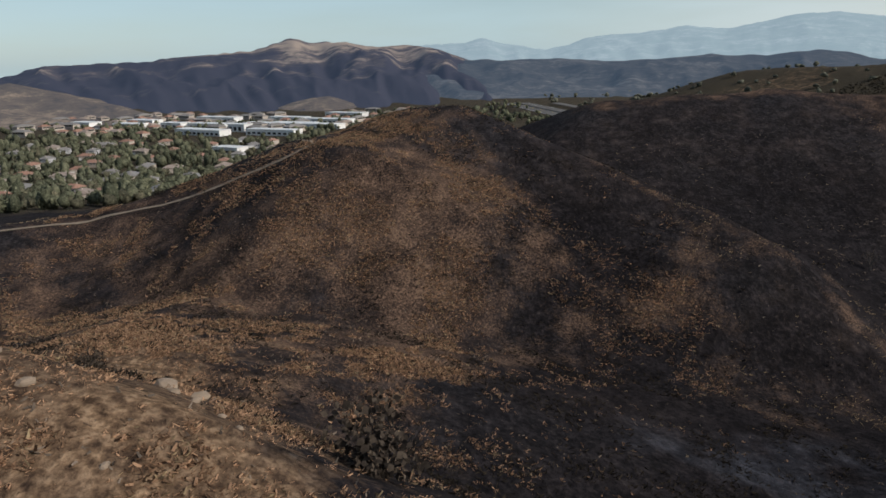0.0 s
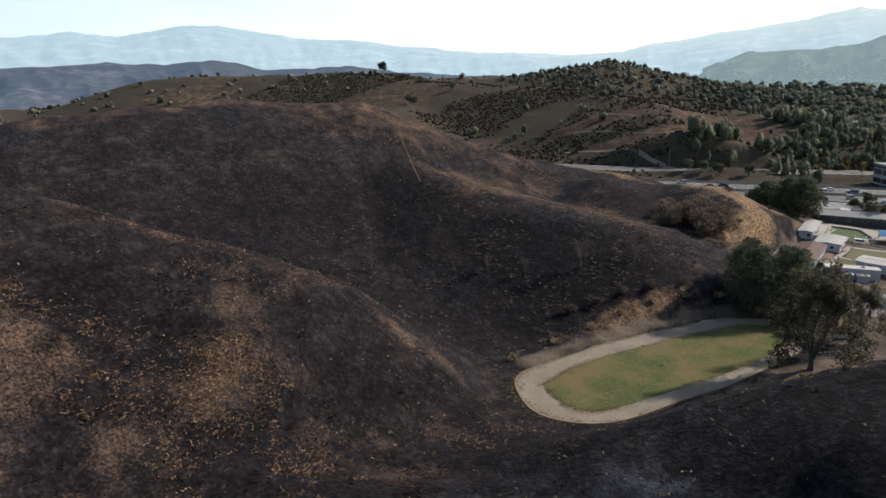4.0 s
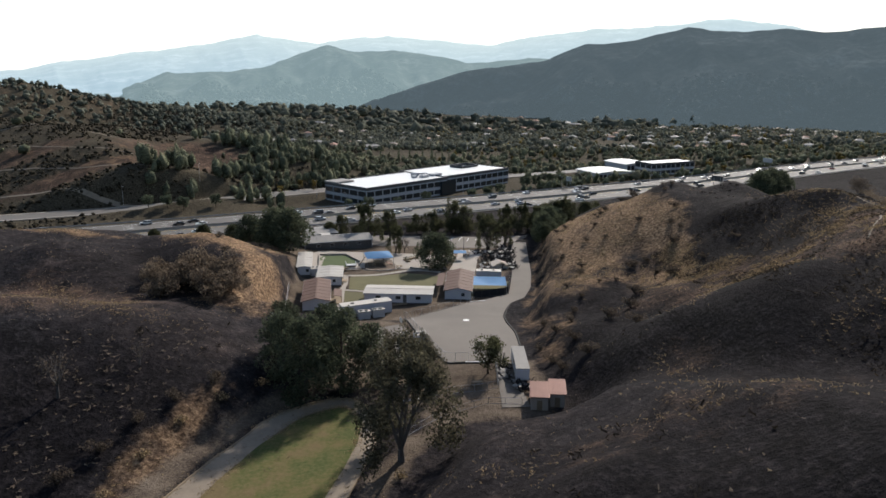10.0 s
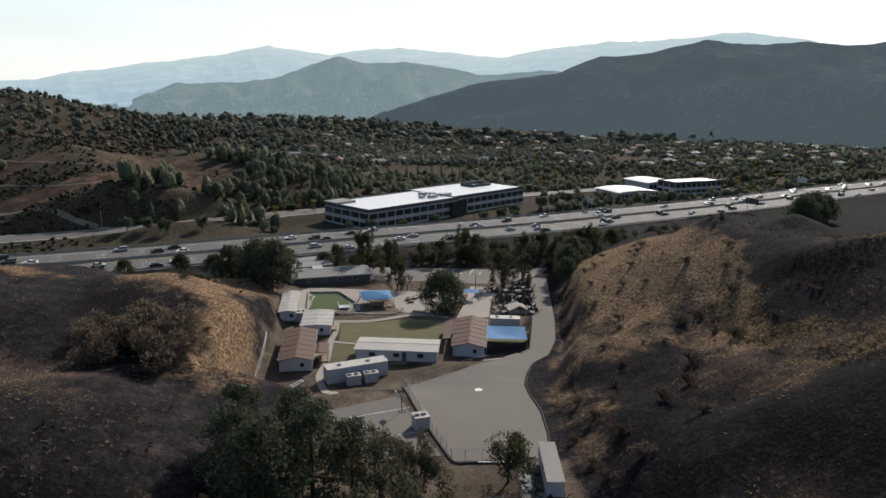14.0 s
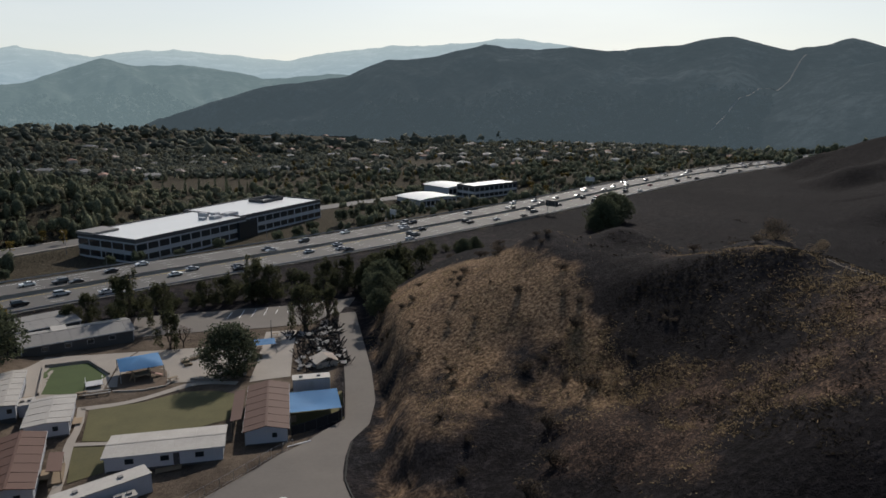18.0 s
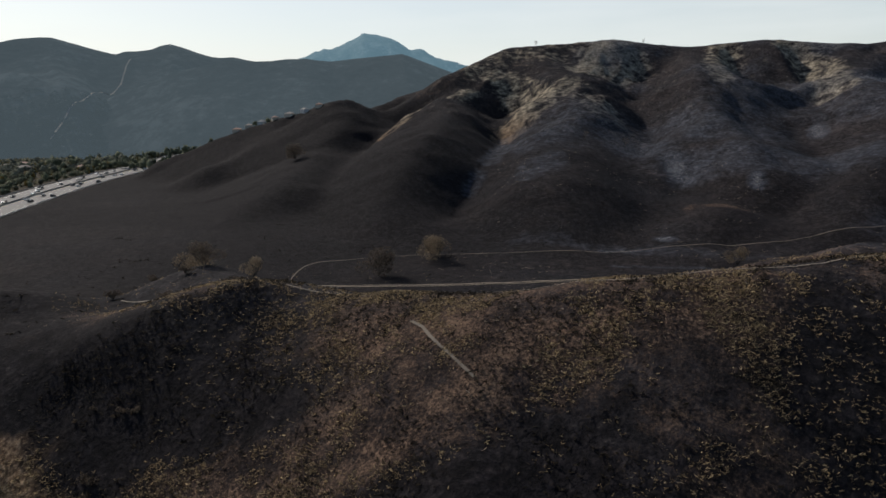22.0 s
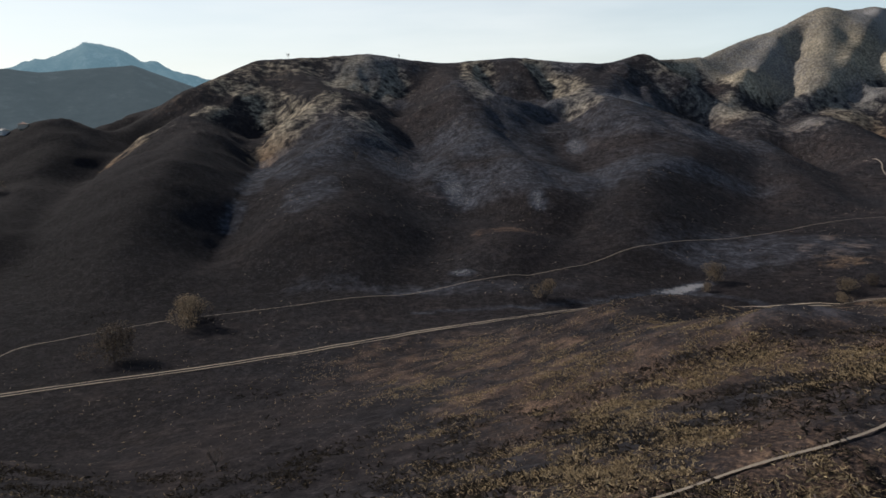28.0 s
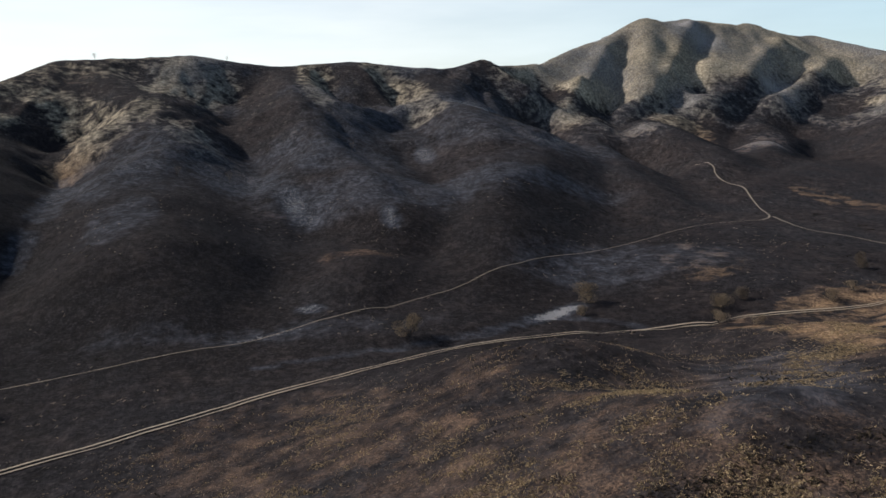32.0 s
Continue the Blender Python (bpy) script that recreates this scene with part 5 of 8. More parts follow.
for ln, w_ in (([(-25, 181), (-23.8, 171), (-24.4, 165), (-22.9, 151), (-23.7, 141.5), (-18.1, 129.5)], 1.5), ([(-23.6, 164.6), (-17.4, 163.2)], 1.3), ([(-25, 180), (-16.3, 180.4), (-9.2, 184.4), (-3.8, 187.8), (4, 185)], 1.8)):
    trail("path", ln, w_, concrete, "pale concrete footpath through the school", 0.13, "path", 1.0)
D_ = [([(-50, -188), (-62, -169), (-75.3, -141), (-81.5, -129.4), (-85.1, -112), (-82.5, -96), (-79.5, -85), (-82, -80.8), (-88, -81), (-95.2, -83.2), (-101, -87)], 0.8, "pale dirt trail climbing the burnt hill", track_dirt),
      ([(-139.5, 95.6), (-134, 92), (-126, 88), (-119, 83), (-114, 79.7)], 0.26, "pale scar of a cut line down the burnt hill", dirt),
      ([(103, 167), (101, 155), (97, 143), (96, 130), (98, 118), (99, 108), (96, 97), (94, 89), (93, 80), (95.7, 75), (97.5, 68), (101.6, 60), (106.5, 55), (116, 30), (128, 5)], 0.25, "narrow dirt footpath along the ridge", track_dirt),
      ([(86, 103), (85.2, 101.2), (83.6, 100.2), (82.3, 98.2), (80.6, 97.1), (79.6, 95.0), (78, 93.6), (77, 92)], 0.32, "short bare footpath on the slope", foot_dirt),
      ([(191.5, 195), (213, 206), (231, 210), (243, 197), (258, 179), (269, 148), (278, 121), (299, 82), (311, 50), (327, 20), (342, -4), (354, -38), (375, -76), (379, -100), (378, -120)], 0.34, "thin pale footpath across the burnt valley", foot_dirt)]
for ln, w_, lab, m_ in D_:
    trail("trail", ln, w_, m_, lab, 0.14)
D_ = [([(378, -120), (385, -131), (420, -146), (461, -165), (490, -166), (502, -173), (530, -176)], 0.8, "pale winding trail up the mountain foot", foot_dirt),
      ([(385, -131), (362, -124), (349, -122), (335, -129), (318, -131), (300, -150)], 0.9, "pale trail at the mountain foot", foot_dirt),
      ([(-215, 303), (-194, 304.4), (-168, 301.3), (-134, 308), (-118, 318)], 1.6, "pale bench road across a dry hill", foot_dirt),
      ([(-225, 334), (-199.5, 331), (-176, 328), (-159, 327), (-139, 328)], 1.2, "pale terrace line across a dry hill", foot_dirt),
      ([(-262, 392), (-250, 404), (-235, 412), (-205, 396), (-188, 385.5), (-160, 392)], 1.2, "pale terrace line near the top of a dry hill", foot_dirt),
      ([(-230, 368), (-205, 360), (-180, 352), (-150, 350), (-128, 356)], 1.0, "pale terrace line on a dry hillside", foot_dirt),
      ([(-30, 400), (-60, 372), (-66, 366)], 5, "asphalt drive to the office building", asphalt)]
for ln, w_, lab, m_ in D_:
    trail("trail", ln, w_, m_, lab, 0.14)
road2 = [(140, 262), (165, 232), (180, 212), (193, 197), (205, 178), (221, 141), (237, 114), (248, 97), (258, 70), (266, 45), (269, 15), (266, -12), (259, -38), (252, -70), (262, -120), (290, -180)]
q = resample([(x, y, 0) for x, y in road2], 2)
sd = sides(q)
for o in (-0.85, 0.85):
    w_ = 0.27 + 0.12 * vnoise(q[:, 0], q[:, 1], 9, int(4 + o))[:, None]
    tagged(new("wheel_track", drape("wheel_track", q[:, :2] + sd * (o - w_), q[:, :2] + sd * (o + w_), pale_dirt, 0.2, 2, 2)), "pale wheel track of a dirt valley road", "trail", kind="structure")

# ---- school buildings ----
def classroom(x, y, turn, width, length, wall_h, rise, roof_m, wall_m, label, windows=2, door_side=1, name="classroom"):
    """A modular classroom: its length along its own y, low gable roof with seams, panel battens, windows, door and skirting."""
    z = float(gz(x, y)[0])
    t = thing(name, x, y, z, turn, label, "classroom", "school buildings")
    w, h = width / 2, length / 2
    part("skirting", Shape().box(-w + 0.05, w - 0.05, -h + 0.05, h - 0.05, -0.6, 0.45), siding_dark, t)
    body = Shape().box(-w, w, -h, h, 0.45, wall_h)
    body.add([(-w, -h, wall_h), (w, -h, wall_h), (0, -h, wall_h + rise * 0.97)], [(0, 1, 2)]).add([(-w, h, wall_h), (w, h, wall_h), (0, h, wall_h + rise * 0.97)], [(2, 1, 0)])
    wall = part("wall", body, wall_m, t)
    for k in np.arange(-h + 1.2, h - 0.6, 1.2):
        for sx in (-w, w):
            part("batten", Shape().box(sx - 0.03, sx + 0.03, k - 0.04, k + 0.04, 0.45, wall_h - 0.02), wall_m, wall)
    for k in np.arange(-w + 1.2, w - 0.6, 1.2):
        for sy in (-h, h):
            part("batten", Shape().box(k - 0.04, k + 0.04, sy - 0.03, sy + 0.03, 0.45, wall_h - 0.02), wall_m, wall)
    for sx in (-w, w):
        for sy in (-h, h):
            part("corner_trim", Shape().box(sx - 0.09, sx + 0.09, sy - 0.09, sy + 0.09, 0.3, wall_h), trim_mat, t)
    o = 0.45
    for sx in (-1, 1):
        e = wall_h - rise * o / w
        s = part("roof_slope", Shape().slab([(0, -h - o, wall_h + rise + 0.06), (sx * (w + o), -h - o, e + 0.06), (sx * (w + o), h + o, e + 0.06), (0, h + o, wall_h + rise + 0.06)][::sx], 0.12), roof_m, t)
        for k in np.arange(-h + 1.5, h, 3.0):
            part("seam", Shape().slab([(0, k - 0.05, wall_h + rise + 0.11), (sx * (w + o), k - 0.05, e + 0.11), (sx * (w + o), k + 0.05, e + 0.11), (0, k + 0.05, wall_h + rise + 0.11)][::sx], 0.05), roof_m, s)
        part("fascia", Shape().box(sx * (w + o) - 0.03, sx * (w + o) + 0.03, -h - o, h + o, e - 0.2, e + 0.05), trim_mat, t)
    part("ridge_cap", Shape().slab([(-0.22, -h - o, wall_h + rise + 0.1), (0.22, -h - o, wall_h + rise + 0.1), (0.22, h + o, wall_h + rise + 0.1), (-0.22, h + o, wall_h + rise + 0.1)], 0.06), roof_m, t)
    spots = [(sx * w, k, sx) for sx in (-1, 1) for k in np.linspace(-h * 0.6, h * 0.6, windows)]
    for px, py, sx in spots:
        wi = part("window", Shape().box(px - 0.05, px + 0.05, py - 0.75, py + 0.75, 1.3, 2.35), trim_mat, t)
        part("pane", Shape().box(px + sx * 0.05, px + sx * 0.065, py - 0.66, py + 0.66, 1.38, 2.27), glass, wi)
    wi = part("window", Shape().box(w * 0.25, w * 0.25 + 1.0, -h - 0.05, -h + 0.05, 1.3, 2.3), trim_mat, t)
    part("pane", Shape().box(w * 0.25 + 0.08, w * 0.25 + 0.92, -h - 0.065, -h - 0.05, 1.38, 2.22), glass, wi)
    dr = part("door", Shape().box(door_side * w - 0.05, door_side * w + 0.05, -h * 0.2 - 0.48, -h * 0.2 + 0.48, 0.5, 2.6), siding_dark, t)
    part("handle", Shape().box(door_side * (w + 0.05), door_side * (w + 0.11), -h * 0.2 - 0.4, -h * 0.2 - 0.28, 1.5, 1.58), steel, dr)
    part("ramp", Shape().add([(door_side * w, -h * 0.2 - 0.8, 0.48), (door_side * (w + 1.6), -h * 0.2 - 0.8, 0.48), (door_side * (w + 1.6), -h * 0.2 + 3.5, 0.02), (door_side * w, -h * 0.2 + 3.5, 0.02)], [(0, 1, 2, 3)]), wood, t)
    box_ac = part("air_conditioner", Shape().box(-0.5, 0.5, h, h + 0.45, 0.9, 2.4), trim_mat, t)
    part("grille", Shape().box(-0.4, 0.4, h + 0.45, h + 0.47, 1.0, 1.7), dark_steel, box_ac)
    return t


classroom(-29.8, 154.8, 7, 6.6, 18.6, 3.0, 0.75, brown_roof, siding, "grey portable classroom with a brown gable roof beside a slope")
classroom(9.1, 164.6, -5, 7.0, 19.2, 3.0, 0.8, brown_roof, siding, "grey portable classroom with a brown gable roof by the parking lot", 3)
classroom(-7.6, 155.3, 86, 7.0, 17.8, 3.0, 0.28, white_roof, siding, "long grey portable classroom with a stained white roof", 3, -1)
classroom(-28.8, 174.1, 5, 6.8, 11.4, 3.0, 0.25, white_roof, siding, "short grey portable classroom with a white roof")
classroom(-38.1, 185.1, 8, 3.7, 17.6, 3.0, 0.2, white_roof, siding, "narrow grey portable classroom with a white roof below the hillside", 3)
hall = classroom(-33.1, 222.2, 107.5, 10.8, 24, 3.1, 1.0, grey_roof, siding_dark, "dark low school hall with a grey roof", 4, 1, "school_hall")
part("skylight", Shape().box(0.4, 5.2, 1.6, 5.0, 3.55, 4.0), white_roof, hall, "pale roof patch")
classroom(-45.5, 235, 117, 12.5, 19, 3.0, 0.4, grey_roof, siding_dark, "dark shed with a flat grey roof beside the freeway", 2, 1, "school_hall")
porch = thing("porch", 3.9, 167.6, float(gz(3.9, 167.6)[0]), -5, "brown-roofed porch along a classroom", "porch")
part("roof_slope", Shape().slab([(-1.0, -6.6, 2.45), (1.0, -6.6, 2.72), (1.0, 6.6, 2.72), (-1.0, 6.6, 2.45)], 0.1), brown_roof, porch)
for k in (-6.2, -2, 2, 6.2):
    part("post", Shape().box(-0.9, -0.78, k - 0.06, k + 0.06, 0, 2.36), wood, porch)
porch2 = thing("porch", -24.2, 154.2, float(gz(-24.2, 154.2)[0]), 7, "small brown-roofed entrance porch", "porch")
part("roof_slope", Shape().slab([(-0.9, -3.2, 2.7), (1.2, -3.2, 2.35), (1.2, 3.2, 2.35), (-0.9, 3.2, 2.7)], 0.1), brown_roof, porch2)
for k in (-3, 3):
    part("post", Shape().box(0.98, 1.1, k - 0.06, k + 0.06, 0, 2.3), wood, porch2)
part("deck", Shape().box(-0.9, 1.2, -3.2, 3.2, -0.3, 0.42), wood, porch2)


def container(x, y, turn, length, width, h, label, wall_m, roof_m, name="storage_container", ribs=True):
    z = float(gz(x, y)[0])
    t = thing(name, x, y, z, turn, label, name.replace("_", " "))
    a, c_ = length / 2, width / 2
    part("wall", Shape().box(-a, a, -c_, c_, 0.12, h), wall_m, t)
    part("roof", Shape().box(-a - 0.08, a + 0.08, -c_ - 0.08, c_ + 0.08, h + 0.003, h + 0.14), roof_m, t)
    if ribs:
        for k in np.arange(-a + 0.4, a, 0.6):
            part("rib", Shape().box(k - 0.07, k + 0.07, -c_ - 0.04, c_ + 0.04, 0.3, h - 0.1), wall_m, t)
    for k in (-a * 0.55, a * 0.4):
        part("vent", Shape().box(k - 0.35, k + 0.35, -0.3, 0.3, h + 0.14, h + 0.42), grey_roof, t)
    part("door", Shape().box(-a * 0.12, a * 0.12, -c_ - 0.06, -c_ - 0.045, 0.2, min(2.1, h - 0.3)), trim_mat, t)
    for sx in (-a + 0.4, a - 0.4):
        part("footing", Shape().box(sx - 0.3, sx + 0.3, -c_, c_, -0.7, 0.117), concrete, t)
    return t


container(-15.7, 143.4, 24.5, 13.0, 3.2, 3.1, "long grey storage container with a rusty white roof", siding, white_roof)
container(-15.8, 139.7, 20, 2.9, 1.7, 2.0, "small white metal storage shed", trim_mat, white_roof, "storage_shed", False)
container(-12.4, 141.2, 20, 2.9, 1.7, 2.0, "small white metal storage shed", trim_mat, white_roof, "storage_shed", False)
container(-1.6, 115.4, 20, 2.5, 2.3, 2.3, "small white storage cube beside a fence", trim_mat, white_roof, "storage_shed", False)
container(18.6, 177.5, -4, 7.5, 2.6, 2.5, "grey storage container at the end of a fenced yard", siding, white_roof)
container(-34.2, 181.0, 8, 2.6, 3.4, 2.4, "small grey annex beside a portable classroom", siding, white_roof, "storage_shed", False)


def shed(x, y, turn, w, d, label):
    t = thing("shed", x, y, float(gz(x, y)[0]), turn, label, "shed")
    part("wall", Shape().box(-w / 2, w / 2, -d / 2, d / 2, -0.6, 2.3), plain("shed_wall", (0.33, 0.28, 0.24), 0.85), t)
    part("roof_slope", Shape().slab([(-w / 2 - 0.25, -d / 2 - 0.3, 2.45), (w / 2 + 0.25, -d / 2 - 0.3, 2.55), (w / 2 + 0.25, d / 2 + 0.3, 2.95), (-w / 2 - 0.25, d / 2 + 0.3, 2.85)], 0.12), red_roof, t)
    for k in np.arange(-w / 2, w / 2 + 0.1, 0.55):
        part("rib", Shape().slab([(k - 0.04, -d / 2 - 0.3, 2.6), (k + 0.04, -d / 2 - 0.3, 2.6), (k + 0.04, d / 2 + 0.3, 3.0), (k - 0.04, d / 2 + 0.3, 3.0)], 0.06), red_roof, t)
    part("door", Shape().box(-0.45, 0.45, -d / 2 - 0.05, -d / 2 + 0.02, -0.4, 1.75), wood, t)
    return t


shed(19.0, 84.4, -8, 2.9, 5.0, "small shed with a faded red metal roof")
shed(22.2, 85.4, -8, 2.5, 4.8, "small shed with an orange-red roof beside another")
tr = thing("trailer", 17.4, 97.8, float(gz(17.4, 97.8)[0]), -2, "old white box trailer with a stained roof parked by a slope", "trailer")
part("body", Shape().box(-1.2, 1.2, -5.5, 5.5, 0.9, 3.1), siding, tr)
part("roof", Shape().box(-1.26, 1.26, -5.56, 5.56, 3.103, 3.2), grey_roof, tr)
for k in (-3.6, -2.5, 3.2):
    for sx in (-1.05, 1.05):
        wh = part("wheel", Shape().beam((sx - 0.12, k, 0.48), (sx + 0.12, k, 0.48), 0.48, sides_n=14), tyre_mat, tr)
        part("rim", Shape().beam((sx - 0.14, k, 0.48), (sx + 0.14, k, 0.48), 0.24, sides_n=10), steel, wh)
part("hitch", Shape().beam((0, -5.5, 0.9), (0, -7.0, 0.6), 0.08), dark_steel, tr)
part("window", Shape().box(-1.22, -1.19, -1, 1.2, 1.8, 2.5), glass, tr)

# shade canopies, play frame, yard screen
def canopy(x, y, turn, w, d, h, rise, cloth, label):
    t = thing("shade_canopy", x, y, float(gz(x, y)[0]), turn, label, "shade canopy")
    s = Shape()
    n = 10
    for j in range(n + 1):
        for i in range(n + 1):
            u, v = i / n * 2 - 1, j / n * 2 - 1
            z = h + rise * (1 - max(abs(u), abs(v))) ** 0.85 - 0.35 * (1 - abs(u)) * (1 - abs(v))
            s.v.append((u * w / 2, v * d / 2, z))
    for j in range(n):
        for i in range(n):
            k = j * (n + 1) + i
            s.f.append((k, k + 1, k + n + 2, k + n + 1))
    part("cloth", s, cloth, t, smooth_faces=True)
    for sx in (-1, 1):
        for sy in (-1, 1):
            part("post", Shape().beam((sx * w / 2, sy * d / 2, -0.3), (sx * w / 2, sy * d / 2, h + 0.02), 0.08), steel, t)
    return t


canopy(-16, 196.4, 12, 8.6, 8.6, 2.7, 1.6, blue_pale, "light blue peaked canopy over a playground")
canopy(17.7, 165.2, -3, 9.4, 9.0, 2.7, -0.5, blue_pale, "sagging light blue shade cloth over a fenced yard")
canopy(10.3, 203.6, 0, 5.8, 4.4, 2.8, 0.3, blue_pale, "light blue shade cloth beside picnic tables")
pf = thing("play_frame", -15.5, 193, float(gz(-15.5, 193)[0]), 15, "brown wooden climbing frame with a slide under a canopy", "play frame")
for sx in (-1.6, 1.6):
    for sy in (-1.2, 1.2):
        part("post", Shape().box(sx - 0.1, sx + 0.1, sy - 0.1, sy + 0.1, -0.2, 2.4), wood, pf)
part("deck", Shape().box(-1.7, 1.7, -1.3, 1.3, 1.2, 1.35), wood, pf)
part("slide", Shape().slab([(1.7, -0.5, 1.3), (1.7, 0.5, 1.3), (4.2, 0.5, 0.2), (4.2, -0.5, 0.2)], 0.08), red_roof, pf)
part("ladder", Shape().slab([(-1.75, -0.4, 1.3), (-2.5, -0.4, 0.0), (-2.5, 0.4, 0.0), (-1.75, 0.4, 1.3)], 0.06), wood, pf)


def fence(line, h, gap, label, screen=None, rails=2, post_r=0.04):
    p = resample([(x, y, 0) for x, y in line], gap, 0)
    z = gz(p[:, 0], p[:, 1])
    t = thing("fence", p[0, 0], p[0, 1], z[0], 0, label, "fence")
    o = np.array([p[0, 0], p[0, 1], z[0]])
    q = np.column_stack([p[:, :2], z]) - o
    post = Shape().beam((0, 0, -0.3), (0, 0, h), post_r).mesh("post", steel if not screen else dark_steel)
    for a in q:
        part("post", post, None, t).location = a
    for k in range(rails):
        zz = h - 0.05 - k * (h - 0.2) / max(1, rails - 1)
        for a, c_ in zip(q[:-1], q[1:]):
            part("rail", Shape().beam(a + (0, 0, zz), c_ + (0, 0, zz), 0.025, sides_n=4), steel if not screen else dark_steel, t)
    w = Shape()
    for a, c_ in zip(q[:-1], q[1:]):
        if screen:
            w.add([a + (0, 0, 0.05), c_ + (0, 0, 0.05), c_ + (0, 0, h), a + (0, 0, h)], [(0, 1, 2, 3)])
        else:
            for k in np.linspace(0, 1, 9)[:-1]:
                m_ = a * (1 - k) + c_ * k
                w.beam(m_ + (0, 0, 0.1), m_ + (0, 0, h - 0.05), 0.006, sides_n=3)
    part("screen" if screen else "wire_mesh", w, screen or steel, t)["kind"] = "stuff"
    return t


fence([(-5.8, 136), (-3.9, 128), (-0.2, 115), (3.6, 102.6), (13.2, 103.2)], 2.2, 2.6, "chain-link fence round the parking lot")
fence([(-5.8, 136), (0.8, 140.9), (6.2, 145.4), (12.4, 151.4)], 1.6, 2.6, "chain-link fence between yard and parking lot")
fence([(13.2, 103.2), (12.6, 90.4), (1, 87.5)], 1.5, 2.4, "chain-link fence round a bare yard")
fence([(12.6, 157), (16, 157.6), (22.6, 161), (24.6, 174)], 2.0, 2.2, "black-screened fence round a shaded play yard", cloth_and_shade_black)
fence([(-35.5, 139), (-36.5, 146), (-38.2, 160)], 1.6, 2.6, "chain-link fence at the foot of a slope")
fence([(-5, 72), (2, 80), (10, 84.5), (16, 84)], 1.3, 2.6, "low chain-link fence at the foot of a burnt slope")
hp = thing("basketball_hoop", -5.1, 122.1, float(gz(-5.1, 122.1)[0]), 200, "basketball hoop on a dark post beside a court", "basketball hoop")
part("pole", Shape().beam((0, 0, -0.2), (0, 0, 3.2), 0.08), dark_steel, hp)
part("arm", Shape().beam((0, 0, 3.1), (0.9, 0, 3.2), 0.05), dark_steel, hp)
part("backboard", Shape().box(0.9, 0.95, -0.9, 0.9, 2.9, 3.95), white_paint, hp)
part("base", Shape().box(-0.6, 0.5, -0.7, 0.7, 0, 0.2), dark_steel, hp)


def table(x, y, turn, label="weathered wooden picnic table on bare ground"):
    t = thing("picnic_table", x, y, float(gz(x, y)[0]) + 0.1, turn, label, "picnic table", "picnic tables")
    part("tabletop", Shape().box(-1.0, 1.0, -0.38, 0.38, 0.7, 0.76), wood, t)
    for s in (-1, 1):
        part("bench", Shape().box(-1.0, 1.0, s * 0.75 - 0.13, s * 0.75 + 0.13, 0.42, 0.46), wood, t)
        part("leg", Shape().slab([(s * 0.7 - 0.05, -0.8, 0.4), (s * 0.7 + 0.05, -0.8, 0.4), (s * 0.7 + 0.05, 0.8, 0.4), (s * 0.7 - 0.05, 0.8, 0.4)], 0.08), wood, t)
        part("leg", Shape().beam((s * 0.7, -0.6, 0), (s * 0.7, 0.25, 0.7), 0.05, sides_n=4).beam((s * 0.7, 0.6, 0), (s * 0.7, -0.25, 0.7), 0.05, sides_n=4), wood, t)
    return t


for x, y, a in ((8.9, 91.9, 10), (9, 200, 5), (9.4, 207, -8), (13.8, 209, 0), (14.2, 213, 4), (13.9, 217, -3), (-26, 187, 15), (-9, 190, 30)):
    table(x, y, a)
bl = thing("drain_pipe", -32.6, 118, float(gz(-32.6, 118)[0]), 15, "concrete pipe section lying on dry grass", "pipe")
pipe = Shape()
for k in range(16):
    a0, a1 = 2 * math.pi * k / 16, 2 * math.pi * (k + 1) / 16
    pipe.add([(x_, r_ * math.cos(a_), 0.75 + r_ * math.sin(a_)) for r_ in (0.75, 0.62) for a_ in (a0, a1) for x_ in (-1.2, 1.2)], [(0, 1, 3, 2), (4, 6, 7, 5), (0, 2, 6, 4), (1, 5, 7, 3)])
part("pipe_shell", pipe, concrete, bl)
for x, y, a, ln in ((-27.5, 139.5, 60, 4), (-27.0, 138.8, 62, 4), (13.5, 152.6, 15, 4.2), (9.8, 102.6, 2, 5), (-2, 86, 20, 5)):
    pl = thing("plank", x, y, float(gz(x, y)[0]) + 0.16, a, "pale plank lying on bare ground", "plank", "loose planks")
    part("board", Shape().box(-ln / 2, ln / 2, -0.14, 0.14, 0, 0.12), trim_mat, pl)
mh = thing("manhole_cover", 9.3, 134.2, float(gz(9.3, 134.2)[0]) + 0.12, 0, "white painted manhole cover in the parking lot", "manhole cover")
part("lid", Shape().beam((0, 0, 0), (0, 0, 0.05), 0.75, sides_n=18), white_paint, mh)

# low walls, steps, benches and markings of the school yard
def low_wall(line, label, h=0.5, w=0.16, m=None):
    p = resample([(x, y, 0) for x, y in line], 1.5, 0)
    z = gz(p[:, 0], p[:, 1]) + 0.08
    tagged(new("low_wall", sweep("low_wall", np.column_stack([p[:, :2], z]), [(-w, -0.3), (-w, h), (w, h), (w, -0.3)], m or concrete)), label, "wall", kind="structure")


low_wall([(-36.9, 206.4), (-34.4, 189.6)], "pale low wall beside an artificial lawn", 0.6)
low_wall([(-36.9, 206.4), (-28, 207.2), (-22.4, 197.4)], "pale low wall at the end of an artificial lawn", 0.6)
low_wall([(-20.4, 187.4), (-15, 186.2), (-9.6, 187.6), (-10, 196)], "pale kerb round a bark play surface", 0.2)
low_wall([(-5.5, 189.5), (0.5, 187.6), (6, 190)], "pale low garden wall beside a lawn", 0.5)
low_wall([(-5.7, 135.4), (-3.7, 127.2), (-0.1, 114.2), (3.6, 102.4), (13.4, 102.9)], "dark timber kerb along the parking lot", 0.18, 0.12, char)
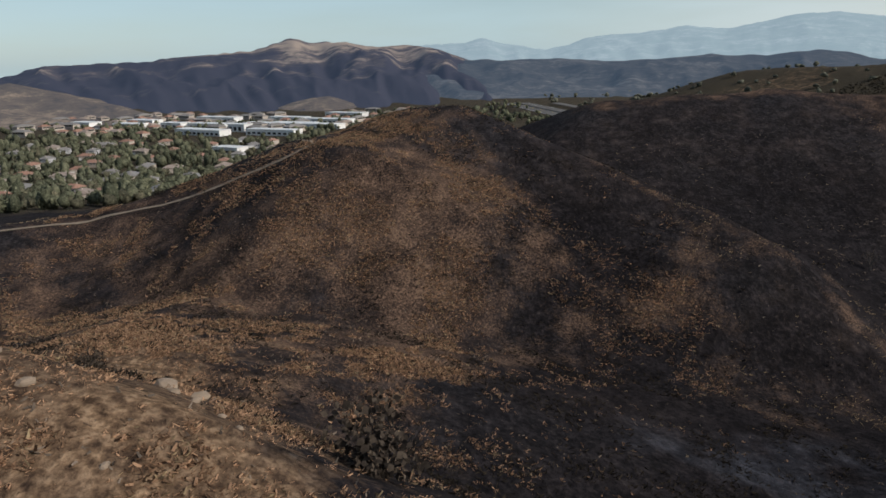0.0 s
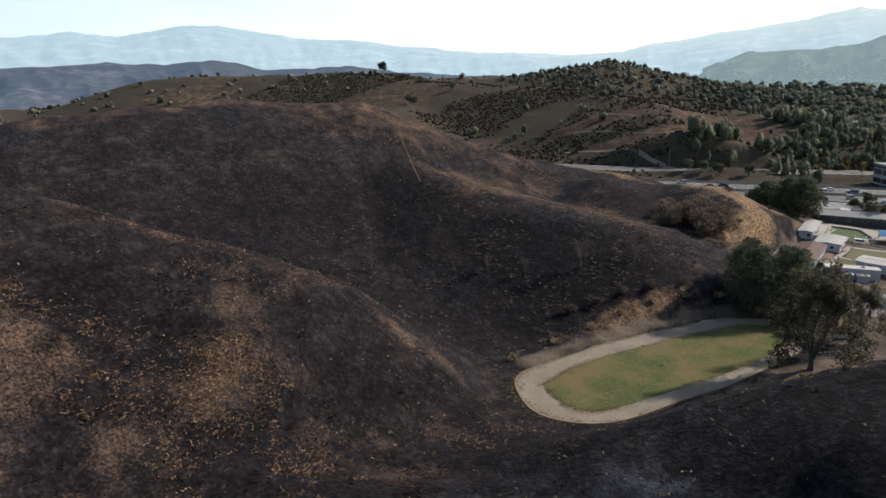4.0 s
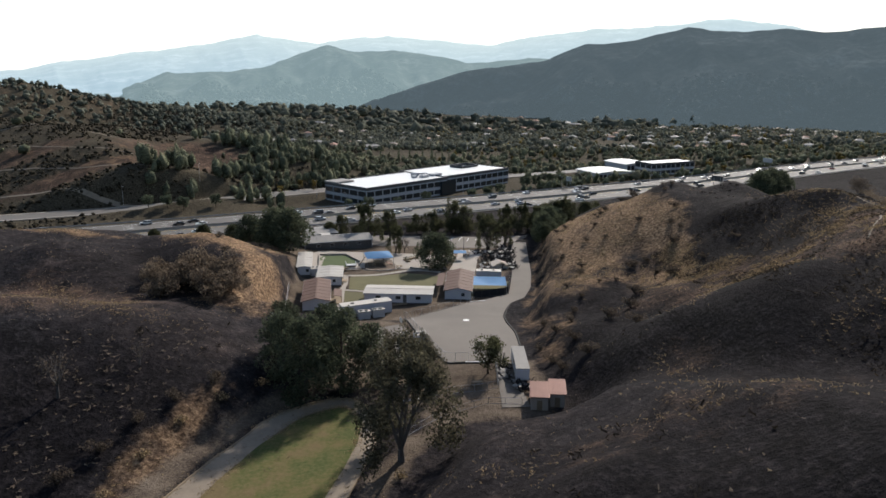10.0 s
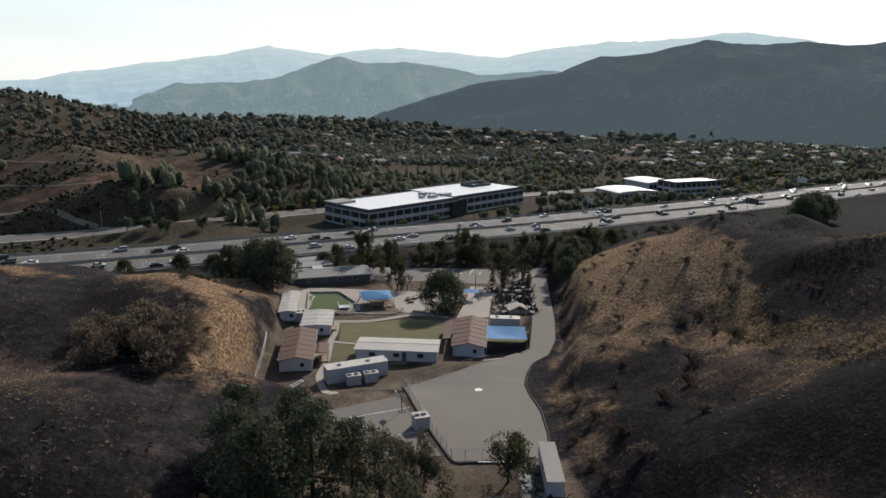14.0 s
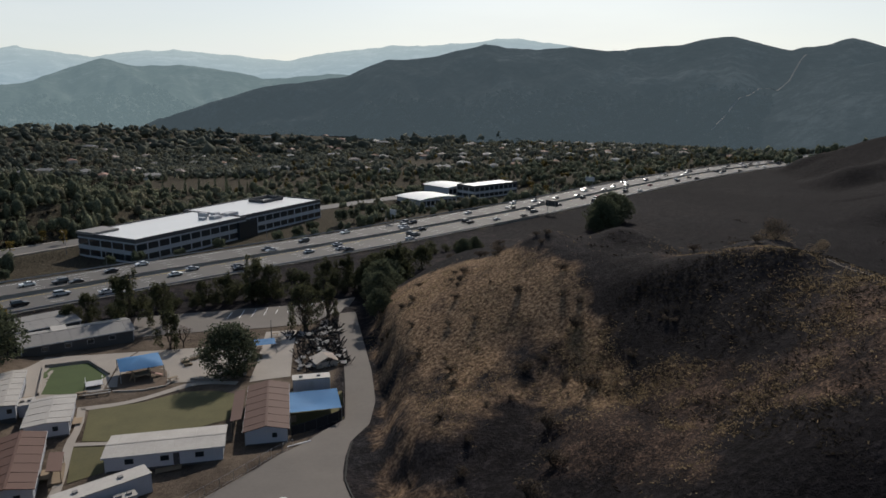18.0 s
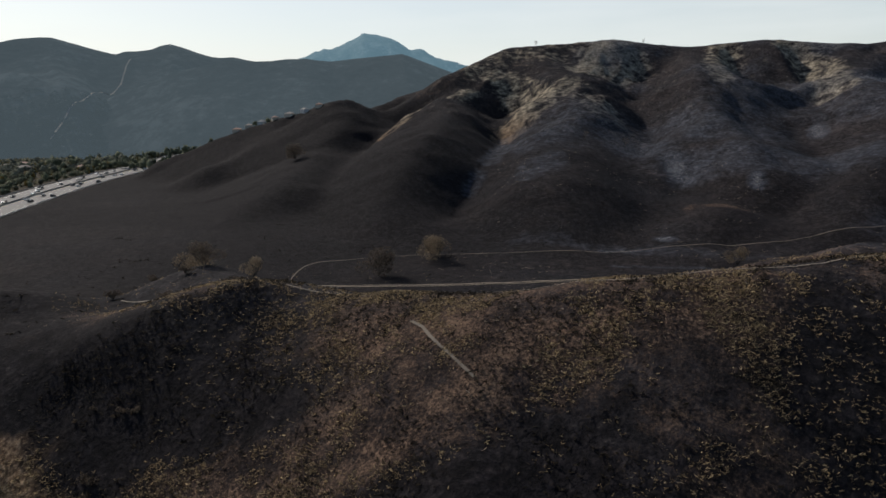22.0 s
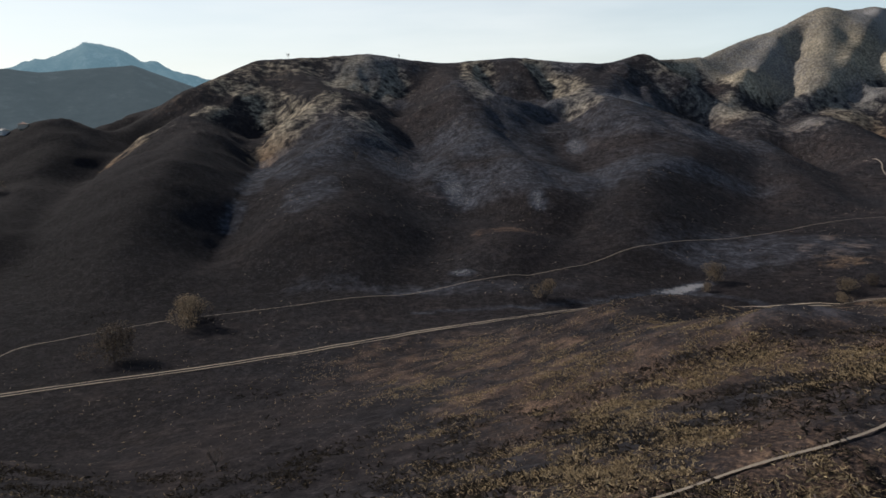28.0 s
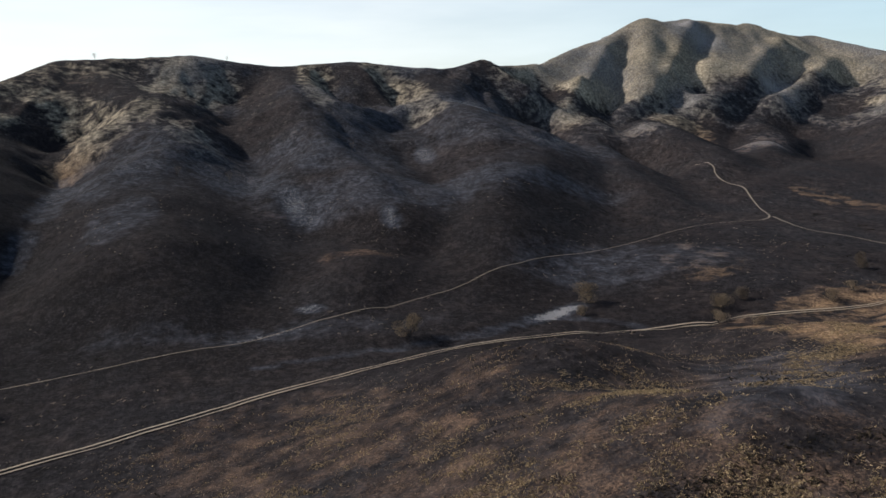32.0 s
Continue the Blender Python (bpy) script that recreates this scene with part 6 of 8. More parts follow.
low_wall([(18.5, 103.4), (19.6, 113), (19.9, 123), (19.0, 132), (18.9, 137.5), (20.5, 145), (22.3, 150.5)], "dark timber kerb at the foot of a slope", 0.22, 0.14, char)
ramp_t = thing("access_ramp", -24.6, 192.4, float(gz(-24.6, 192.4)[0]) + 0.08, 10, "white painted access ramp with rails beside a classroom", "ramp")
part("deck", Shape().slab([(-1.6, -2.2, 0.7), (1.6, -2.2, 0.7), (1.6, 2.2, 0.1), (-1.6, 2.2, 0.1)], 0.12), trim_mat, ramp_t)
for sx in (-1.6, 1.6):
    part("rail", Shape().beam((sx, -2.2, 1.6), (sx, 2.2, 1.0), 0.04), white_paint, ramp_t)
    for k in (-2.1, 0, 2.1):
        part("post", Shape().beam((sx, k, 0), (sx, k, 1.3 - 0.13 * k), 0.04), white_paint, ramp_t)
for k in range(2):
    bench = thing("bench", -23.4 + 0.3 * k, 187.4 - 1.3 * k, float(gz(-23.4, 187.4)[0]) + 0.1, 4, "long grey bench beside the lawn", "bench", "benches by the lawn")
    part("seat", Shape().box(-2.6, 2.6, -0.22, 0.22, 0.42, 0.5), grey_roof, bench)
    for sx in (-2.2, 0, 2.2):
        part("leg", Shape().box(sx - 0.05, sx + 0.05, -0.2, 0.2, -0.1, 0.417), dark_steel, bench)
for k in range(9):
    xa, ya = 2 + 3.4 * k, 236 + 0.8 * k
    tagged(new("parking_line", drape("parking_line", [(xa, ya), (xa + 1.6, ya + 7)], [(xa + 0.18, ya), (xa + 1.78, ya + 7)], white_paint, 0.155, 2, 1)), "faded white parking line on old asphalt", "parking line", kind="structure")
mast = thing("flag_pole", 12.6, 207.4, float(gz(12.6, 207.4)[0]), 0, "dark bare pole beside picnic tables", "pole")
part("shaft", Shape().beam((0, 0, -0.3), (0, 0, 7.0), 0.12, 0.08), dark_steel, mast)
part("base", Shape().box(-0.3, 0.3, -0.3, 0.3, 0.08, 0.3), concrete, mast)
# burnt yard: ruins of sheds and furniture
rng = random.Random(5)
ruin_label = "charred heap of collapsed shed timbers and bent metal"
for cx, cy, rx, ry, n_, pale_n in ((21.5, 193, 4.5, 6, 60, 8), (25, 208, 3.5, 7, 60, 6), (20, 215, 3.5, 4, 30, 4), (17.0, 91.0, 1.6, 2.4, 22, 3), (14.6, 99.0, 0.9, 4.5, 22, 4), (26.5, 196, 2.6, 8, 70, 3), (28.5, 216, 2, 6, 50, 3), (22, 203, 4, 4, 50, 3)):
    heap = thing("rubble_heap", cx, cy, float(gz(cx, cy)[0]), 0, ruin_label, "rubble", "burnt ruins")
    dark, pale_s = Shape(), Shape()
    for k in range(n_ * 2):
        x, y = rng.uniform(-rx, rx), rng.uniform(-ry, ry)
        z = float(gz(cx + x, cy + y)[0]) - float(gz(cx, cy)[0])
        dx, dy, dz = rng.uniform(-1.6, 1.6), rng.uniform(-1.6, 1.6), rng.uniform(0, 1.6)
        dark.beam((x, y, z + 0.05), (x + dx, y + dy, z + 0.1 + dz), rng.uniform(0.05, 0.16), sides_n=4)
    for k in range(pale_n * 3):
        x, y, w, a = rng.uniform(-rx, rx), rng.uniform(-ry, ry), rng.uniform(0.3, 1.1), rng.uniform(0, 3)
        z = float(gz(cx + x, cy + y)[0]) - float(gz(cx, cy)[0]) + rng.uniform(0.15, 0.9)
        c_, s_ = math.cos(a) * w, math.sin(a) * w
        pale_s.slab([(x - c_, y - s_, z), (x + s_, y - c_, z + 0.2), (x + c_, y + s_, z + 0.3), (x - s_, y + c_, z)], 0.05)
    part("charred_timber", dark, char, heap)["kind"] = "stuff"
    part("bent_sheet", pale_s, grey_roof, heap, "pale buckled metal sheets")["kind"] = "stuff"
hut = thing("ruined_hut", 23.0, 190.2, float(gz(23, 190.2)[0]), 12, "scorched tan hut with a collapsed roof among ruins", "hut")
part("wall", Shape().box(-2.4, 2.4, -2, 2, -0.2, 1.3), stucco, hut)
part("roof_slope", Shape().slab([(-2.8, -2.4, 1.3), (0.2, -2.2, 2.5), (0.2, 2.2, 2.3), (-2.8, 2.4, 1.4)], 0.12), stucco, hut)
part("roof_slope", Shape().slab([(0.2, -2.2, 2.5), (2.9, -2.4, 1.0), (2.9, 2.4, 1.5), (0.2, 2.2, 2.3)], 0.12), pale_tile, hut)

# ---- offices ----
def office_block(t, x0, x1, y0, y1, h, bays):
    """A two-storey block with bands of windows, piers, parapet and a white roof."""
    part("wall", Shape().box(x0, x1, y0, y1, -1.5, h), office_wall, t)
    part("roof", Shape().box(x0 + 0.5, x1 - 0.5, y0 + 0.5, y1 - 0.5, h + 0.003, h + 0.25), bright_roof, t, "bright white roof membrane")
    rim_ = Shape()
    for a, b_, c_, d in ((x0, x1, y0 - 0.15, y0 + 0.4), (x0, x1, y1 - 0.4, y1 + 0.15), (x0 - 0.15, x0 + 0.4, y0, y1), (x1 - 0.4, x1 + 0.15, y0, y1)):
        rim_.box(a, b_, c_, d, h - 0.9, h + 0.7)
    part("parapet", rim_, siding_dark, t)
    for z0, z1 in ((1.1, 3.3), (5.3, 7.7)):
        w = (x1 - x0) / bays
        for k in range(bays):
            for yy, s in ((y0, -1), (y1, 1)):
                f_ = part("window", Shape().box(x0 + k * w + 0.35, x0 + (k + 1) * w - 0.35, yy - 0.12, yy + 0.12, z0 - 0.12, z1 + 0.12), siding_dark, t)
                part("pane", Shape().box(x0 + k * w + 0.5, x0 + (k + 1) * w - 0.5, yy + s * 0.12, yy + s * 0.15, z0, z1), glass, f_)
        m_ = max(2, int((y1 - y0) / 6))
        w = (y1 - y0) / m_
        for k in range(m_):
            for xx, s in ((x0, -1), (x1, 1)):
                f_ = part("window", Shape().box(xx - 0.12, xx + 0.12, y0 + k * w + 0.35, y0 + (k + 1) * w - 0.35, z0 - 0.12, z1 + 0.12), siding_dark, t)
                part("pane", Shape().box(xx + s * 0.12, xx + s * 0.15, y0 + k * w + 0.5, y0 + (k + 1) * w - 0.5, z0, z1), glass, f_)


of = thing("office_building", 12, 375, -24.5, 46, "long grey two-storey office building with a white roof", "office building")
office_block(of, -62, -0.01, 0, 34, 9.4, 11)
office_block(of, 0.01, 62, 3, 40, 9.4, 11)
for x, y, w, d, h in ((-12, 8, 5, 3, 1.5), (-7, 12, 3, 3, 2.0), (-16, 11, 2.5, 2.5, 1.2), (-2, 9, 7, 4, 1.3), (-9, 16, 2, 5, 1.8)):
    part("roof_unit", Shape().box(x, x + w, y, y + d, 9.65, 9.65 + h), trim_mat, of)
ring = Shape()
for a, b_, c_, d in ((38, 54, 22, 22.4), (38, 54, 32, 32.4), (38, 38.4, 22, 32), (53.6, 54, 22, 32)):
    ring.box(a, b_, c_, d, 9.65, 11.2)
part("plant_screen", ring, siding_dark, of, "dark screen round roof plant")
part("entrance", Shape().box(-6, 6, -1.5, 0.0, -1.5, 8.0), glass, of)
part("roof_overhang", Shape().box(-62.5, -50, 24, 34.3, 9.66, 10.6), grey_roof, of)


def arched(x, y, turn, w, d, h, rise, label):
    t = thing("office_building", x, y, -29, turn, label, "office building")
    part("wall", Shape().box(-w / 2, w / 2, -d / 2, d / 2, -1, h), office_wall, t)
    s = Shape()
    n = 8
    ring_ = [(k / n * 2 - 1) for k in range(n + 1)]
    s.v = [(u * (w / 2 + 1), v_ * (d / 2 + 1), h + 0.1 + rise * (1 - u * u) + dz) for dz in (0, -0.3) for u in ring_ for v_ in (-1, 1)]
    m_ = 2 * (n + 1)
    for k in range(n):
        s.f += [(2 * k, 2 * k + 2, 2 * k + 3, 2 * k + 1), (m_ + 2 * k + 1, m_ + 2 * k + 3, m_ + 2 * k + 2, m_ + 2 * k), (2 * k, m_ + 2 * k, m_ + 2 * k + 2, 2 * k + 2), (2 * k + 1, 2 * k + 3, m_ + 2 * k + 3, m_ + 2 * k + 1)]
    part("roof", s, bright_roof, t, "bright white arched roof")
    for k in np.arange(-w / 2 + 1.2, w / 2 - 2, 3.6):
        f_ = part("window", Shape().box(k, k + 2.8, -d / 2 - 0.1, -d / 2 + 0.1, 1.5, h - 1.2), siding_dark, t)
        part("pane", Shape().box(k + 0.15, k + 2.65, -d / 2 - 0.13, -d / 2 - 0.1, 1.65, h - 1.35), glass, f_)
    return t


arched(131, 481, 22, 30, 26, 5.6, 1.1, "low office with a bright arched white roof beside the freeway")
arched(163, 531, 22, 26, 28, 6.2, 1.1, "low office with a bright arched white roof among trees")
o3 = thing("office_building", 186, 512, -29, 25, "long low grey office with rows of windows", "office building")
office_block(o3, -22, 22, -9, 9, 8.6, 9)


# ---- houses ----
def house(w, d, roof_m, wall_m, label):
    """A suburban house with a hipped roof, chimney, garage door and windows; built at the origin."""
    t = thing("house", 0, 0, -500, 0, label, "house", "houses of the suburb")
    a, c_ = w / 2, d / 2
    part("wall", Shape().box(-a, a, -c_, c_, -2, 4.6), wall_m, t)
    o = 0.7
    r = Shape().add([(-a - o, -c_ - o, 4.5), (a + o, -c_ - o, 4.5), (a + o, c_ + o, 4.5), (-a - o, c_ + o, 4.5), (-a + c_ * 0.9, 0, 7.0), (a - c_ * 0.9, 0, 7.0)],
                    [(0, 1, 5, 4), (1, 2, 5), (2, 3, 4, 5), (3, 0, 4), (3, 2, 1, 0)])
    roof = part("roof", r, roof_m, t)
    part("chimney", Shape().box(a * 0.3, a * 0.3 + 0.9, 0.5, 1.3, 5.0, 7.8), stucco, roof)
    part("garage_door", Shape().box(-a + 0.8, -a + 5.2, -c_ - 0.06, -c_ + 0.02, 0, 2.3), white_paint, t)
    for k in (0.15, 0.6):
        for yy in (-c_, c_):
            f_ = part("window", Shape().box(a * k, a * k + 1.6, yy - 0.06, yy + 0.06, 2.2, 3.6), white_paint, t)
            part("pane", Shape().box(a * k + 0.12, a * k + 1.48, yy - 0.08, yy + 0.08, 2.32, 3.48), glass, f_)
    return t


kinds = [house(15, 11, tile_roof, stucco, "cream stucco suburban house with a brown tile roof"), house(18, 12, pale_tile, stucco, "suburban house with a pale tile roof"),
         house(13, 10, grey_roof, trim_mat, "pale suburban house with a grey roof"), house(26, 13, grey_roof, stucco, "long pale apartment house with a grey roof")]
rng = random.Random(11)
BLOCKS = ((-610, -275, 58, 62, 14, 5), (-640, -247, 60, 22, 12, 7), (-735, -395, 60, 40, 16, 4.5), (-770, -465, 60, 46, 16, 4.5), (-720, -300, 60, 56, 16, 4.5), (-735, -345, 60, 32, 14, 5), (-712, -240, 60, 48, 16, 4.5), (-478, -212, 60, 26, 12, 4.5), (-590, -203, 62, 56, 13, 5), (-652, -182, 62, 80, 15, 5), (-702, -206, 62, 56, 13, 4.5), (-765, -180, 60, 70, 16, 5),
          (-828, -236, 60, 56, 16, 5), (-850, -330, 60, 66, 16, 5), (-800, -405, 60, 46, 16, 5), (-880, -170, 60, 60, 16, 5))
used = [(131, 481), (163, 531), (186, 512)]
for x, y, a, w, d, h in BLOCKS:
    used += [(x + k * w * math.cos(math.radians(a)), y + k * w * math.sin(math.radians(a))) for k in (-0.45, -0.15, 0.15, 0.45)]
spots = []
for x0, x1, y0, y1, n_ in ((-160, 520, 640, 1000, 62), (220, 560, 640, 960, 34), (-540, -260, -390, -180, 64), (-820, -640, -430, -220, 26), (470, 640, 500, 620, 8)):
    for k in range(n_ * 6):
        if n_ <= 0:
            break
        x, y = rng.uniform(x0, x1), rng.uniform(y0, y1)
        if min(math.hypot(x - a, y - b_) for a, b_ in used) < 22 or to_line(np.array([x]), np.array([y]), FREEWAY)[0][0] < 60:
            continue
        used.append((x, y))
        spots.append((x, y))
        n_ -= 1
for x, y in spots:
    copy_thing(rng.choice(kinds), pose(x, y, float(gz(x, y)[0]) + 0.2, 0, 0, rng.choice((0, 90)) + rng.uniform(-25, 25)) @ Matrix.Scale(0.68, 4))
for k, (x, y, a) in enumerate(((500, 452, 20), (506, 444, 35), (510, 434, 15), (513, 422, 40), (517, 410, 10), (519, 396, 60), (522, 384, 25))):
    copy_thing(kinds[k % 3], pose(x, y, float(gz(x, y)[0]) + 0.2, 0, 0, a) @ Matrix.Scale(0.5, 4))
for q in kinds:
    for o in (*q.children_recursive, q):
        bpy.data.objects.remove(o)
def far_house(w, d, h, roof_m, label):
    """A low house of the far town: walls with a window band, hipped roof."""
    t = thing("house", 0, 0, -500, 0, label, "house", "houses of the far town")
    a, c_ = w / 2, d / 2
    wall = part("wall", Shape().box(-a, a, -c_, c_, -3, h), stucco, t)
    part("window", Shape().box(-a * 0.8, a * 0.8, -c_ - 0.08, c_ + 0.08, h - 2.0, h - 0.8), glass, wall)
    part("roof", Shape().add([(-a - 0.6, -c_ - 0.6, h - 0.1), (a + 0.6, -c_ - 0.6, h - 0.1), (a + 0.6, c_ + 0.6, h - 0.1), (-a - 0.6, c_ + 0.6, h - 0.1), (-a * 0.5, 0, h + 2.0), (a * 0.5, 0, h + 2.0)],
                             [(0, 1, 5, 4), (1, 2, 5), (2, 3, 4, 5), (3, 0, 4), (3, 2, 1, 0)]), roof_m, t)
    return t


kinds = [far_house(12, 8, 3.6, pale_tile, "distant stucco house with a pale tile roof"), far_house(20, 9, 5, grey_roof, "distant apartment house with a grey roof"), far_house(10, 8, 3.4, tile_roof, "distant house with a brown tile roof")]
n_ = 0
while n_ < 200:
    x, y = (rng.uniform(-960, -600), rng.uniform(-520, -60)) if n_ < 165 else (rng.uniform(-200, 500), rng.uniform(1000, 1250))
    n_ += 1
    if min(math.hypot(x - a, y - b_) for a, b_ in used) < 17:
        continue
    used.append((x, y))
    copy_thing(rng.choice(kinds), pose(x, y, float(gz(x, y)[0]) + 0.3, 0, 0, 58 + rng.choice((0, 90)) + rng.uniform(-8, 8)))
for q in kinds:
    for o in (*q.children_recursive, q):
        bpy.data.objects.remove(o)
# pale commercial blocks of the town
for x, y, a, w, d, h in BLOCKS:
    t = thing("warehouse", x, y, float(gz(x, y)[0]), a, "large white commercial building in the town", "warehouse", "town blocks")
    part("wall", Shape().box(-w / 2, w / 2, -d / 2, d / 2, -2, h), white_paint, t)
    part("roof", Shape().box(-w / 2 - 0.3, w / 2 + 0.3, -d / 2 - 0.3, d / 2 + 0.3, h + 0.003, h + 0.6), bright_roof, t)
    for k in np.arange(-w / 2 + 2, w / 2 - 4, 6):
        part("window", Shape().box(k, k + 3.6, -d / 2 - 0.12, -d / 2 + 0.02, 1.2, h - 2), glass, t)

# ---- cars ----
def car(colour_name, colour, tall):
    """A car along its own x; built at the origin."""
    kind = "sport utility vehicle" if tall else "sedan car"
    paint = plain("car_paint_" + colour_name, colour, 0.3, 0.2, 0.05, spec=0.6)
    t = thing("car", 0, 0, -500, 0, colour_name + " " + kind + " driving on the freeway", "car", "cars on the freeway")
    L, W, H = (4.9, 1.95, 1.75) if tall else (4.7, 1.85, 1.45)
    prof = [(-L / 2, 0.35), (-L / 2, 0.85 + 0.1 * tall), (-L / 2 + 0.25, 0.98 + 0.1 * tall), (L / 2 - 1.3, 1.0 + 0.1 * tall), (L / 2 - 0.15, 0.8 + 0.12 * tall), (L / 2, 0.6), (L / 2, 0.35)]
    s = Shape()
    n = len(prof)
    s.add([(x, -W / 2, z) for x, z in prof] + [(x, W / 2, z) for x, z in prof], [tuple(range(n)), tuple(range(2 * n - 1, n - 1, -1))] + [(k + n, (k + 1) % n + n, (k + 1) % n, k) for k in range(n)])
    part("body", s, paint, t)
    b0, b1, t0, t1 = (-L / 2 + 0.15, L / 2 - 1.3, -L / 2 + 0.35, L / 2 - 2.1) if tall else (-L / 2 + 0.55, L / 2 - 1.25, -L / 2 + 1.25, L / 2 - 2.2)
    zb = 0.98 + 0.1 * tall
    g = Shape().add([(b0, -W / 2 + 0.08, zb), (b1, -W / 2 + 0.08, zb), (b1, W / 2 - 0.08, zb), (b0, W / 2 - 0.08, zb), (t0, -W / 2 + 0.25, H - 0.06), (t1, -W / 2 + 0.25, H - 0.06), (t1, W / 2 - 0.25, H - 0.06), (t0, W / 2 - 0.25, H - 0.06)],
                    [(0, 1, 5, 4), (1, 2, 6, 5), (2, 3, 7, 6), (3, 0, 4, 7), (4, 5, 6, 7)])
    part("cabin_glass", g, glass, t)
    part("roof", Shape().slab([(t0, -W / 2 + 0.24, H), (t1, -W / 2 + 0.24, H), (t1, W / 2 - 0.24, H), (t0, W / 2 - 0.24, H)], 0.06), paint, t)
    for x in (-L / 2 + 0.85, L / 2 - 0.9):
        for y in (-W / 2 + 0.1, W / 2 - 0.1):
            part("wheel", Shape().beam((x, y - 0.11, 0.33), (x, y + 0.11, 0.33), 0.33, sides_n=12), tyre_mat, t)
    for y in (-W / 2 + 0.3, W / 2 - 0.3):
        part("headlight", Shape().box(L / 2 - 0.06, L / 2 + 0.02, y - 0.18, y + 0.18, 0.6, 0.74), white_paint, t)
        part("tail_light", Shape().box(-L / 2 - 0.02, -L / 2 + 0.04, y - 0.16, y + 0.16, 0.65, 0.82), red_roof, t)
    return t


fleet = [car("white", (0.75, 0.75, 0.73), 0), car("silver", (0.42, 0.42, 0.43), 0), car("black", (0.015, 0.015, 0.017), 0), car("white", (0.75, 0.75, 0.73), 1), car("black", (0.015, 0.015, 0.017), 1),
         car("dark grey", (0.07, 0.07, 0.075), 1), car("red", (0.22, 0.02, 0.02), 0), car("silver", (0.42, 0.42, 0.43), 1)]
rng = random.Random(23)
for off, back in ((-15, 0), (-11.4, 0), (-7.8, 0), (-4.2, 0), (4.2, 1), (7.8, 1), (11.4, 1), (15, 1)):
    s = 600 + rng.uniform(0, 60)
    while s < 1800:
        x, y, z, a = on_road(s, off)
        copy_thing(rng.choices(fleet, (3, 4, 5, 1, 4, 4, 1, 2))[0], pose(x, y, z + 0.01, 0, 0, a + 180 * back))
        s += (rng.uniform(24, 80) if x < 80 else rng.uniform(26, 84)) * (1.3 if abs(off) > 13 else 1)
for q in fleet:
    for o in (*q.children_recursive, q):
        bpy.data.objects.remove(o)

# ---- lamps along the frontage road and freeway ----
def street_lamp(x, y, turn, h=9.0):
    t = thing("street_lamp", x, y, float(gz(x, y)[0]), turn, "tall grey street lamp beside the road", "street lamp", "street lamps")
    part("pole", Shape().beam((0, 0, -0.5), (0, 0, h), 0.12, 0.07), steel, t)
    part("arm", Shape().beam((0, 0, h), (2.2, 0, h + 0.4), 0.05), steel, t)
    part("lamp_head", Shape().box(2.0, 2.8, -0.15, 0.15, h + 0.32, h + 0.48), steel, t)


for x, y, a in ((-145, 306, -60), (-118, 337, -60), (-97, 366, -50), (-240, 262, -60), (-200, 280, -60), (-60, 352, 120), (75, 356, 120), (20, 352, 120), (-40, 318, 120), (210, 455, 120), (300, 512, 120)):
    street_lamp(x, y, a)

# ---- plants ----
def leaf_mat(name, dark, light, var=0.5):
    m, n, l, b = mat(name, 0.9, 0.0, 0.04)
    rnd = n.new("ShaderNodeNewGeometry").outputs["Random Per Island"]
    own = n.new("ShaderNodeObjectInfo").outputs["Random"]
    k = calc(n, l, "ADD", calc(n, l, "MULTIPLY", rnd, 0.7), calc(n, l, "MULTIPLY", own, 0.3))
    pos = n.new("ShaderNodeNewGeometry").outputs["Position"]
    leafy = ramp(n, l, tex_noise(n, l, 1.3, 5, 0.7, pos), (0.36, (0.35, 0.35, 0.35)), (0.5, (0.9, 0.9, 0.9)), (0.64, (1.7, 1.7, 1.6)))
    col = mix(n, l, var, ramp(n, l, k, (0.05, dark), (0.95, light)), leafy, "MULTIPLY")
    l.new(col, b.inputs["Base Color"])
    t = n.new("ShaderNodeBsdfTranslucent")
    l.new(col, t.inputs[0])
    mx = n.new("ShaderNodeMixShader")
    mx.inputs[0].default_value = 0.4
    l.new(b.outputs[0], mx.inputs[1])
    l.new(t.outputs[0], mx.inputs[2])
    l.new(mx.outputs[0], n["Material Output"].inputs[0])
    return m


leaf_dark = leaf_mat("dark_leaves", (0.042, 0.052, 0.038), (0.135, 0.150, 0.098))
# leaf colours for distant woods, paled and greyed to stand in for haze
leaf_far = leaf_mat("haze_paled_leaves", (0.055, 0.064, 0.045), (0.195, 0.200, 0.132), 0.8)
leaf_far_olive = leaf_mat("haze_paled_olive_leaves", (0.060, 0.062, 0.046), (0.20, 0.185, 0.125), 0.8)
leaf_haze = leaf_mat("distant_hazed_leaves", (0.075, 0.082, 0.068), (0.185, 0.185, 0.145), 0.8)
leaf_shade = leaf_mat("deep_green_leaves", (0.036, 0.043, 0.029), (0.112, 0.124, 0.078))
leaf_brush = leaf_mat("dark_brush_leaves", (0.022, 0.020, 0.015), (0.072, 0.061, 0.044), 0.8)
leaf_olive = leaf_mat("olive_leaves", (0.03, 0.034, 0.018), (0.10, 0.10, 0.055))
leaf_euc = leaf_mat("eucalyptus_leaves", (0.045, 0.042, 0.027), (0.15, 0.135, 0.092))
leaf_yellow = leaf_mat("autumn_leaves", (0.085, 0.062, 0.022), (0.27, 0.20, 0.065))
leaf_rust = leaf_mat("scorched_leaves", (0.080, 0.062, 0.045), (0.28, 0.215, 0.150))
twig_grey = leaf_mat("grey_twigs", (0.034, 0.027, 0.022), (0.145, 0.115, 0.09))
twig_brown = leaf_mat("brown_twigs", (0.055, 0.041, 0.031), (0.20, 0.155, 0.115))
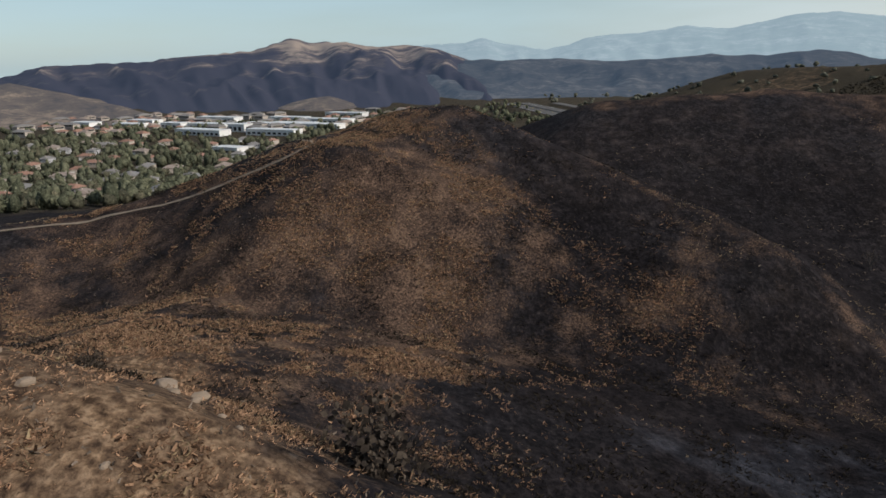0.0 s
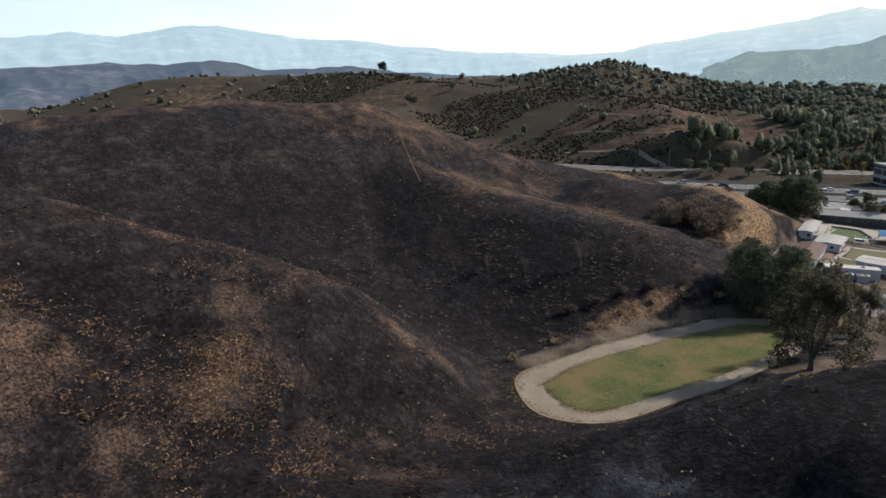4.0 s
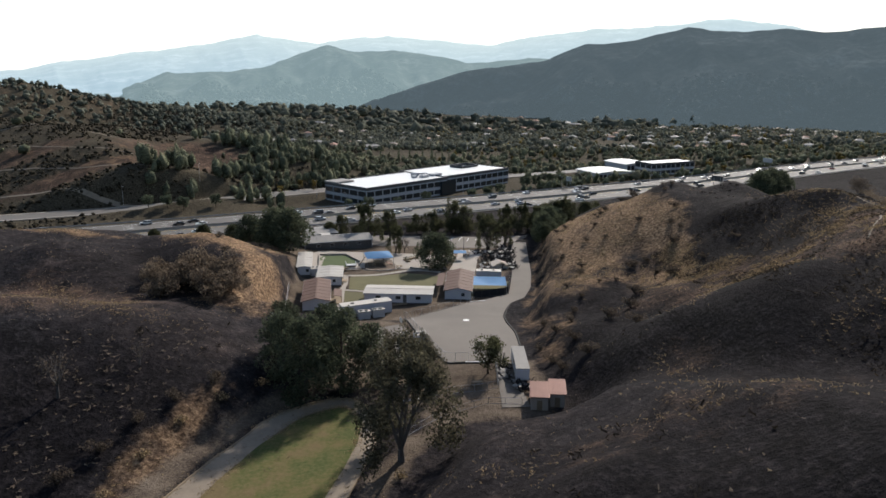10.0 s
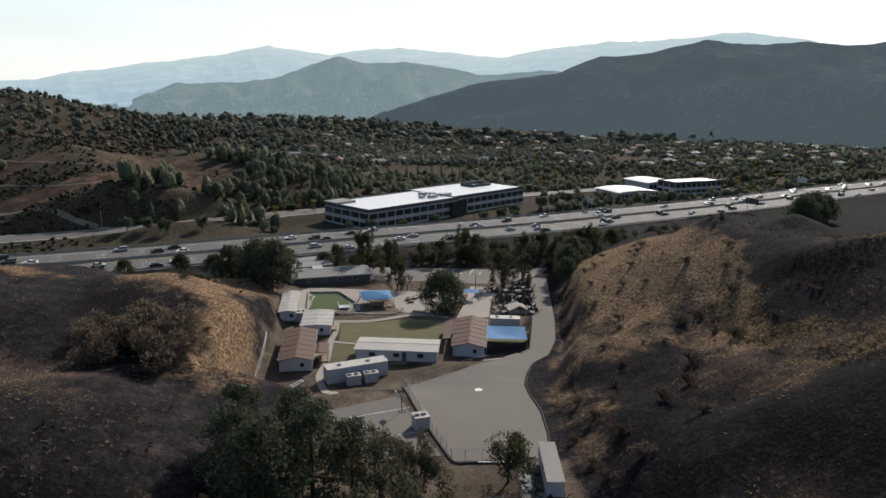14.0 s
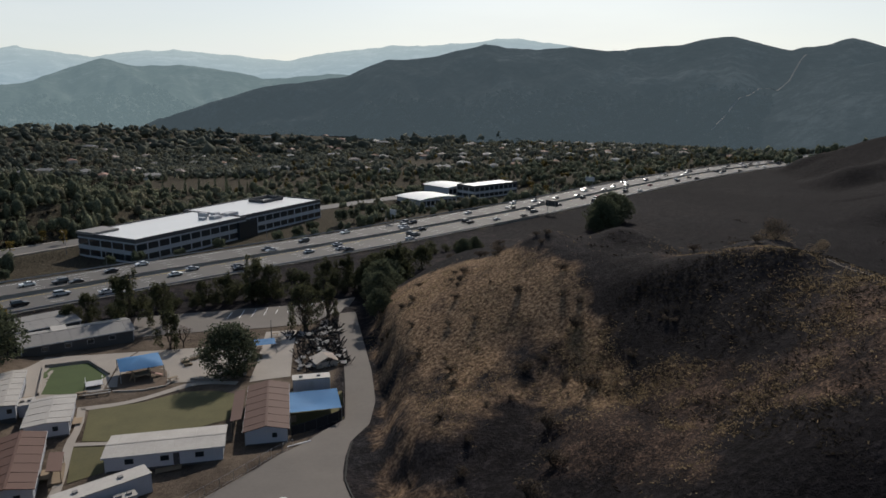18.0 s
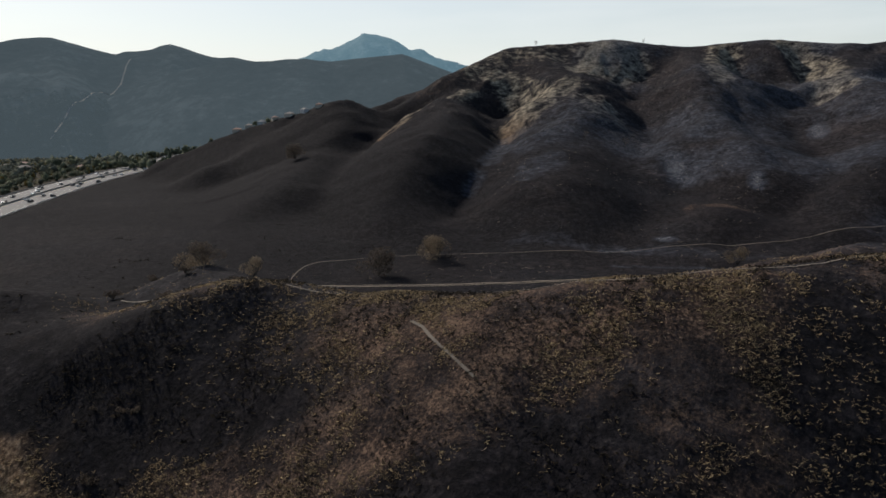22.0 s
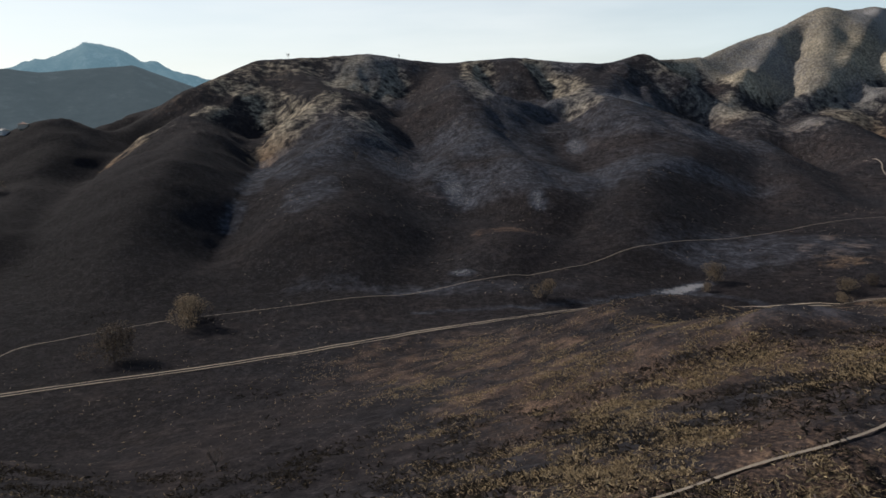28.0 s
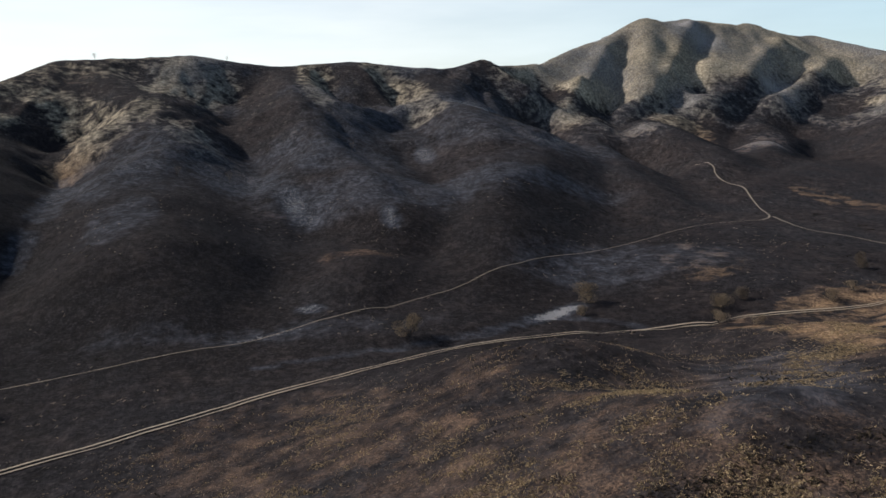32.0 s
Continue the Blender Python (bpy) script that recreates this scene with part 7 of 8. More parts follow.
straw = leaf_mat("straw_tufts", (0.036, 0.025, 0.016), (0.50, 0.375, 0.225))
rust_straw = leaf_mat("rusty_stalks", (0.042, 0.024, 0.015), (0.58, 0.36, 0.225))
ash_tuft = leaf_mat("ashen_tufts", (0.03, 0.025, 0.021), (0.27, 0.215, 0.17))
scrub_mat = leaf_mat("dark_scrub", (0.008, 0.0075, 0.007), (0.04, 0.032, 0.024))
nrng = np.random.default_rng(7)


def leaf_quads(c, size, upright=0.0):
    """Random small leaf plates at the places c."""
    n = len(c)
    a = nrng.normal(size=(n, 3))
    b_ = nrng.normal(size=(n, 3))
    if upright:
        b_[:, :2] *= 1 - upright
        b_[:, 2] = np.abs(b_[:, 2]) + upright
    a /= np.linalg.norm(a, axis=1)[:, None]
    b_ -= (a * b_).sum(1)[:, None] * a
    b_ /= np.linalg.norm(b_, axis=1)[:, None] + 1e-9
    s = np.asarray(size).reshape(-1, 1) * nrng.uniform(0.6, 1.3, (n, 1))
    e = np.cross(a, b_)
    v = np.stack([c - e * s * 0.5, c + b_ * s * 0.55 - e * s * 0.1, c + e * s * 0.5, c - b_ * s * 0.55 + e * s * 0.1], 1).reshape(-1, 3)
    return v


def leaf_mesh(name, v, material):
    n = len(v) // 4
    me = bpy.data.meshes.new(name)
    me.vertices.add(len(v))
    me.vertices.foreach_set("co", np.ascontiguousarray(v, dtype=np.float32).ravel())
    me.loops.add(4 * n)
    me.loops.foreach_set("vertex_index", np.arange(4 * n, dtype=np.int32))
    me.polygons.add(n)
    me.polygons.foreach_set("loop_start", np.arange(n, dtype=np.int32) * 4)
    me.update(calc_edges=True)
    me.materials.append(material)
    return me


def in_blobs(blobs, per):
    """Places in the outer part of leaf clumps (x, y, z, radius, flatness)."""
    out = []
    for x, y, z, r, fl in blobs:
        k = max(4, int(per * r * r))
        d = nrng.normal(size=(k, 3))
        d /= np.linalg.norm(d, axis=1)[:, None]
        q = d * (r * nrng.uniform(0.55, 1.05, (k, 1)))
        q[:, 2] *= fl
        out.append(q + (x, y, z))
    return np.concatenate(out)


def branch_out(shape, a, direction, length, r, depth, tips, rnd, spread=0.7, kids=(2, 3)):
    b_ = a + direction * length
    shape.beam(a, b_, r, r * 0.65, 5 if depth > 1 else 4)
    tips.append(b_.copy())
    if depth == 0:
        return
    for k in range(rnd.randint(*kids)):
        d = (direction + Vector((rnd.uniform(-1, 1), rnd.uniform(-1, 1), rnd.uniform(-0.2, 0.8))) * spread).normalized()
        branch_out(shape, b_, d, length * rnd.uniform(0.6, 0.85), r * 0.62, depth - 1, tips, rnd, spread, kids)


def tree(label, h, crown_r, style, leaf, seed, name="tree", bark_m=None, group="", density=16, leaf_size=0.42):
    """A tree with trunk, limbs and an uneven crown of leaf clumps; built at the origin."""
    rnd = random.Random(seed)
    t = thing(name, 0, 0, -500, 0, label, "tree" if "bush" not in name and "shrub" not in name else "bush", group)
    s, tips = Shape(), []
    if style == "full":
        s.beam((0, 0, -0.5), (0, 0, h * 0.85), h * 0.026, h * 0.008, 7)
        blobs = []
        for k in range(78):
            u = rnd.uniform(0, 1) ** 0.8
            r_ = crown_r * max(0.12, math.sin(math.pi * (0.16 + 0.80 * u))) ** 0.7 * rnd.uniform(0.45, 0.95)
            a, z = rnd.uniform(0, 6.28), h * (0.08 + 0.86 * u)
            blobs.append((math.cos(a) * r_, math.sin(a) * r_, z, crown_r * rnd.uniform(0.2, 0.36), 0.85))
            if k % 4 == 0:
                s.beam((0, 0, z * 0.8), (math.cos(a) * r_, math.sin(a) * r_, z), 0.09, 0.03, 4)
    elif style == "cypress":
        s.beam((0, 0, -0.3), (0, 0, h * 0.5), 0.15, 0.08, 6)
        blobs = [(rnd.uniform(-0.1, 0.1), rnd.uniform(-0.1, 0.1), h * (0.08 + 0.9 * u), crown_r * (1.02 - u) ** 0.6 * 0.8, 1.3) for u in np.linspace(0, 0.98, 12)]
    elif style == "shrub":
        for k in range(7):
            a = rnd.uniform(0, 6.28)
            branch_out(s, Vector((0, 0, -0.1)), Vector((math.cos(a) * 0.7, math.sin(a) * 0.7, 1)).normalized(), h * 0.42, 0.05, 2, tips, rnd)
        blobs = [(math.cos(a) * crown_r * q, math.sin(a) * crown_r * q, h * rnd.uniform(0.25, 0.72), crown_r * rnd.uniform(0.3, 0.5), 0.85) for a, q in ((rnd.uniform(0, 6.28), rnd.uniform(0, 0.75)) for _ in range(9))]
    else:
        fork = h * {"oak": 0.22, "gum": 0.09}.get(style, 0.30)
        lean = Vector((rnd.uniform(-0.12, 0.12), rnd.uniform(-0.12, 0.12), 1)).normalized()
        s.beam((0, 0, -0.6), lean * fork, h * 0.032, h * 0.022, 8)
        for k in range(3 if style == "euc" else 4):
            a = k * 1.7 + rnd.uniform(-0.4, 0.4)
            tilt = {"oak": 0.75, "gum": 0.5}.get(style, 0.38)
            branch_out(s, lean * fork, Vector((math.cos(a) * tilt, math.sin(a) * tilt, 1)).normalized(), h * (0.20 if style == "oak" else 0.25), h * 0.017, 3, tips, rnd, 0.62)
        top = max(p.z for p in tips)
        wide = max(math.hypot(p.x, p.y) for p in tips)
        for p in tips:
            p.z *= h * 0.9 / top
            p.x *= crown_r * 0.85 / wide
            p.y *= crown_r * 0.85 / wide
        s2 = Shape()
        s2.f = s.f
        s2.v = [(x * (crown_r * 0.85 / wide if z > fork else 1), y * (crown_r * 0.85 / wide if z > fork else 1), z * (h * 0.9 / top) if z > fork else z) for x, y, z in s.v]
        s = s2
        keep = [p for p in tips if p.z > h * (0.28 if style == "oak" else 0.36)]
        rnd.shuffle(keep)
        if style == "gum":
            low_tips = [p for p in tips if p.z > h * 0.16]
            blobs = [(p.x, p.y, p.z + rnd.uniform(-0.5, 0.3), crown_r * rnd.uniform(0.09, 0.18), 1.15) for p in low_tips[:105]]
            blobs += [(math.cos(k * 2.1) * crown_r * rnd.uniform(0.45, 0.95), math.sin(k * 2.1) * crown_r * rnd.uniform(0.45, 0.95), h * rnd.uniform(0.10, 0.55), crown_r * rnd.uniform(0.10, 0.19), 1.25) for k in range(58)]
        elif style == "oak":
            blobs = [(p.x * 0.95, p.y * 0.95, p.z, crown_r * rnd.uniform(0.22, 0.40), 0.85) for p in keep[:46]]
            blobs += [(math.cos(k * 0.9) * crown_r * rnd.uniform(0.3, 0.8), math.sin(k * 0.9) * crown_r * rnd.uniform(0.3, 0.8), h * rnd.uniform(0.32, 0.62), crown_r * rnd.uniform(0.22, 0.36), 0.8) for k in range(14)]
        else:
            blobs = [(p.x, p.y, p.z, crown_r * rnd.uniform(0.15, 0.30), 0.85) for p in keep[:62]]
            blobs += [(math.cos(k * 1.3) * crown_r * rnd.uniform(0.1, 0.8), math.sin(k * 1.3) * crown_r * rnd.uniform(0.1, 0.8), h * rnd.uniform(0.26, 0.6), crown_r * rnd.uniform(0.14, 0.24), 0.8) for k in range(16)]
    part("trunk", s, bark_m or bark, t)
    if leaf is not None:
        part("crown", leaf_mesh("crown", leaf_quads(in_blobs(blobs, density), leaf_size), leaf), None, t)
    return t


def plant_out(proto, places, scale=(0.85, 1.15), seed=1, sink=0.0):
    rnd = random.Random(seed)
    for p in places:
        x, y = p[:2]
        k = p[2] if len(p) > 2 else rnd.uniform(*scale)
        c_ = copy_thing(proto, Matrix.Identity(4))
        c_.matrix_basis = pose(x, y, float(gz(x, y)[0]) - sink, 0, 0, rnd.uniform(0, 360)) @ Matrix.Scale(k, 4)


protos = []


def kind_of(*args, **kw):
    protos.append(tree(*args, **kw))
    return protos[-1]


euc = kind_of("tall open eucalyptus with grey-green leaf tufts beside the field", 18, 8.0, "gum", leaf_euc, 3, "eucalyptus", grey_bark, density=64, leaf_size=0.30)
plant_out(euc, [(-4.0, 66.8, 1.12), (-1.5, 90, 0.62), (-6.5, 93, 0.6)], seed=2)
pine = kind_of("dense dark green evergreen tree at the field's end", 15.5, 5.6, "full", leaf_shade, 5, "evergreen_tree", density=34, leaf_size=0.38)
plant_out(pine, [(-21, 86, 1.02), (-15.5, 91.5, 0.98), (-26, 92, 0.8), (-10.5, 94, 0.74), (-19, 99, 0.82), (-27.5, 100, 0.7)], seed=3)
young = kind_of("small leaning olive-green tree in a bare yard", 7.5, 3.6, "oak", leaf_olive, 8, density=40, leaf_size=0.3)
plant_out(young, [(11.4, 97.4, 1.0)], seed=4)
oak = kind_of("broad dark evergreen oak in the school yard", 11.5, 6.6, "full", leaf_shade, 12, "oak_tree", density=34, leaf_size=0.40)
plant_out(oak, [(2.6, 191.5, 1.0)], seed=5)
dense = kind_of("broad dense green tree beside the freeway", 13, 7.0, "full", leaf_shade, 14, density=28, leaf_size=0.48)
plant_out(dense, [(-46, 200.5, 1.05), (-52, 206, 0.95), (-62, 214, 0.8), (168, 318, 1.1), (177, 327, 1.15), (186, 334, 1.0), (180, 340, 0.8), (160, 312, 0.55), (90, 288, 0.5), (96, 292, 0.45), (52, 250, 0.75), (47, 240, 0.8), (43, 226, 0.7), (40.5, 212, 0.55)], seed=6)
full = kind_of("full olive-green roadside tree", 10.5, 5.0, "full", leaf_olive, 15, density=30, leaf_size=0.42)
plant_out(full, [(-38, 240, 0.55), (12, 251, 0.7), (50, 262, 1.0), (58, 268, 0.95), (70, 276, 0.8), (-62, 232, 0.8), (-72, 228, 0.7), (-84, 232, 0.65), (44, 254, 0.8), (48, 246, 0.8), (-100, 226, 0.6)], seed=61)
bushy = kind_of("bushy olive-green tree behind the school", 7.5, 4.4, "shrub", leaf_olive, 66, density=40, leaf_size=0.4)
plant_out(bushy, [(-12, 250, 0.5), (18, 253, 0.6), (29, 256, 0.6), (38, 256, 0.7), (46, 258, 0.9), (53, 263, 0.8), (62, 270, 0.9), (-66, 226, 0.7), (43, 238, 0.8), (45, 247, 0.8), (4, 254, 0.45), (-24, 246, 0.45)], seed=63)
verge = kind_of("low grey-green shrub on the freeway bank", 2.6, 2.6, "shrub", leaf_olive, 16, "shrub", density=44, leaf_size=0.32)
rnd = random.Random(9)
plant_out(verge, [(x, y) for x, y in ((-100 + k * 3.4 + rnd.uniform(-2, 2), 211 + k * 1.62 + rnd.uniform(-5, 7)) for k in range(58)) if math.sqrt((x + 6) ** 2 * 0.3 + (y - 240) ** 2) > 9], (0.6, 1.5), seed=62)
rnd = random.Random(91)
plant_out(bushy, [(-32 + 3.1 * k + rnd.uniform(-1.5, 1.5), 247 + 0.55 * k + rnd.uniform(-3, 4)) for k in range(30)], (0.4, 0.85), seed=92)
light = kind_of("open roadside tree with thin olive foliage", 15, 5.2, "gum", leaf_olive, 17, density=44, leaf_size=0.42)
plant_out(light, [(-23, 236, 1.1), (-14, 233, 0.9), (10, 254, 1.0), (22, 221, 0.95), (29, 227, 0.7), (55, 256, 1.05), (60, 262, 0.9), (33, 262, 0.75), (-4, 250, 0.6), (2, 252, 0.7), (16, 256, 0.8), (-33, 240, 0.65), (40, 262, 0.8), (-11, 212, 0.7), (26, 255, 0.6), (46, 252, 0.9)], seed=7)
bare = kind_of("bare leafless tree in the burnt yard", 8, 4.0, "oak", twig_grey, 19, "bare_tree", density=5, leaf_size=0.3)
plant_out(bare, [(21.9, 217.4, 1.0), (29.3, 226, 0.8), (-8, 213, 0.7)], seed=8)
gold = kind_of("yellowing autumn tree beside the freeway", 9, 3.4, "euc", leaf_yellow, 21, density=30, leaf_size=0.4)
plant_out(gold, [(-47.5, 212, 1.45), (-72, 372, 0.7), (-80, 352, 0.6), (-64, 368, 0.75), (222, 516, 1.0), (230, 505, 0.8)], seed=9)
round_tree = kind_of("round green roadside tree", 7, 3.4, "oak", leaf_dark, 25, density=30, leaf_size=0.45)
plant_out(round_tree, [(-126, 288, 0.85), (-118, 289.5, 0.9), (-111, 290, 0.95), (-99, 299, 0.9), (-70, 305, 0.7), (-40, 325, 0.8), (-30, 327, 0.9), (-15, 330, 0.8), (0, 345, 0.9), (25, 352, 1.0), (34, 356, 1.1), (42, 372, 1.0), (60, 395, 1.2), (68, 402, 1.1), (78, 408, 1.2), (86, 416, 1.0), (100, 440, 0.9), (112, 462, 1.0), (66, 370, 0.9),
                       (-616, 520, 2.1), (-440, 398, 1.4), (-452, 404, 1.2), (-436, 446, 1.0), (-610, 380, 1.0), (955, -500, 1.2)], seed=10)
cyp = kind_of("slim dark cypress among houses", 12, 1.4, "cypress", leaf_dark, 27, "cypress", density=40, leaf_size=0.5)
rnd = random.Random(3)
plant_out(cyp, [(-30 + rnd.uniform(-10, 60), 520 + rnd.uniform(0, 60)) for _ in range(12)] + [(-420 + rnd.uniform(-60, 60), -250 + rnd.uniform(-50, 50)) for _ in range(6)], seed=11)
# scorched trees and bushes of the burnt valley
scorched = kind_of("scorched tree with dry tan-grey leaves in a burnt valley", 5.0, 3.4, "shrub", leaf_rust, 31, "scorched_tree", char, density=120, leaf_size=0.17)
plant_out(scorched, [(276, 63, 1.4), (121, 152, 0.8), (296, 2, 1.5), (271, -30, 1.2), (262, -24, 0.9), (250, -28, 0.6), (131.5, 176, 1.7), (140, 178, 1.2), (250, 169, 2.1), (285, 8, 0.7), (262, -60, 0.8), (268, -72, 0.7)], seed=12)
grey_tree = kind_of("scorched grey-leaved tree on burnt ground", 5.2, 4.2, "shrub", twig_grey, 35, "scorched_tree", char, density=110, leaf_size=0.17)
plant_out(grey_tree, [(222, 178, 2.0), (119, 162, 1.0), (258, 172, 1.6), (415, 338, 2.3), (130, 168, 0.5), (147, 182, 0.6), (276, -40, 0.8), (290, -95, 0.8), (300, -104, 0.7), ], seed=13)
burnt = kind_of("bare charred tree on the burnt hillside", 7, 3.2, "oak", twig_grey, 37, "burnt_tree", grey_bark, density=3, leaf_size=0.25)
plant_out(burnt, [(-57, 75, 1.15), (-66, 66, 0.6), (-74, 62, 0.6), (-90, 40, 0.7), (-48, 84, 0.6), (-84, 82, 0.55), (137, 120, 0.45), (470, 128, 0.9), (452, 150, 0.8), (520, 60, 0.8), (700, 246, 0.8), (745, 150, 0.6)], seed=14)
thicket = kind_of("tall dense thicket of scorched grey-brown branches on a slope", 7.5, 5.2, "shrub", twig_brown, 51, "bush", bark, density=46, leaf_size=0.42)
plant_out(thicket, [(-47, 121, 1.0), (-52, 125, 1.1), (-56, 131, 1.1), (-47, 129, 1.0), (-52, 134, 1.0), (-60, 126, 0.9), (-44, 125, 0.8), (-57, 119, 0.8), (-62, 134, 0.8)], seed=31)
bush = kind_of("charred brown bush on a burnt slope", 2.6, 2.6, "shrub", twig_grey, 41, "bush", char, density=60, leaf_size=0.3)
plant_out(bush, [(21, -60, 1.5), (5, -84, 0.5), (14, -80, 0.45), (64, 150, 0.9), (52, 146, 0.8), (60, 168, 0.6), (70, 168, 0.6), (46, 170, 0.5), (50, 178, 0.45), (40, 150, 0.55), (56, 190, 0.6), (64, 200, 0.6), (66, 193, 0.9), (48, 128, 0.8), (44, 118, 0.8), (38, 112, 0.9), (41, 104, 0.8), (58, 134, 0.9), (-40, 78, 0.7), (-44, 72, 0.6), (-47, 66, 0.7), (-50, 60, 0.7), (-36, 84, 0.8), (-46, 50, 0.5), (84, 284, 0.9), (100, 296, 0.8)], seed=15)
plant_out(bush, [(110, 300, 0.8), (104, 170, 0.6), (112, 160, 0.6), (96, 150, 0.5), (120, 176, 0.6), (126, 170, 0.5), (23, 109, 0.5), (27, 113, 0.6), (25, 96, 0.7), (26, 121, 0.5), (29, 105, 0.7), (31, 117, 0.6), (24, 101, 0.6), (30, 97, 0.8), (33, 124, 0.5), (36, 130, 0.4)], seed=41)
rnd = random.Random(77)
plant_out(bush, [(rnd.uniform(34, 76), rnd.uniform(132, 205)) for _ in range(46)] + [(rnd.uniform(-62, -40), rnd.uniform(130, 195)) for _ in range(8)], (0.18, 0.5), seed=78)
dry = kind_of("dry straw-coloured bush beside the track", 1.8, 1.8, "shrub", straw, 43, "bush", bark, density=60, leaf_size=0.26)
plant_out(dry, [(-34, 81, 0.9), (-38, 74, 0.8), (-41, 66, 0.8), (-43, 58, 0.7), (-29, 88, 0.9), (-45, 48, 0.7), (-22, 92, 0.8), (-46, 36, 0.8), (-10, 56, 0.7), (-4, 62, 0.7), (48, 158, 0.4), (42, 160, 0.4)], seed=16)
for q in protos:
    for o in (*q.children_recursive, q):
        bpy.data.objects.remove(o)


for x, y in ((-5.4, 203), (-7.2, 201.5), (-3.8, 204.6), (-6.4, 199.4)):
    bed = thing("planter", x, y, float(gz(x, y)[0]) + 0.09, 20, "dark planter box with low shrubs", "planter", "planters in the yard")
    part("box", Shape().box(-0.8, 0.8, -0.5, 0.5, 0, 0.5), wood, bed)
    part("shrubs", leaf_mesh("shrubs", leaf_quads(in_blobs([(-0.4, 0, 0.75, 0.5, 0.9), (0.35, 0.1, 0.85, 0.55, 0.9)], 110), 0.2), leaf_shade), None, bed)


# rocks on the slope
def rock(x, y, size, seed):
    rnd = random.Random(seed)
    bm = bmesh.new()
    bmesh.ops.create_icosphere(bm, subdivisions=2, radius=1)
    for v in bm.verts:
        k = 1 + 0.35 * noise.noise(v.co * 1.4 + Vector((seed, 0, 0)))
        v.co = Vector((v.co.x * 1.3 * k, v.co.y * 0.9 * k, v.co.z * 0.62 * k)) * size
        v.co.z = round(v.co.z / (size * 0.3)) * size * 0.3 * 0.6 + v.co.z * 0.4
    me = bpy.data.meshes.new("rock")
    bm.to_mesh(me)
    bm.free()
    me.materials.append(rock_mat)
    ob = tagged(new("rock", me), "pale angular rock on dry grass", "rock", "rocks on the slope")
    ob.matrix_basis = pose(x, y, float(gz(x, y)[0]) + size * 0.15, 0, 0, rnd.uniform(0, 360))


for k, (x, y, s) in enumerate(((20, -70.6, 0.5), (18.6, -73, 0.75), (22.5, -69.8, 0.3), (21, -71.5, 0.3), (24, -68, 0.2), (26, -66.5, 0.2), (28, -75, 0.35), (18, -79, 0.35), (14, -82, 0.3), (32, -70, 0.2), (25, -78, 0.25))):
    rock(x, y, s, k)


# ---- ground cover: tufts, scrub, far woods ----
def scatter(n, x0, x1, y0, y1, chance):
    x, y = nrng.uniform(x0, x1, n), nrng.uniform(y0, y1, n)
    z = gz(x, y)
    keep = nrng.uniform(size=n) < chance(x, y, z)
    return np.stack([x, y, z], -1)[keep]


def bare_ground(x, y):
    """1 where paving, roads, courts or buildings leave no room for plants."""
    k = to_line(x, y, FREEWAY)[0] < 23
    k |= to_line(x, y, SIDE_ROAD)[0] < 10
    k |= (x > -40) & (x < 32) & (y > 100) & (y < 250)
    k |= to_line(x, y, FIELD)[0] < 14
    k |= to_line(x, y, OFFICE)[0] < 46
    k |= to_line(x, y, OFFICES)[0] < 36
    k |= to_line(x, y, LOT)[0] < 13
    k |= to_line(x, y, [(*p, 0) for p in road2])[0] < 1.8
    return k


def tuft_chance(x, y, z):
    coal, zn = zones(x, y, z)
    c = 0.2 + 1.3 * fbm(x, y, 9, 40, 4) + 0.9 * fbm(x, y, 2.6, 42, 2)
    c *= 1 + 1.2 * smooth((zn[:, 1] - 0.7) / 0.4)
    return np.clip((0.06 * (1 - coal) + 1.5 * zn[:, 1] + 0.9 * zn[:, 0]) * c, 0, 1) * ~bare_ground(x, y)


def tufts(c, size, blades, spread=0.6):
    """Sprays of thin stalks leaning out from the places c."""
    n = len(c) * blades
    b_ = np.repeat(c, blades, 0) + nrng.normal(size=(n, 3)) * (size * spread, size * spread, 0.02)
    d = nrng.normal(size=(n, 3)) * (1, 1, 0.35)
    d[:, 2] = np.abs(d[:, 2]) + 0.12
    d /= np.linalg.norm(d, axis=1)[:, None]
    side = np.cross(d, nrng.normal(size=(n, 3)))
    side /= np.linalg.norm(side, axis=1)[:, None] + 1e-9
    ln = size * nrng.uniform(0.9, 2.6, (n, 1))
    w = ln * nrng.uniform(0.16, 0.42, (n, 1))
    return np.stack([b_ - side * w * 0.5, b_ + side * w * 0.5, b_ + d * ln + side * w * 0.3, b_ + d * ln - side * w * 0.3], 1).reshape(-1, 3)



edge_pts = []
for loop, wide in ((inner, 1.0), (outer, 1.1)):
    k_ = nrng.uniform(0, len(loop), 3600)
    i_ = k_.astype(int) % len(loop)
    p_ = loop[i_] * (1 - (k_ % 1))[:, None] + loop[(i_ + 1) % len(loop)] * (k_ % 1)[:, None]
    p_ = p_ + nrng.normal(size=p_.shape) * wide * (0.35 + 0.5 * np.abs(vnoise(p_[:, 0], p_[:, 1], 6, 12)))[:, None]
    p_ = p_[vnoise(p_[:, 0], p_[:, 1], 4, 13) > -0.35]
    edge_pts.append(np.column_stack([p_, gz(p_[:, 0], p_[:, 1]) + 0.1]))
tagged(new("grass_tufts", leaf_mesh("grass_tufts", tufts(np.concatenate(edge_pts), 0.085, 4), straw)), "dry weeds along the dirt track's edges", "grass", kind="stuff")
clod_c = scatter(900, -38, -8, 26, 86, lambda x, y, z: np.clip(-0.1 + 0.9 * fbm(x, y, 11, 95, 3), 0, 0.7) * (to_line(x, y, FIELD)[0] < 9))
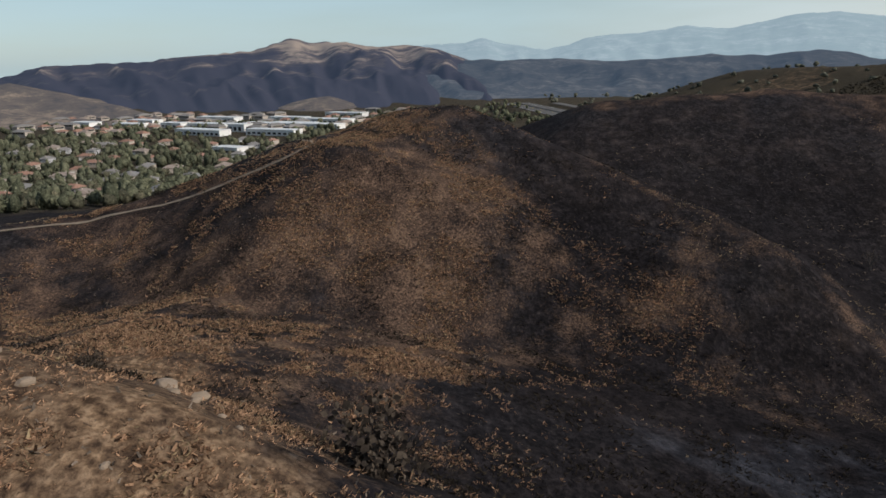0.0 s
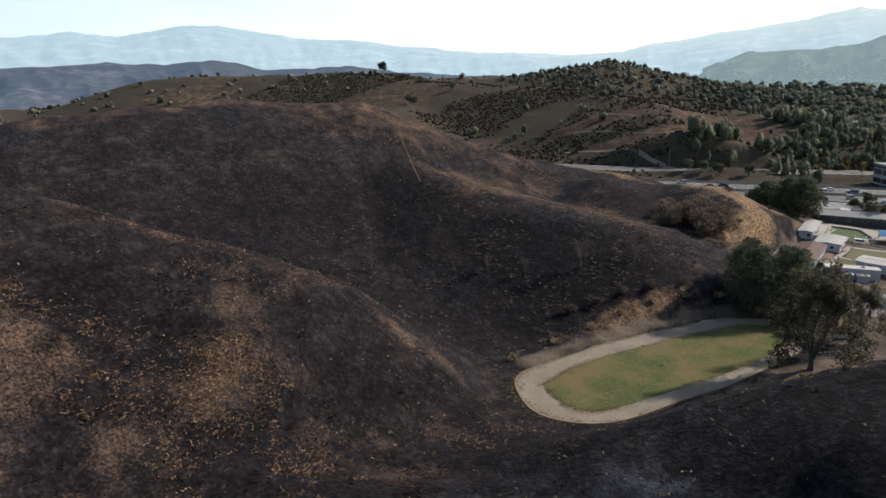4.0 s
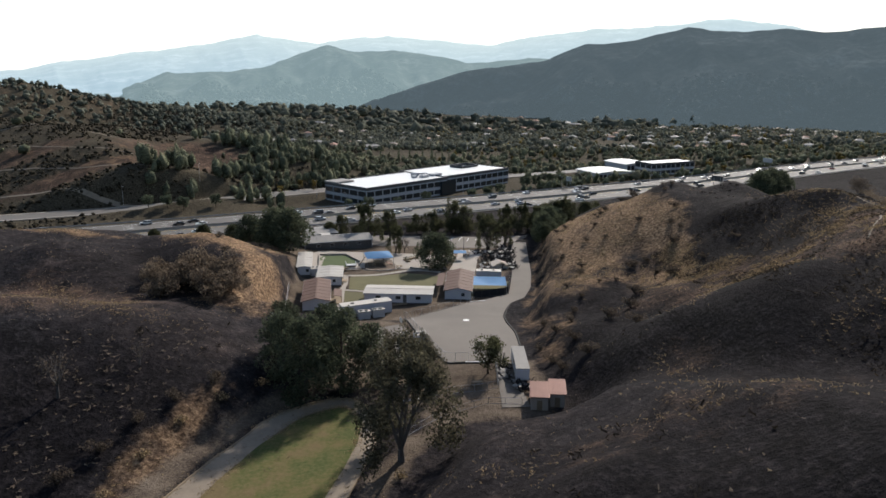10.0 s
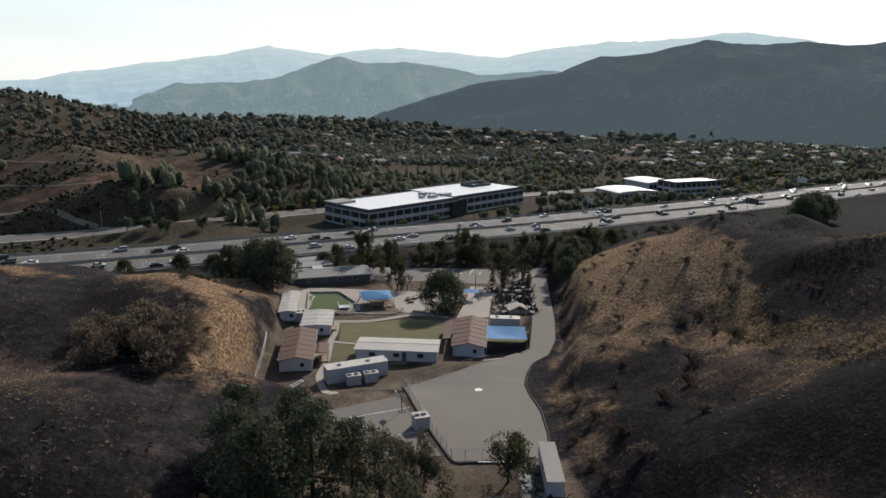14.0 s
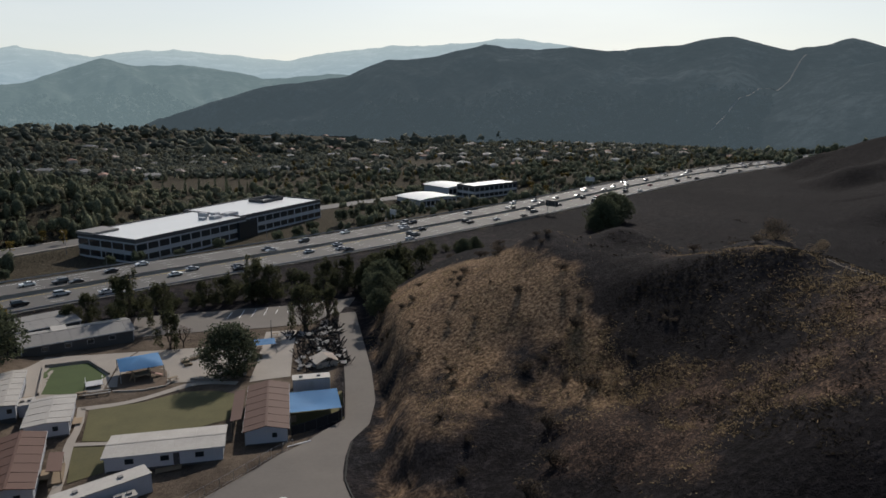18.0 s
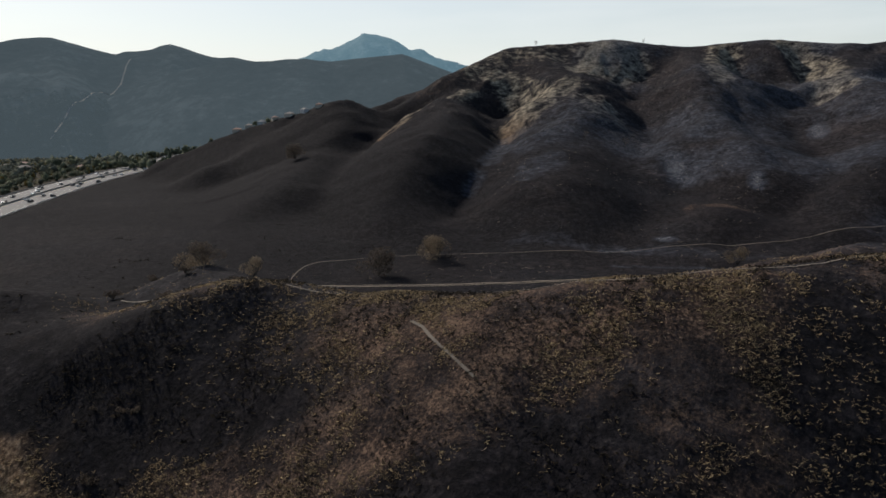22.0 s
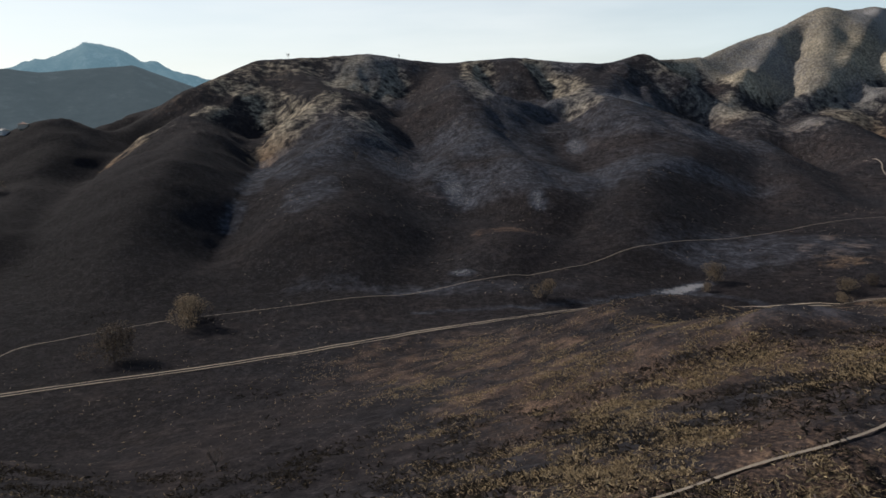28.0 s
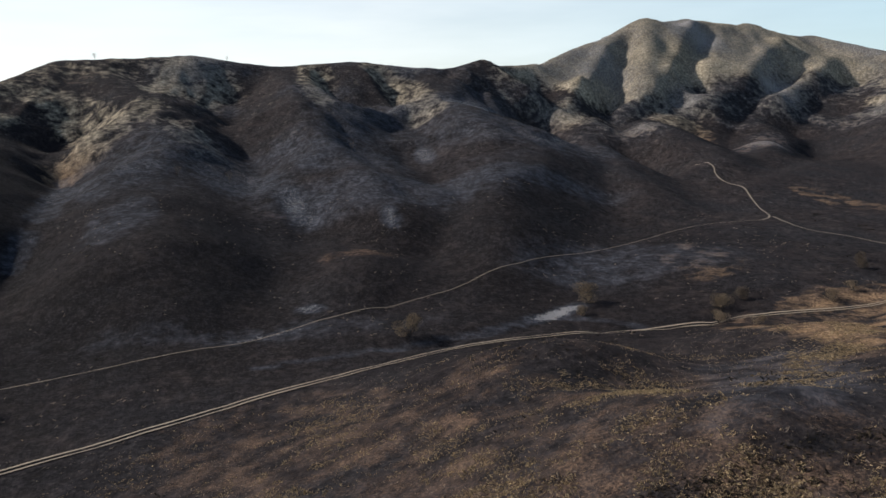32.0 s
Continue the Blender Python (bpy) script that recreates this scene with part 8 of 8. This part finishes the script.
tagged(new("grass_clods", leaf_mesh("grass_clods", tufts(clod_c + (0, 0, 0.1), 0.13, 6, 0.9), twig_brown)), "dead grass clods and litter on the playing field", "grass", kind="stuff")
twig_c = np.concatenate([scatter(2600, -110, -42, 30, 105, lambda x, y, z: np.clip(0.05 + 0.9 * fbm(x, y, 14, 96, 3), 0, 0.6) * ~bare_ground(x, y)), scatter(5000, 225, 420, -110, 190, lambda x, y, z: np.clip(-0.02 + 0.7 * fbm(x, y, 18, 97, 3), 0, 0.5) * ~bare_ground(x, y))])
tagged(new("dead_twigs", leaf_mesh("dead_twigs", tufts(twig_c, 0.22, 7, 0.9), ash_tuft)), "pale scorched twigs of dead brush on burnt slopes", "scrub", kind="stuff")
near_c = np.concatenate([scatter(120000, 58, 135, 22, 150, tuft_chance), scatter(70000, 100, 200, -10, 110, tuft_chance)])
tagged(new("grass_tufts", leaf_mesh("grass_tufts", tufts(near_c, 0.13, 5, 1.1), straw)), "fine scorched stalks and dead leaves on near slopes", "grass", kind="stuff")
near_c = np.concatenate([scatter(150000, -120, 10, -135, -12, tuft_chance), scatter(60000, -30, 62, -112, -48, tuft_chance)])
tagged(new("grass_tufts", leaf_mesh("grass_tufts", tufts(near_c, 0.15, 5, 1.1), rust_straw)), "rust-brown dead leaves and stalks on a burnt hill", "grass", kind="stuff")
near_c = np.concatenate([scatter(60000, 58, 140, 22, 150, lambda x, y, z: np.clip(0.2 + 0.7 * fbm(x, y, 6, 81, 3), 0, 0.8)), scatter(60000, -120, 20, -120, -5, lambda x, y, z: np.clip(0.15 + 0.7 * fbm(x, y, 6, 82, 3), 0, 0.8))])
tagged(new("burnt_scrub", leaf_mesh("burnt_scrub", tufts(near_c, 0.22, 3, 1.0), scrub_mat)), "fine charred twigs on near slopes", "scrub", kind="stuff")
c = scatter(560000, -150, 235, -150, 215, tuft_chance)
tagged(new("grass_tufts", leaf_mesh("grass_tufts", tufts(c, 0.15, 3, 0.9), straw)), "dry straw-brown grass tufts on scorched hills", "grass", kind="stuff")
c = scatter(70000, -30, 62, -112, -48, lambda x, y, z: np.clip(0.15 + 0.8 * fbm(x, y, 5, 41, 3), 0.03, 0.9) * (zones(x, y, z)[1][:, 0] > 0.2))
tagged(new("grass_tufts", leaf_mesh("grass_tufts", tufts(c, 0.10, 5, 1.2), rust_straw)), "short dry grass among rocks on a hilltop", "grass", kind="stuff")
c = scatter(170000, -150, 250, -118, 215, lambda x, y, z: np.clip(0.02 + 0.22 * fbm(x, y, 16, 44, 3) + 0.6 * zones(x, y, z)[1][:, 1], 0, 0.6) * (1 - 0.85 * zones(x, y, z)[0]) * ~bare_ground(x, y))
tagged(new("ash_tufts", leaf_mesh("ash_tufts", tufts(c, 0.16, 3, 0.8), ash_tuft)), "pale ash-grey stubble on burnt hills", "grass", kind="stuff")
c = scatter(90000, -240, 560, -160, 330, lambda x, y, z: np.clip(-0.14 + 0.34 * fbm(x, y, 22, 47, 4), 0, 0.4) * (zones(x, y, z)[1][:, 1] < 0.3) * (zones(x, y, z)[1][:, 0] < 0.4) * ~bare_ground(x, y))
tagged(new("burnt_scrub", leaf_mesh("burnt_scrub", tufts(c, 0.3, 9, 2.2), scrub_mat)), "low charred scrub on burnt hills", "scrub", kind="stuff")


ball = bmesh.new()
bmesh.ops.create_icosphere(ball, subdivisions=1, radius=1)
BALL_V, BALL_F = np.array([v.co[:] for v in ball.verts]), np.array([[v.index for v in f.verts] for f in ball.faces])
ball.free()


def woods(name, label, c, size_rng, material, per=30, tall=(1.0, 2.0), leaf=0.3):
    """Many trees, each an uneven lobed crown down to the ground, with loose leaf sprays round it."""
    n = len(c)
    r, up = nrng.uniform(*size_rng, n), nrng.uniform(*tall, n)
    turn, ph = nrng.uniform(0, 6.28, n), nrng.uniform(0, 6.28, (n, 3))

    def shell(k, d):
        """Points of tree k in the directions d, on its lobed outline."""
        lobe = 0.80 + 0.17 * np.sin(d[:, 0] * 5 + ph[k, 0]) + 0.15 * np.sin(d[:, 1] * 6 + ph[k, 1]) + 0.13 * np.sin(d[:, 2] * 7 + ph[k, 2])
        thin = 1 - 0.38 * np.clip(d[:, 2], 0, 1) * smooth(up[k] - 0.8)
        q = d * (lobe * r[k])[:, None] * np.stack([thin, thin, up[k]], -1)
        return q + c[k] + np.stack([0 * r[k], 0 * r[k], r[k] * up[k] * 0.85], -1)
    nb = len(BALL_V)
    kb = np.repeat(np.arange(n), nb)
    core = shell(kb, np.tile(BALL_V, (n, 1)))
    core += nrng.normal(size=core.shape) * (r[kb] * 0.16)[:, None]
    faces = (BALL_F[None] + (np.arange(n) * nb)[:, None, None]).reshape(-1, 3)
    k = np.repeat(np.arange(n), per)
    d = nrng.normal(size=(n * per, 3))
    d /= np.linalg.norm(d, axis=1)[:, None]
    v = leaf_quads(shell(k, d) * 1.0, r[k] * leaf)
    me = bpy.data.meshes.new(name)
    me.vertices.add(len(core) + len(v))
    me.vertices.foreach_set("co", np.concatenate([core, v]).astype(np.float32).ravel())
    loops = np.concatenate([faces.ravel(), len(core) + np.arange(len(v))]).astype(np.int32)
    me.loops.add(len(loops))
    me.loops.foreach_set("vertex_index", loops)
    me.polygons.add(len(faces) + len(v) // 4)
    me.polygons.foreach_set("loop_start", np.concatenate([np.arange(len(faces)) * 3, len(faces) * 3 + np.arange(len(v) // 4) * 4]).astype(np.int32))
    me.update(calc_edges=True)
    me.materials.append(material)
    return tagged(new(name, me), label, "trees", kind="stuff")


def clear_of_houses(x, y):
    k = np.ones(len(x), bool)
    for a, b_ in used:
        k &= (np.abs(x - a) > 8.5) | (np.abs(y - b_) > 8.5)
    return k


south = lambda x, y, z: np.clip(0.55 + 0.6 * fbm(x, y, 120, 51, 3), 0, 1) * np.where((x < -110) & (y < 560), 0.09, 1.0) * ~bare_ground(x, y) * clear_of_houses(x, y) * (zones(x, y, z)[1][:, 3] > 0.5) * (zones(x, y, z)[1][:, 0] < 0.5)
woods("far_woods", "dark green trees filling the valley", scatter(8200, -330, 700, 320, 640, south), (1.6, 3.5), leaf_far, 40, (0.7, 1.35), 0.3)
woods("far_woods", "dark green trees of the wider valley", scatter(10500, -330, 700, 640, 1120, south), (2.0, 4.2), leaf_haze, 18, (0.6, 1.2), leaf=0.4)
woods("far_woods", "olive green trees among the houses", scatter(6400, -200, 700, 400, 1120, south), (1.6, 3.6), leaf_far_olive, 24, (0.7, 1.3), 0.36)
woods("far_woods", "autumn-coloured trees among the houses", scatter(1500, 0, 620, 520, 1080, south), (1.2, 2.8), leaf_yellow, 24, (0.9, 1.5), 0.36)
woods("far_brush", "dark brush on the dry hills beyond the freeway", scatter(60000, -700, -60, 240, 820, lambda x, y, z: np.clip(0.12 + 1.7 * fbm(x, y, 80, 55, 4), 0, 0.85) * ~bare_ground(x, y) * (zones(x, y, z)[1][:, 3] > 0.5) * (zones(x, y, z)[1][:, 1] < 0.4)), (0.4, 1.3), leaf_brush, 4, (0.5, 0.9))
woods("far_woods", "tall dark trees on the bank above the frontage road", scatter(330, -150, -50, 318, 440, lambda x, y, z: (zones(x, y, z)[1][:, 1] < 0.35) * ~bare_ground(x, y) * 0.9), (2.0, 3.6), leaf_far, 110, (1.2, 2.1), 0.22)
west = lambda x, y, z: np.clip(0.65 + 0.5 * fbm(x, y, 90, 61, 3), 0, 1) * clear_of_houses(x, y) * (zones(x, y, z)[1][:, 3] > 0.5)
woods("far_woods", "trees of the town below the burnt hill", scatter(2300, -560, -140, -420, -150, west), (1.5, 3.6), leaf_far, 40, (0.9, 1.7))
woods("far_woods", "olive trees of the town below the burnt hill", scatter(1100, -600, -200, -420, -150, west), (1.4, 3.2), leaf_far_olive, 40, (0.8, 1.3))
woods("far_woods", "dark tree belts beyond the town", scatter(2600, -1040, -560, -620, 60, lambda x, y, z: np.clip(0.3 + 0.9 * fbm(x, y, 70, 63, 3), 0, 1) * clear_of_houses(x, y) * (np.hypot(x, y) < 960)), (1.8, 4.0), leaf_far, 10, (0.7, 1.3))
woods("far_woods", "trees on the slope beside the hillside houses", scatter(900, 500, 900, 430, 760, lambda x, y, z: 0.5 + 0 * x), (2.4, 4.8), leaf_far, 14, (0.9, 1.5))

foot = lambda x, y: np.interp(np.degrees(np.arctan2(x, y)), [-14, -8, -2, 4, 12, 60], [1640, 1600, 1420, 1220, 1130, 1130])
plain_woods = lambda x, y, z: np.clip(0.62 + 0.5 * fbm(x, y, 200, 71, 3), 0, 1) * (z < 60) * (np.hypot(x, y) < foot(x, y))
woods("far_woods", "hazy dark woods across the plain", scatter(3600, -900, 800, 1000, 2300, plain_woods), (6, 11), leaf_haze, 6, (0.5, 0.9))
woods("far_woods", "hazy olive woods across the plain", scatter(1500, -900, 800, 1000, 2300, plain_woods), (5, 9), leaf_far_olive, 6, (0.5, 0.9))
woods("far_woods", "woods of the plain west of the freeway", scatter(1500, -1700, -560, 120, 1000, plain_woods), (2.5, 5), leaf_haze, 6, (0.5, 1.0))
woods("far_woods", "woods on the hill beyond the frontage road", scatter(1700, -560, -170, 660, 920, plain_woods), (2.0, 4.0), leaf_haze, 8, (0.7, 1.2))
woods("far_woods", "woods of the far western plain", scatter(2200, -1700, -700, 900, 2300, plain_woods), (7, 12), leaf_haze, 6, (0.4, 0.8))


def on_slope(k, n_, az0, az1, t0, t1, seed):
    """Random places on the near flank of a range: between two compass angles and two shares of the way down."""
    g_ = np.random.default_rng(seed)
    az_, ts_, co_ = SLOPES[k]
    c_ = np.clip(np.searchsorted(az_, g_.uniform(az0, az1, n_)), 1, len(az_) - 2)
    u = np.interp(-(t0 + (t1 - t0) * g_.uniform(0, 1, n_) ** 0.7), ts_, np.arange(len(ts_)))
    i_, f_ = u.astype(int), (u % 1)[:, None]
    side_ = g_.uniform(0, 1, n_)[:, None]
    a_ = co_[i_, c_] * (1 - side_) + co_[i_, c_ + 1] * side_
    b_ = co_[i_ + 1, c_] * (1 - side_) + co_[i_ + 1, c_ + 1] * side_
    return a_ * (1 - f_) + b_ * f_


# crowns use the range materials, so the painted haze glow covers them too
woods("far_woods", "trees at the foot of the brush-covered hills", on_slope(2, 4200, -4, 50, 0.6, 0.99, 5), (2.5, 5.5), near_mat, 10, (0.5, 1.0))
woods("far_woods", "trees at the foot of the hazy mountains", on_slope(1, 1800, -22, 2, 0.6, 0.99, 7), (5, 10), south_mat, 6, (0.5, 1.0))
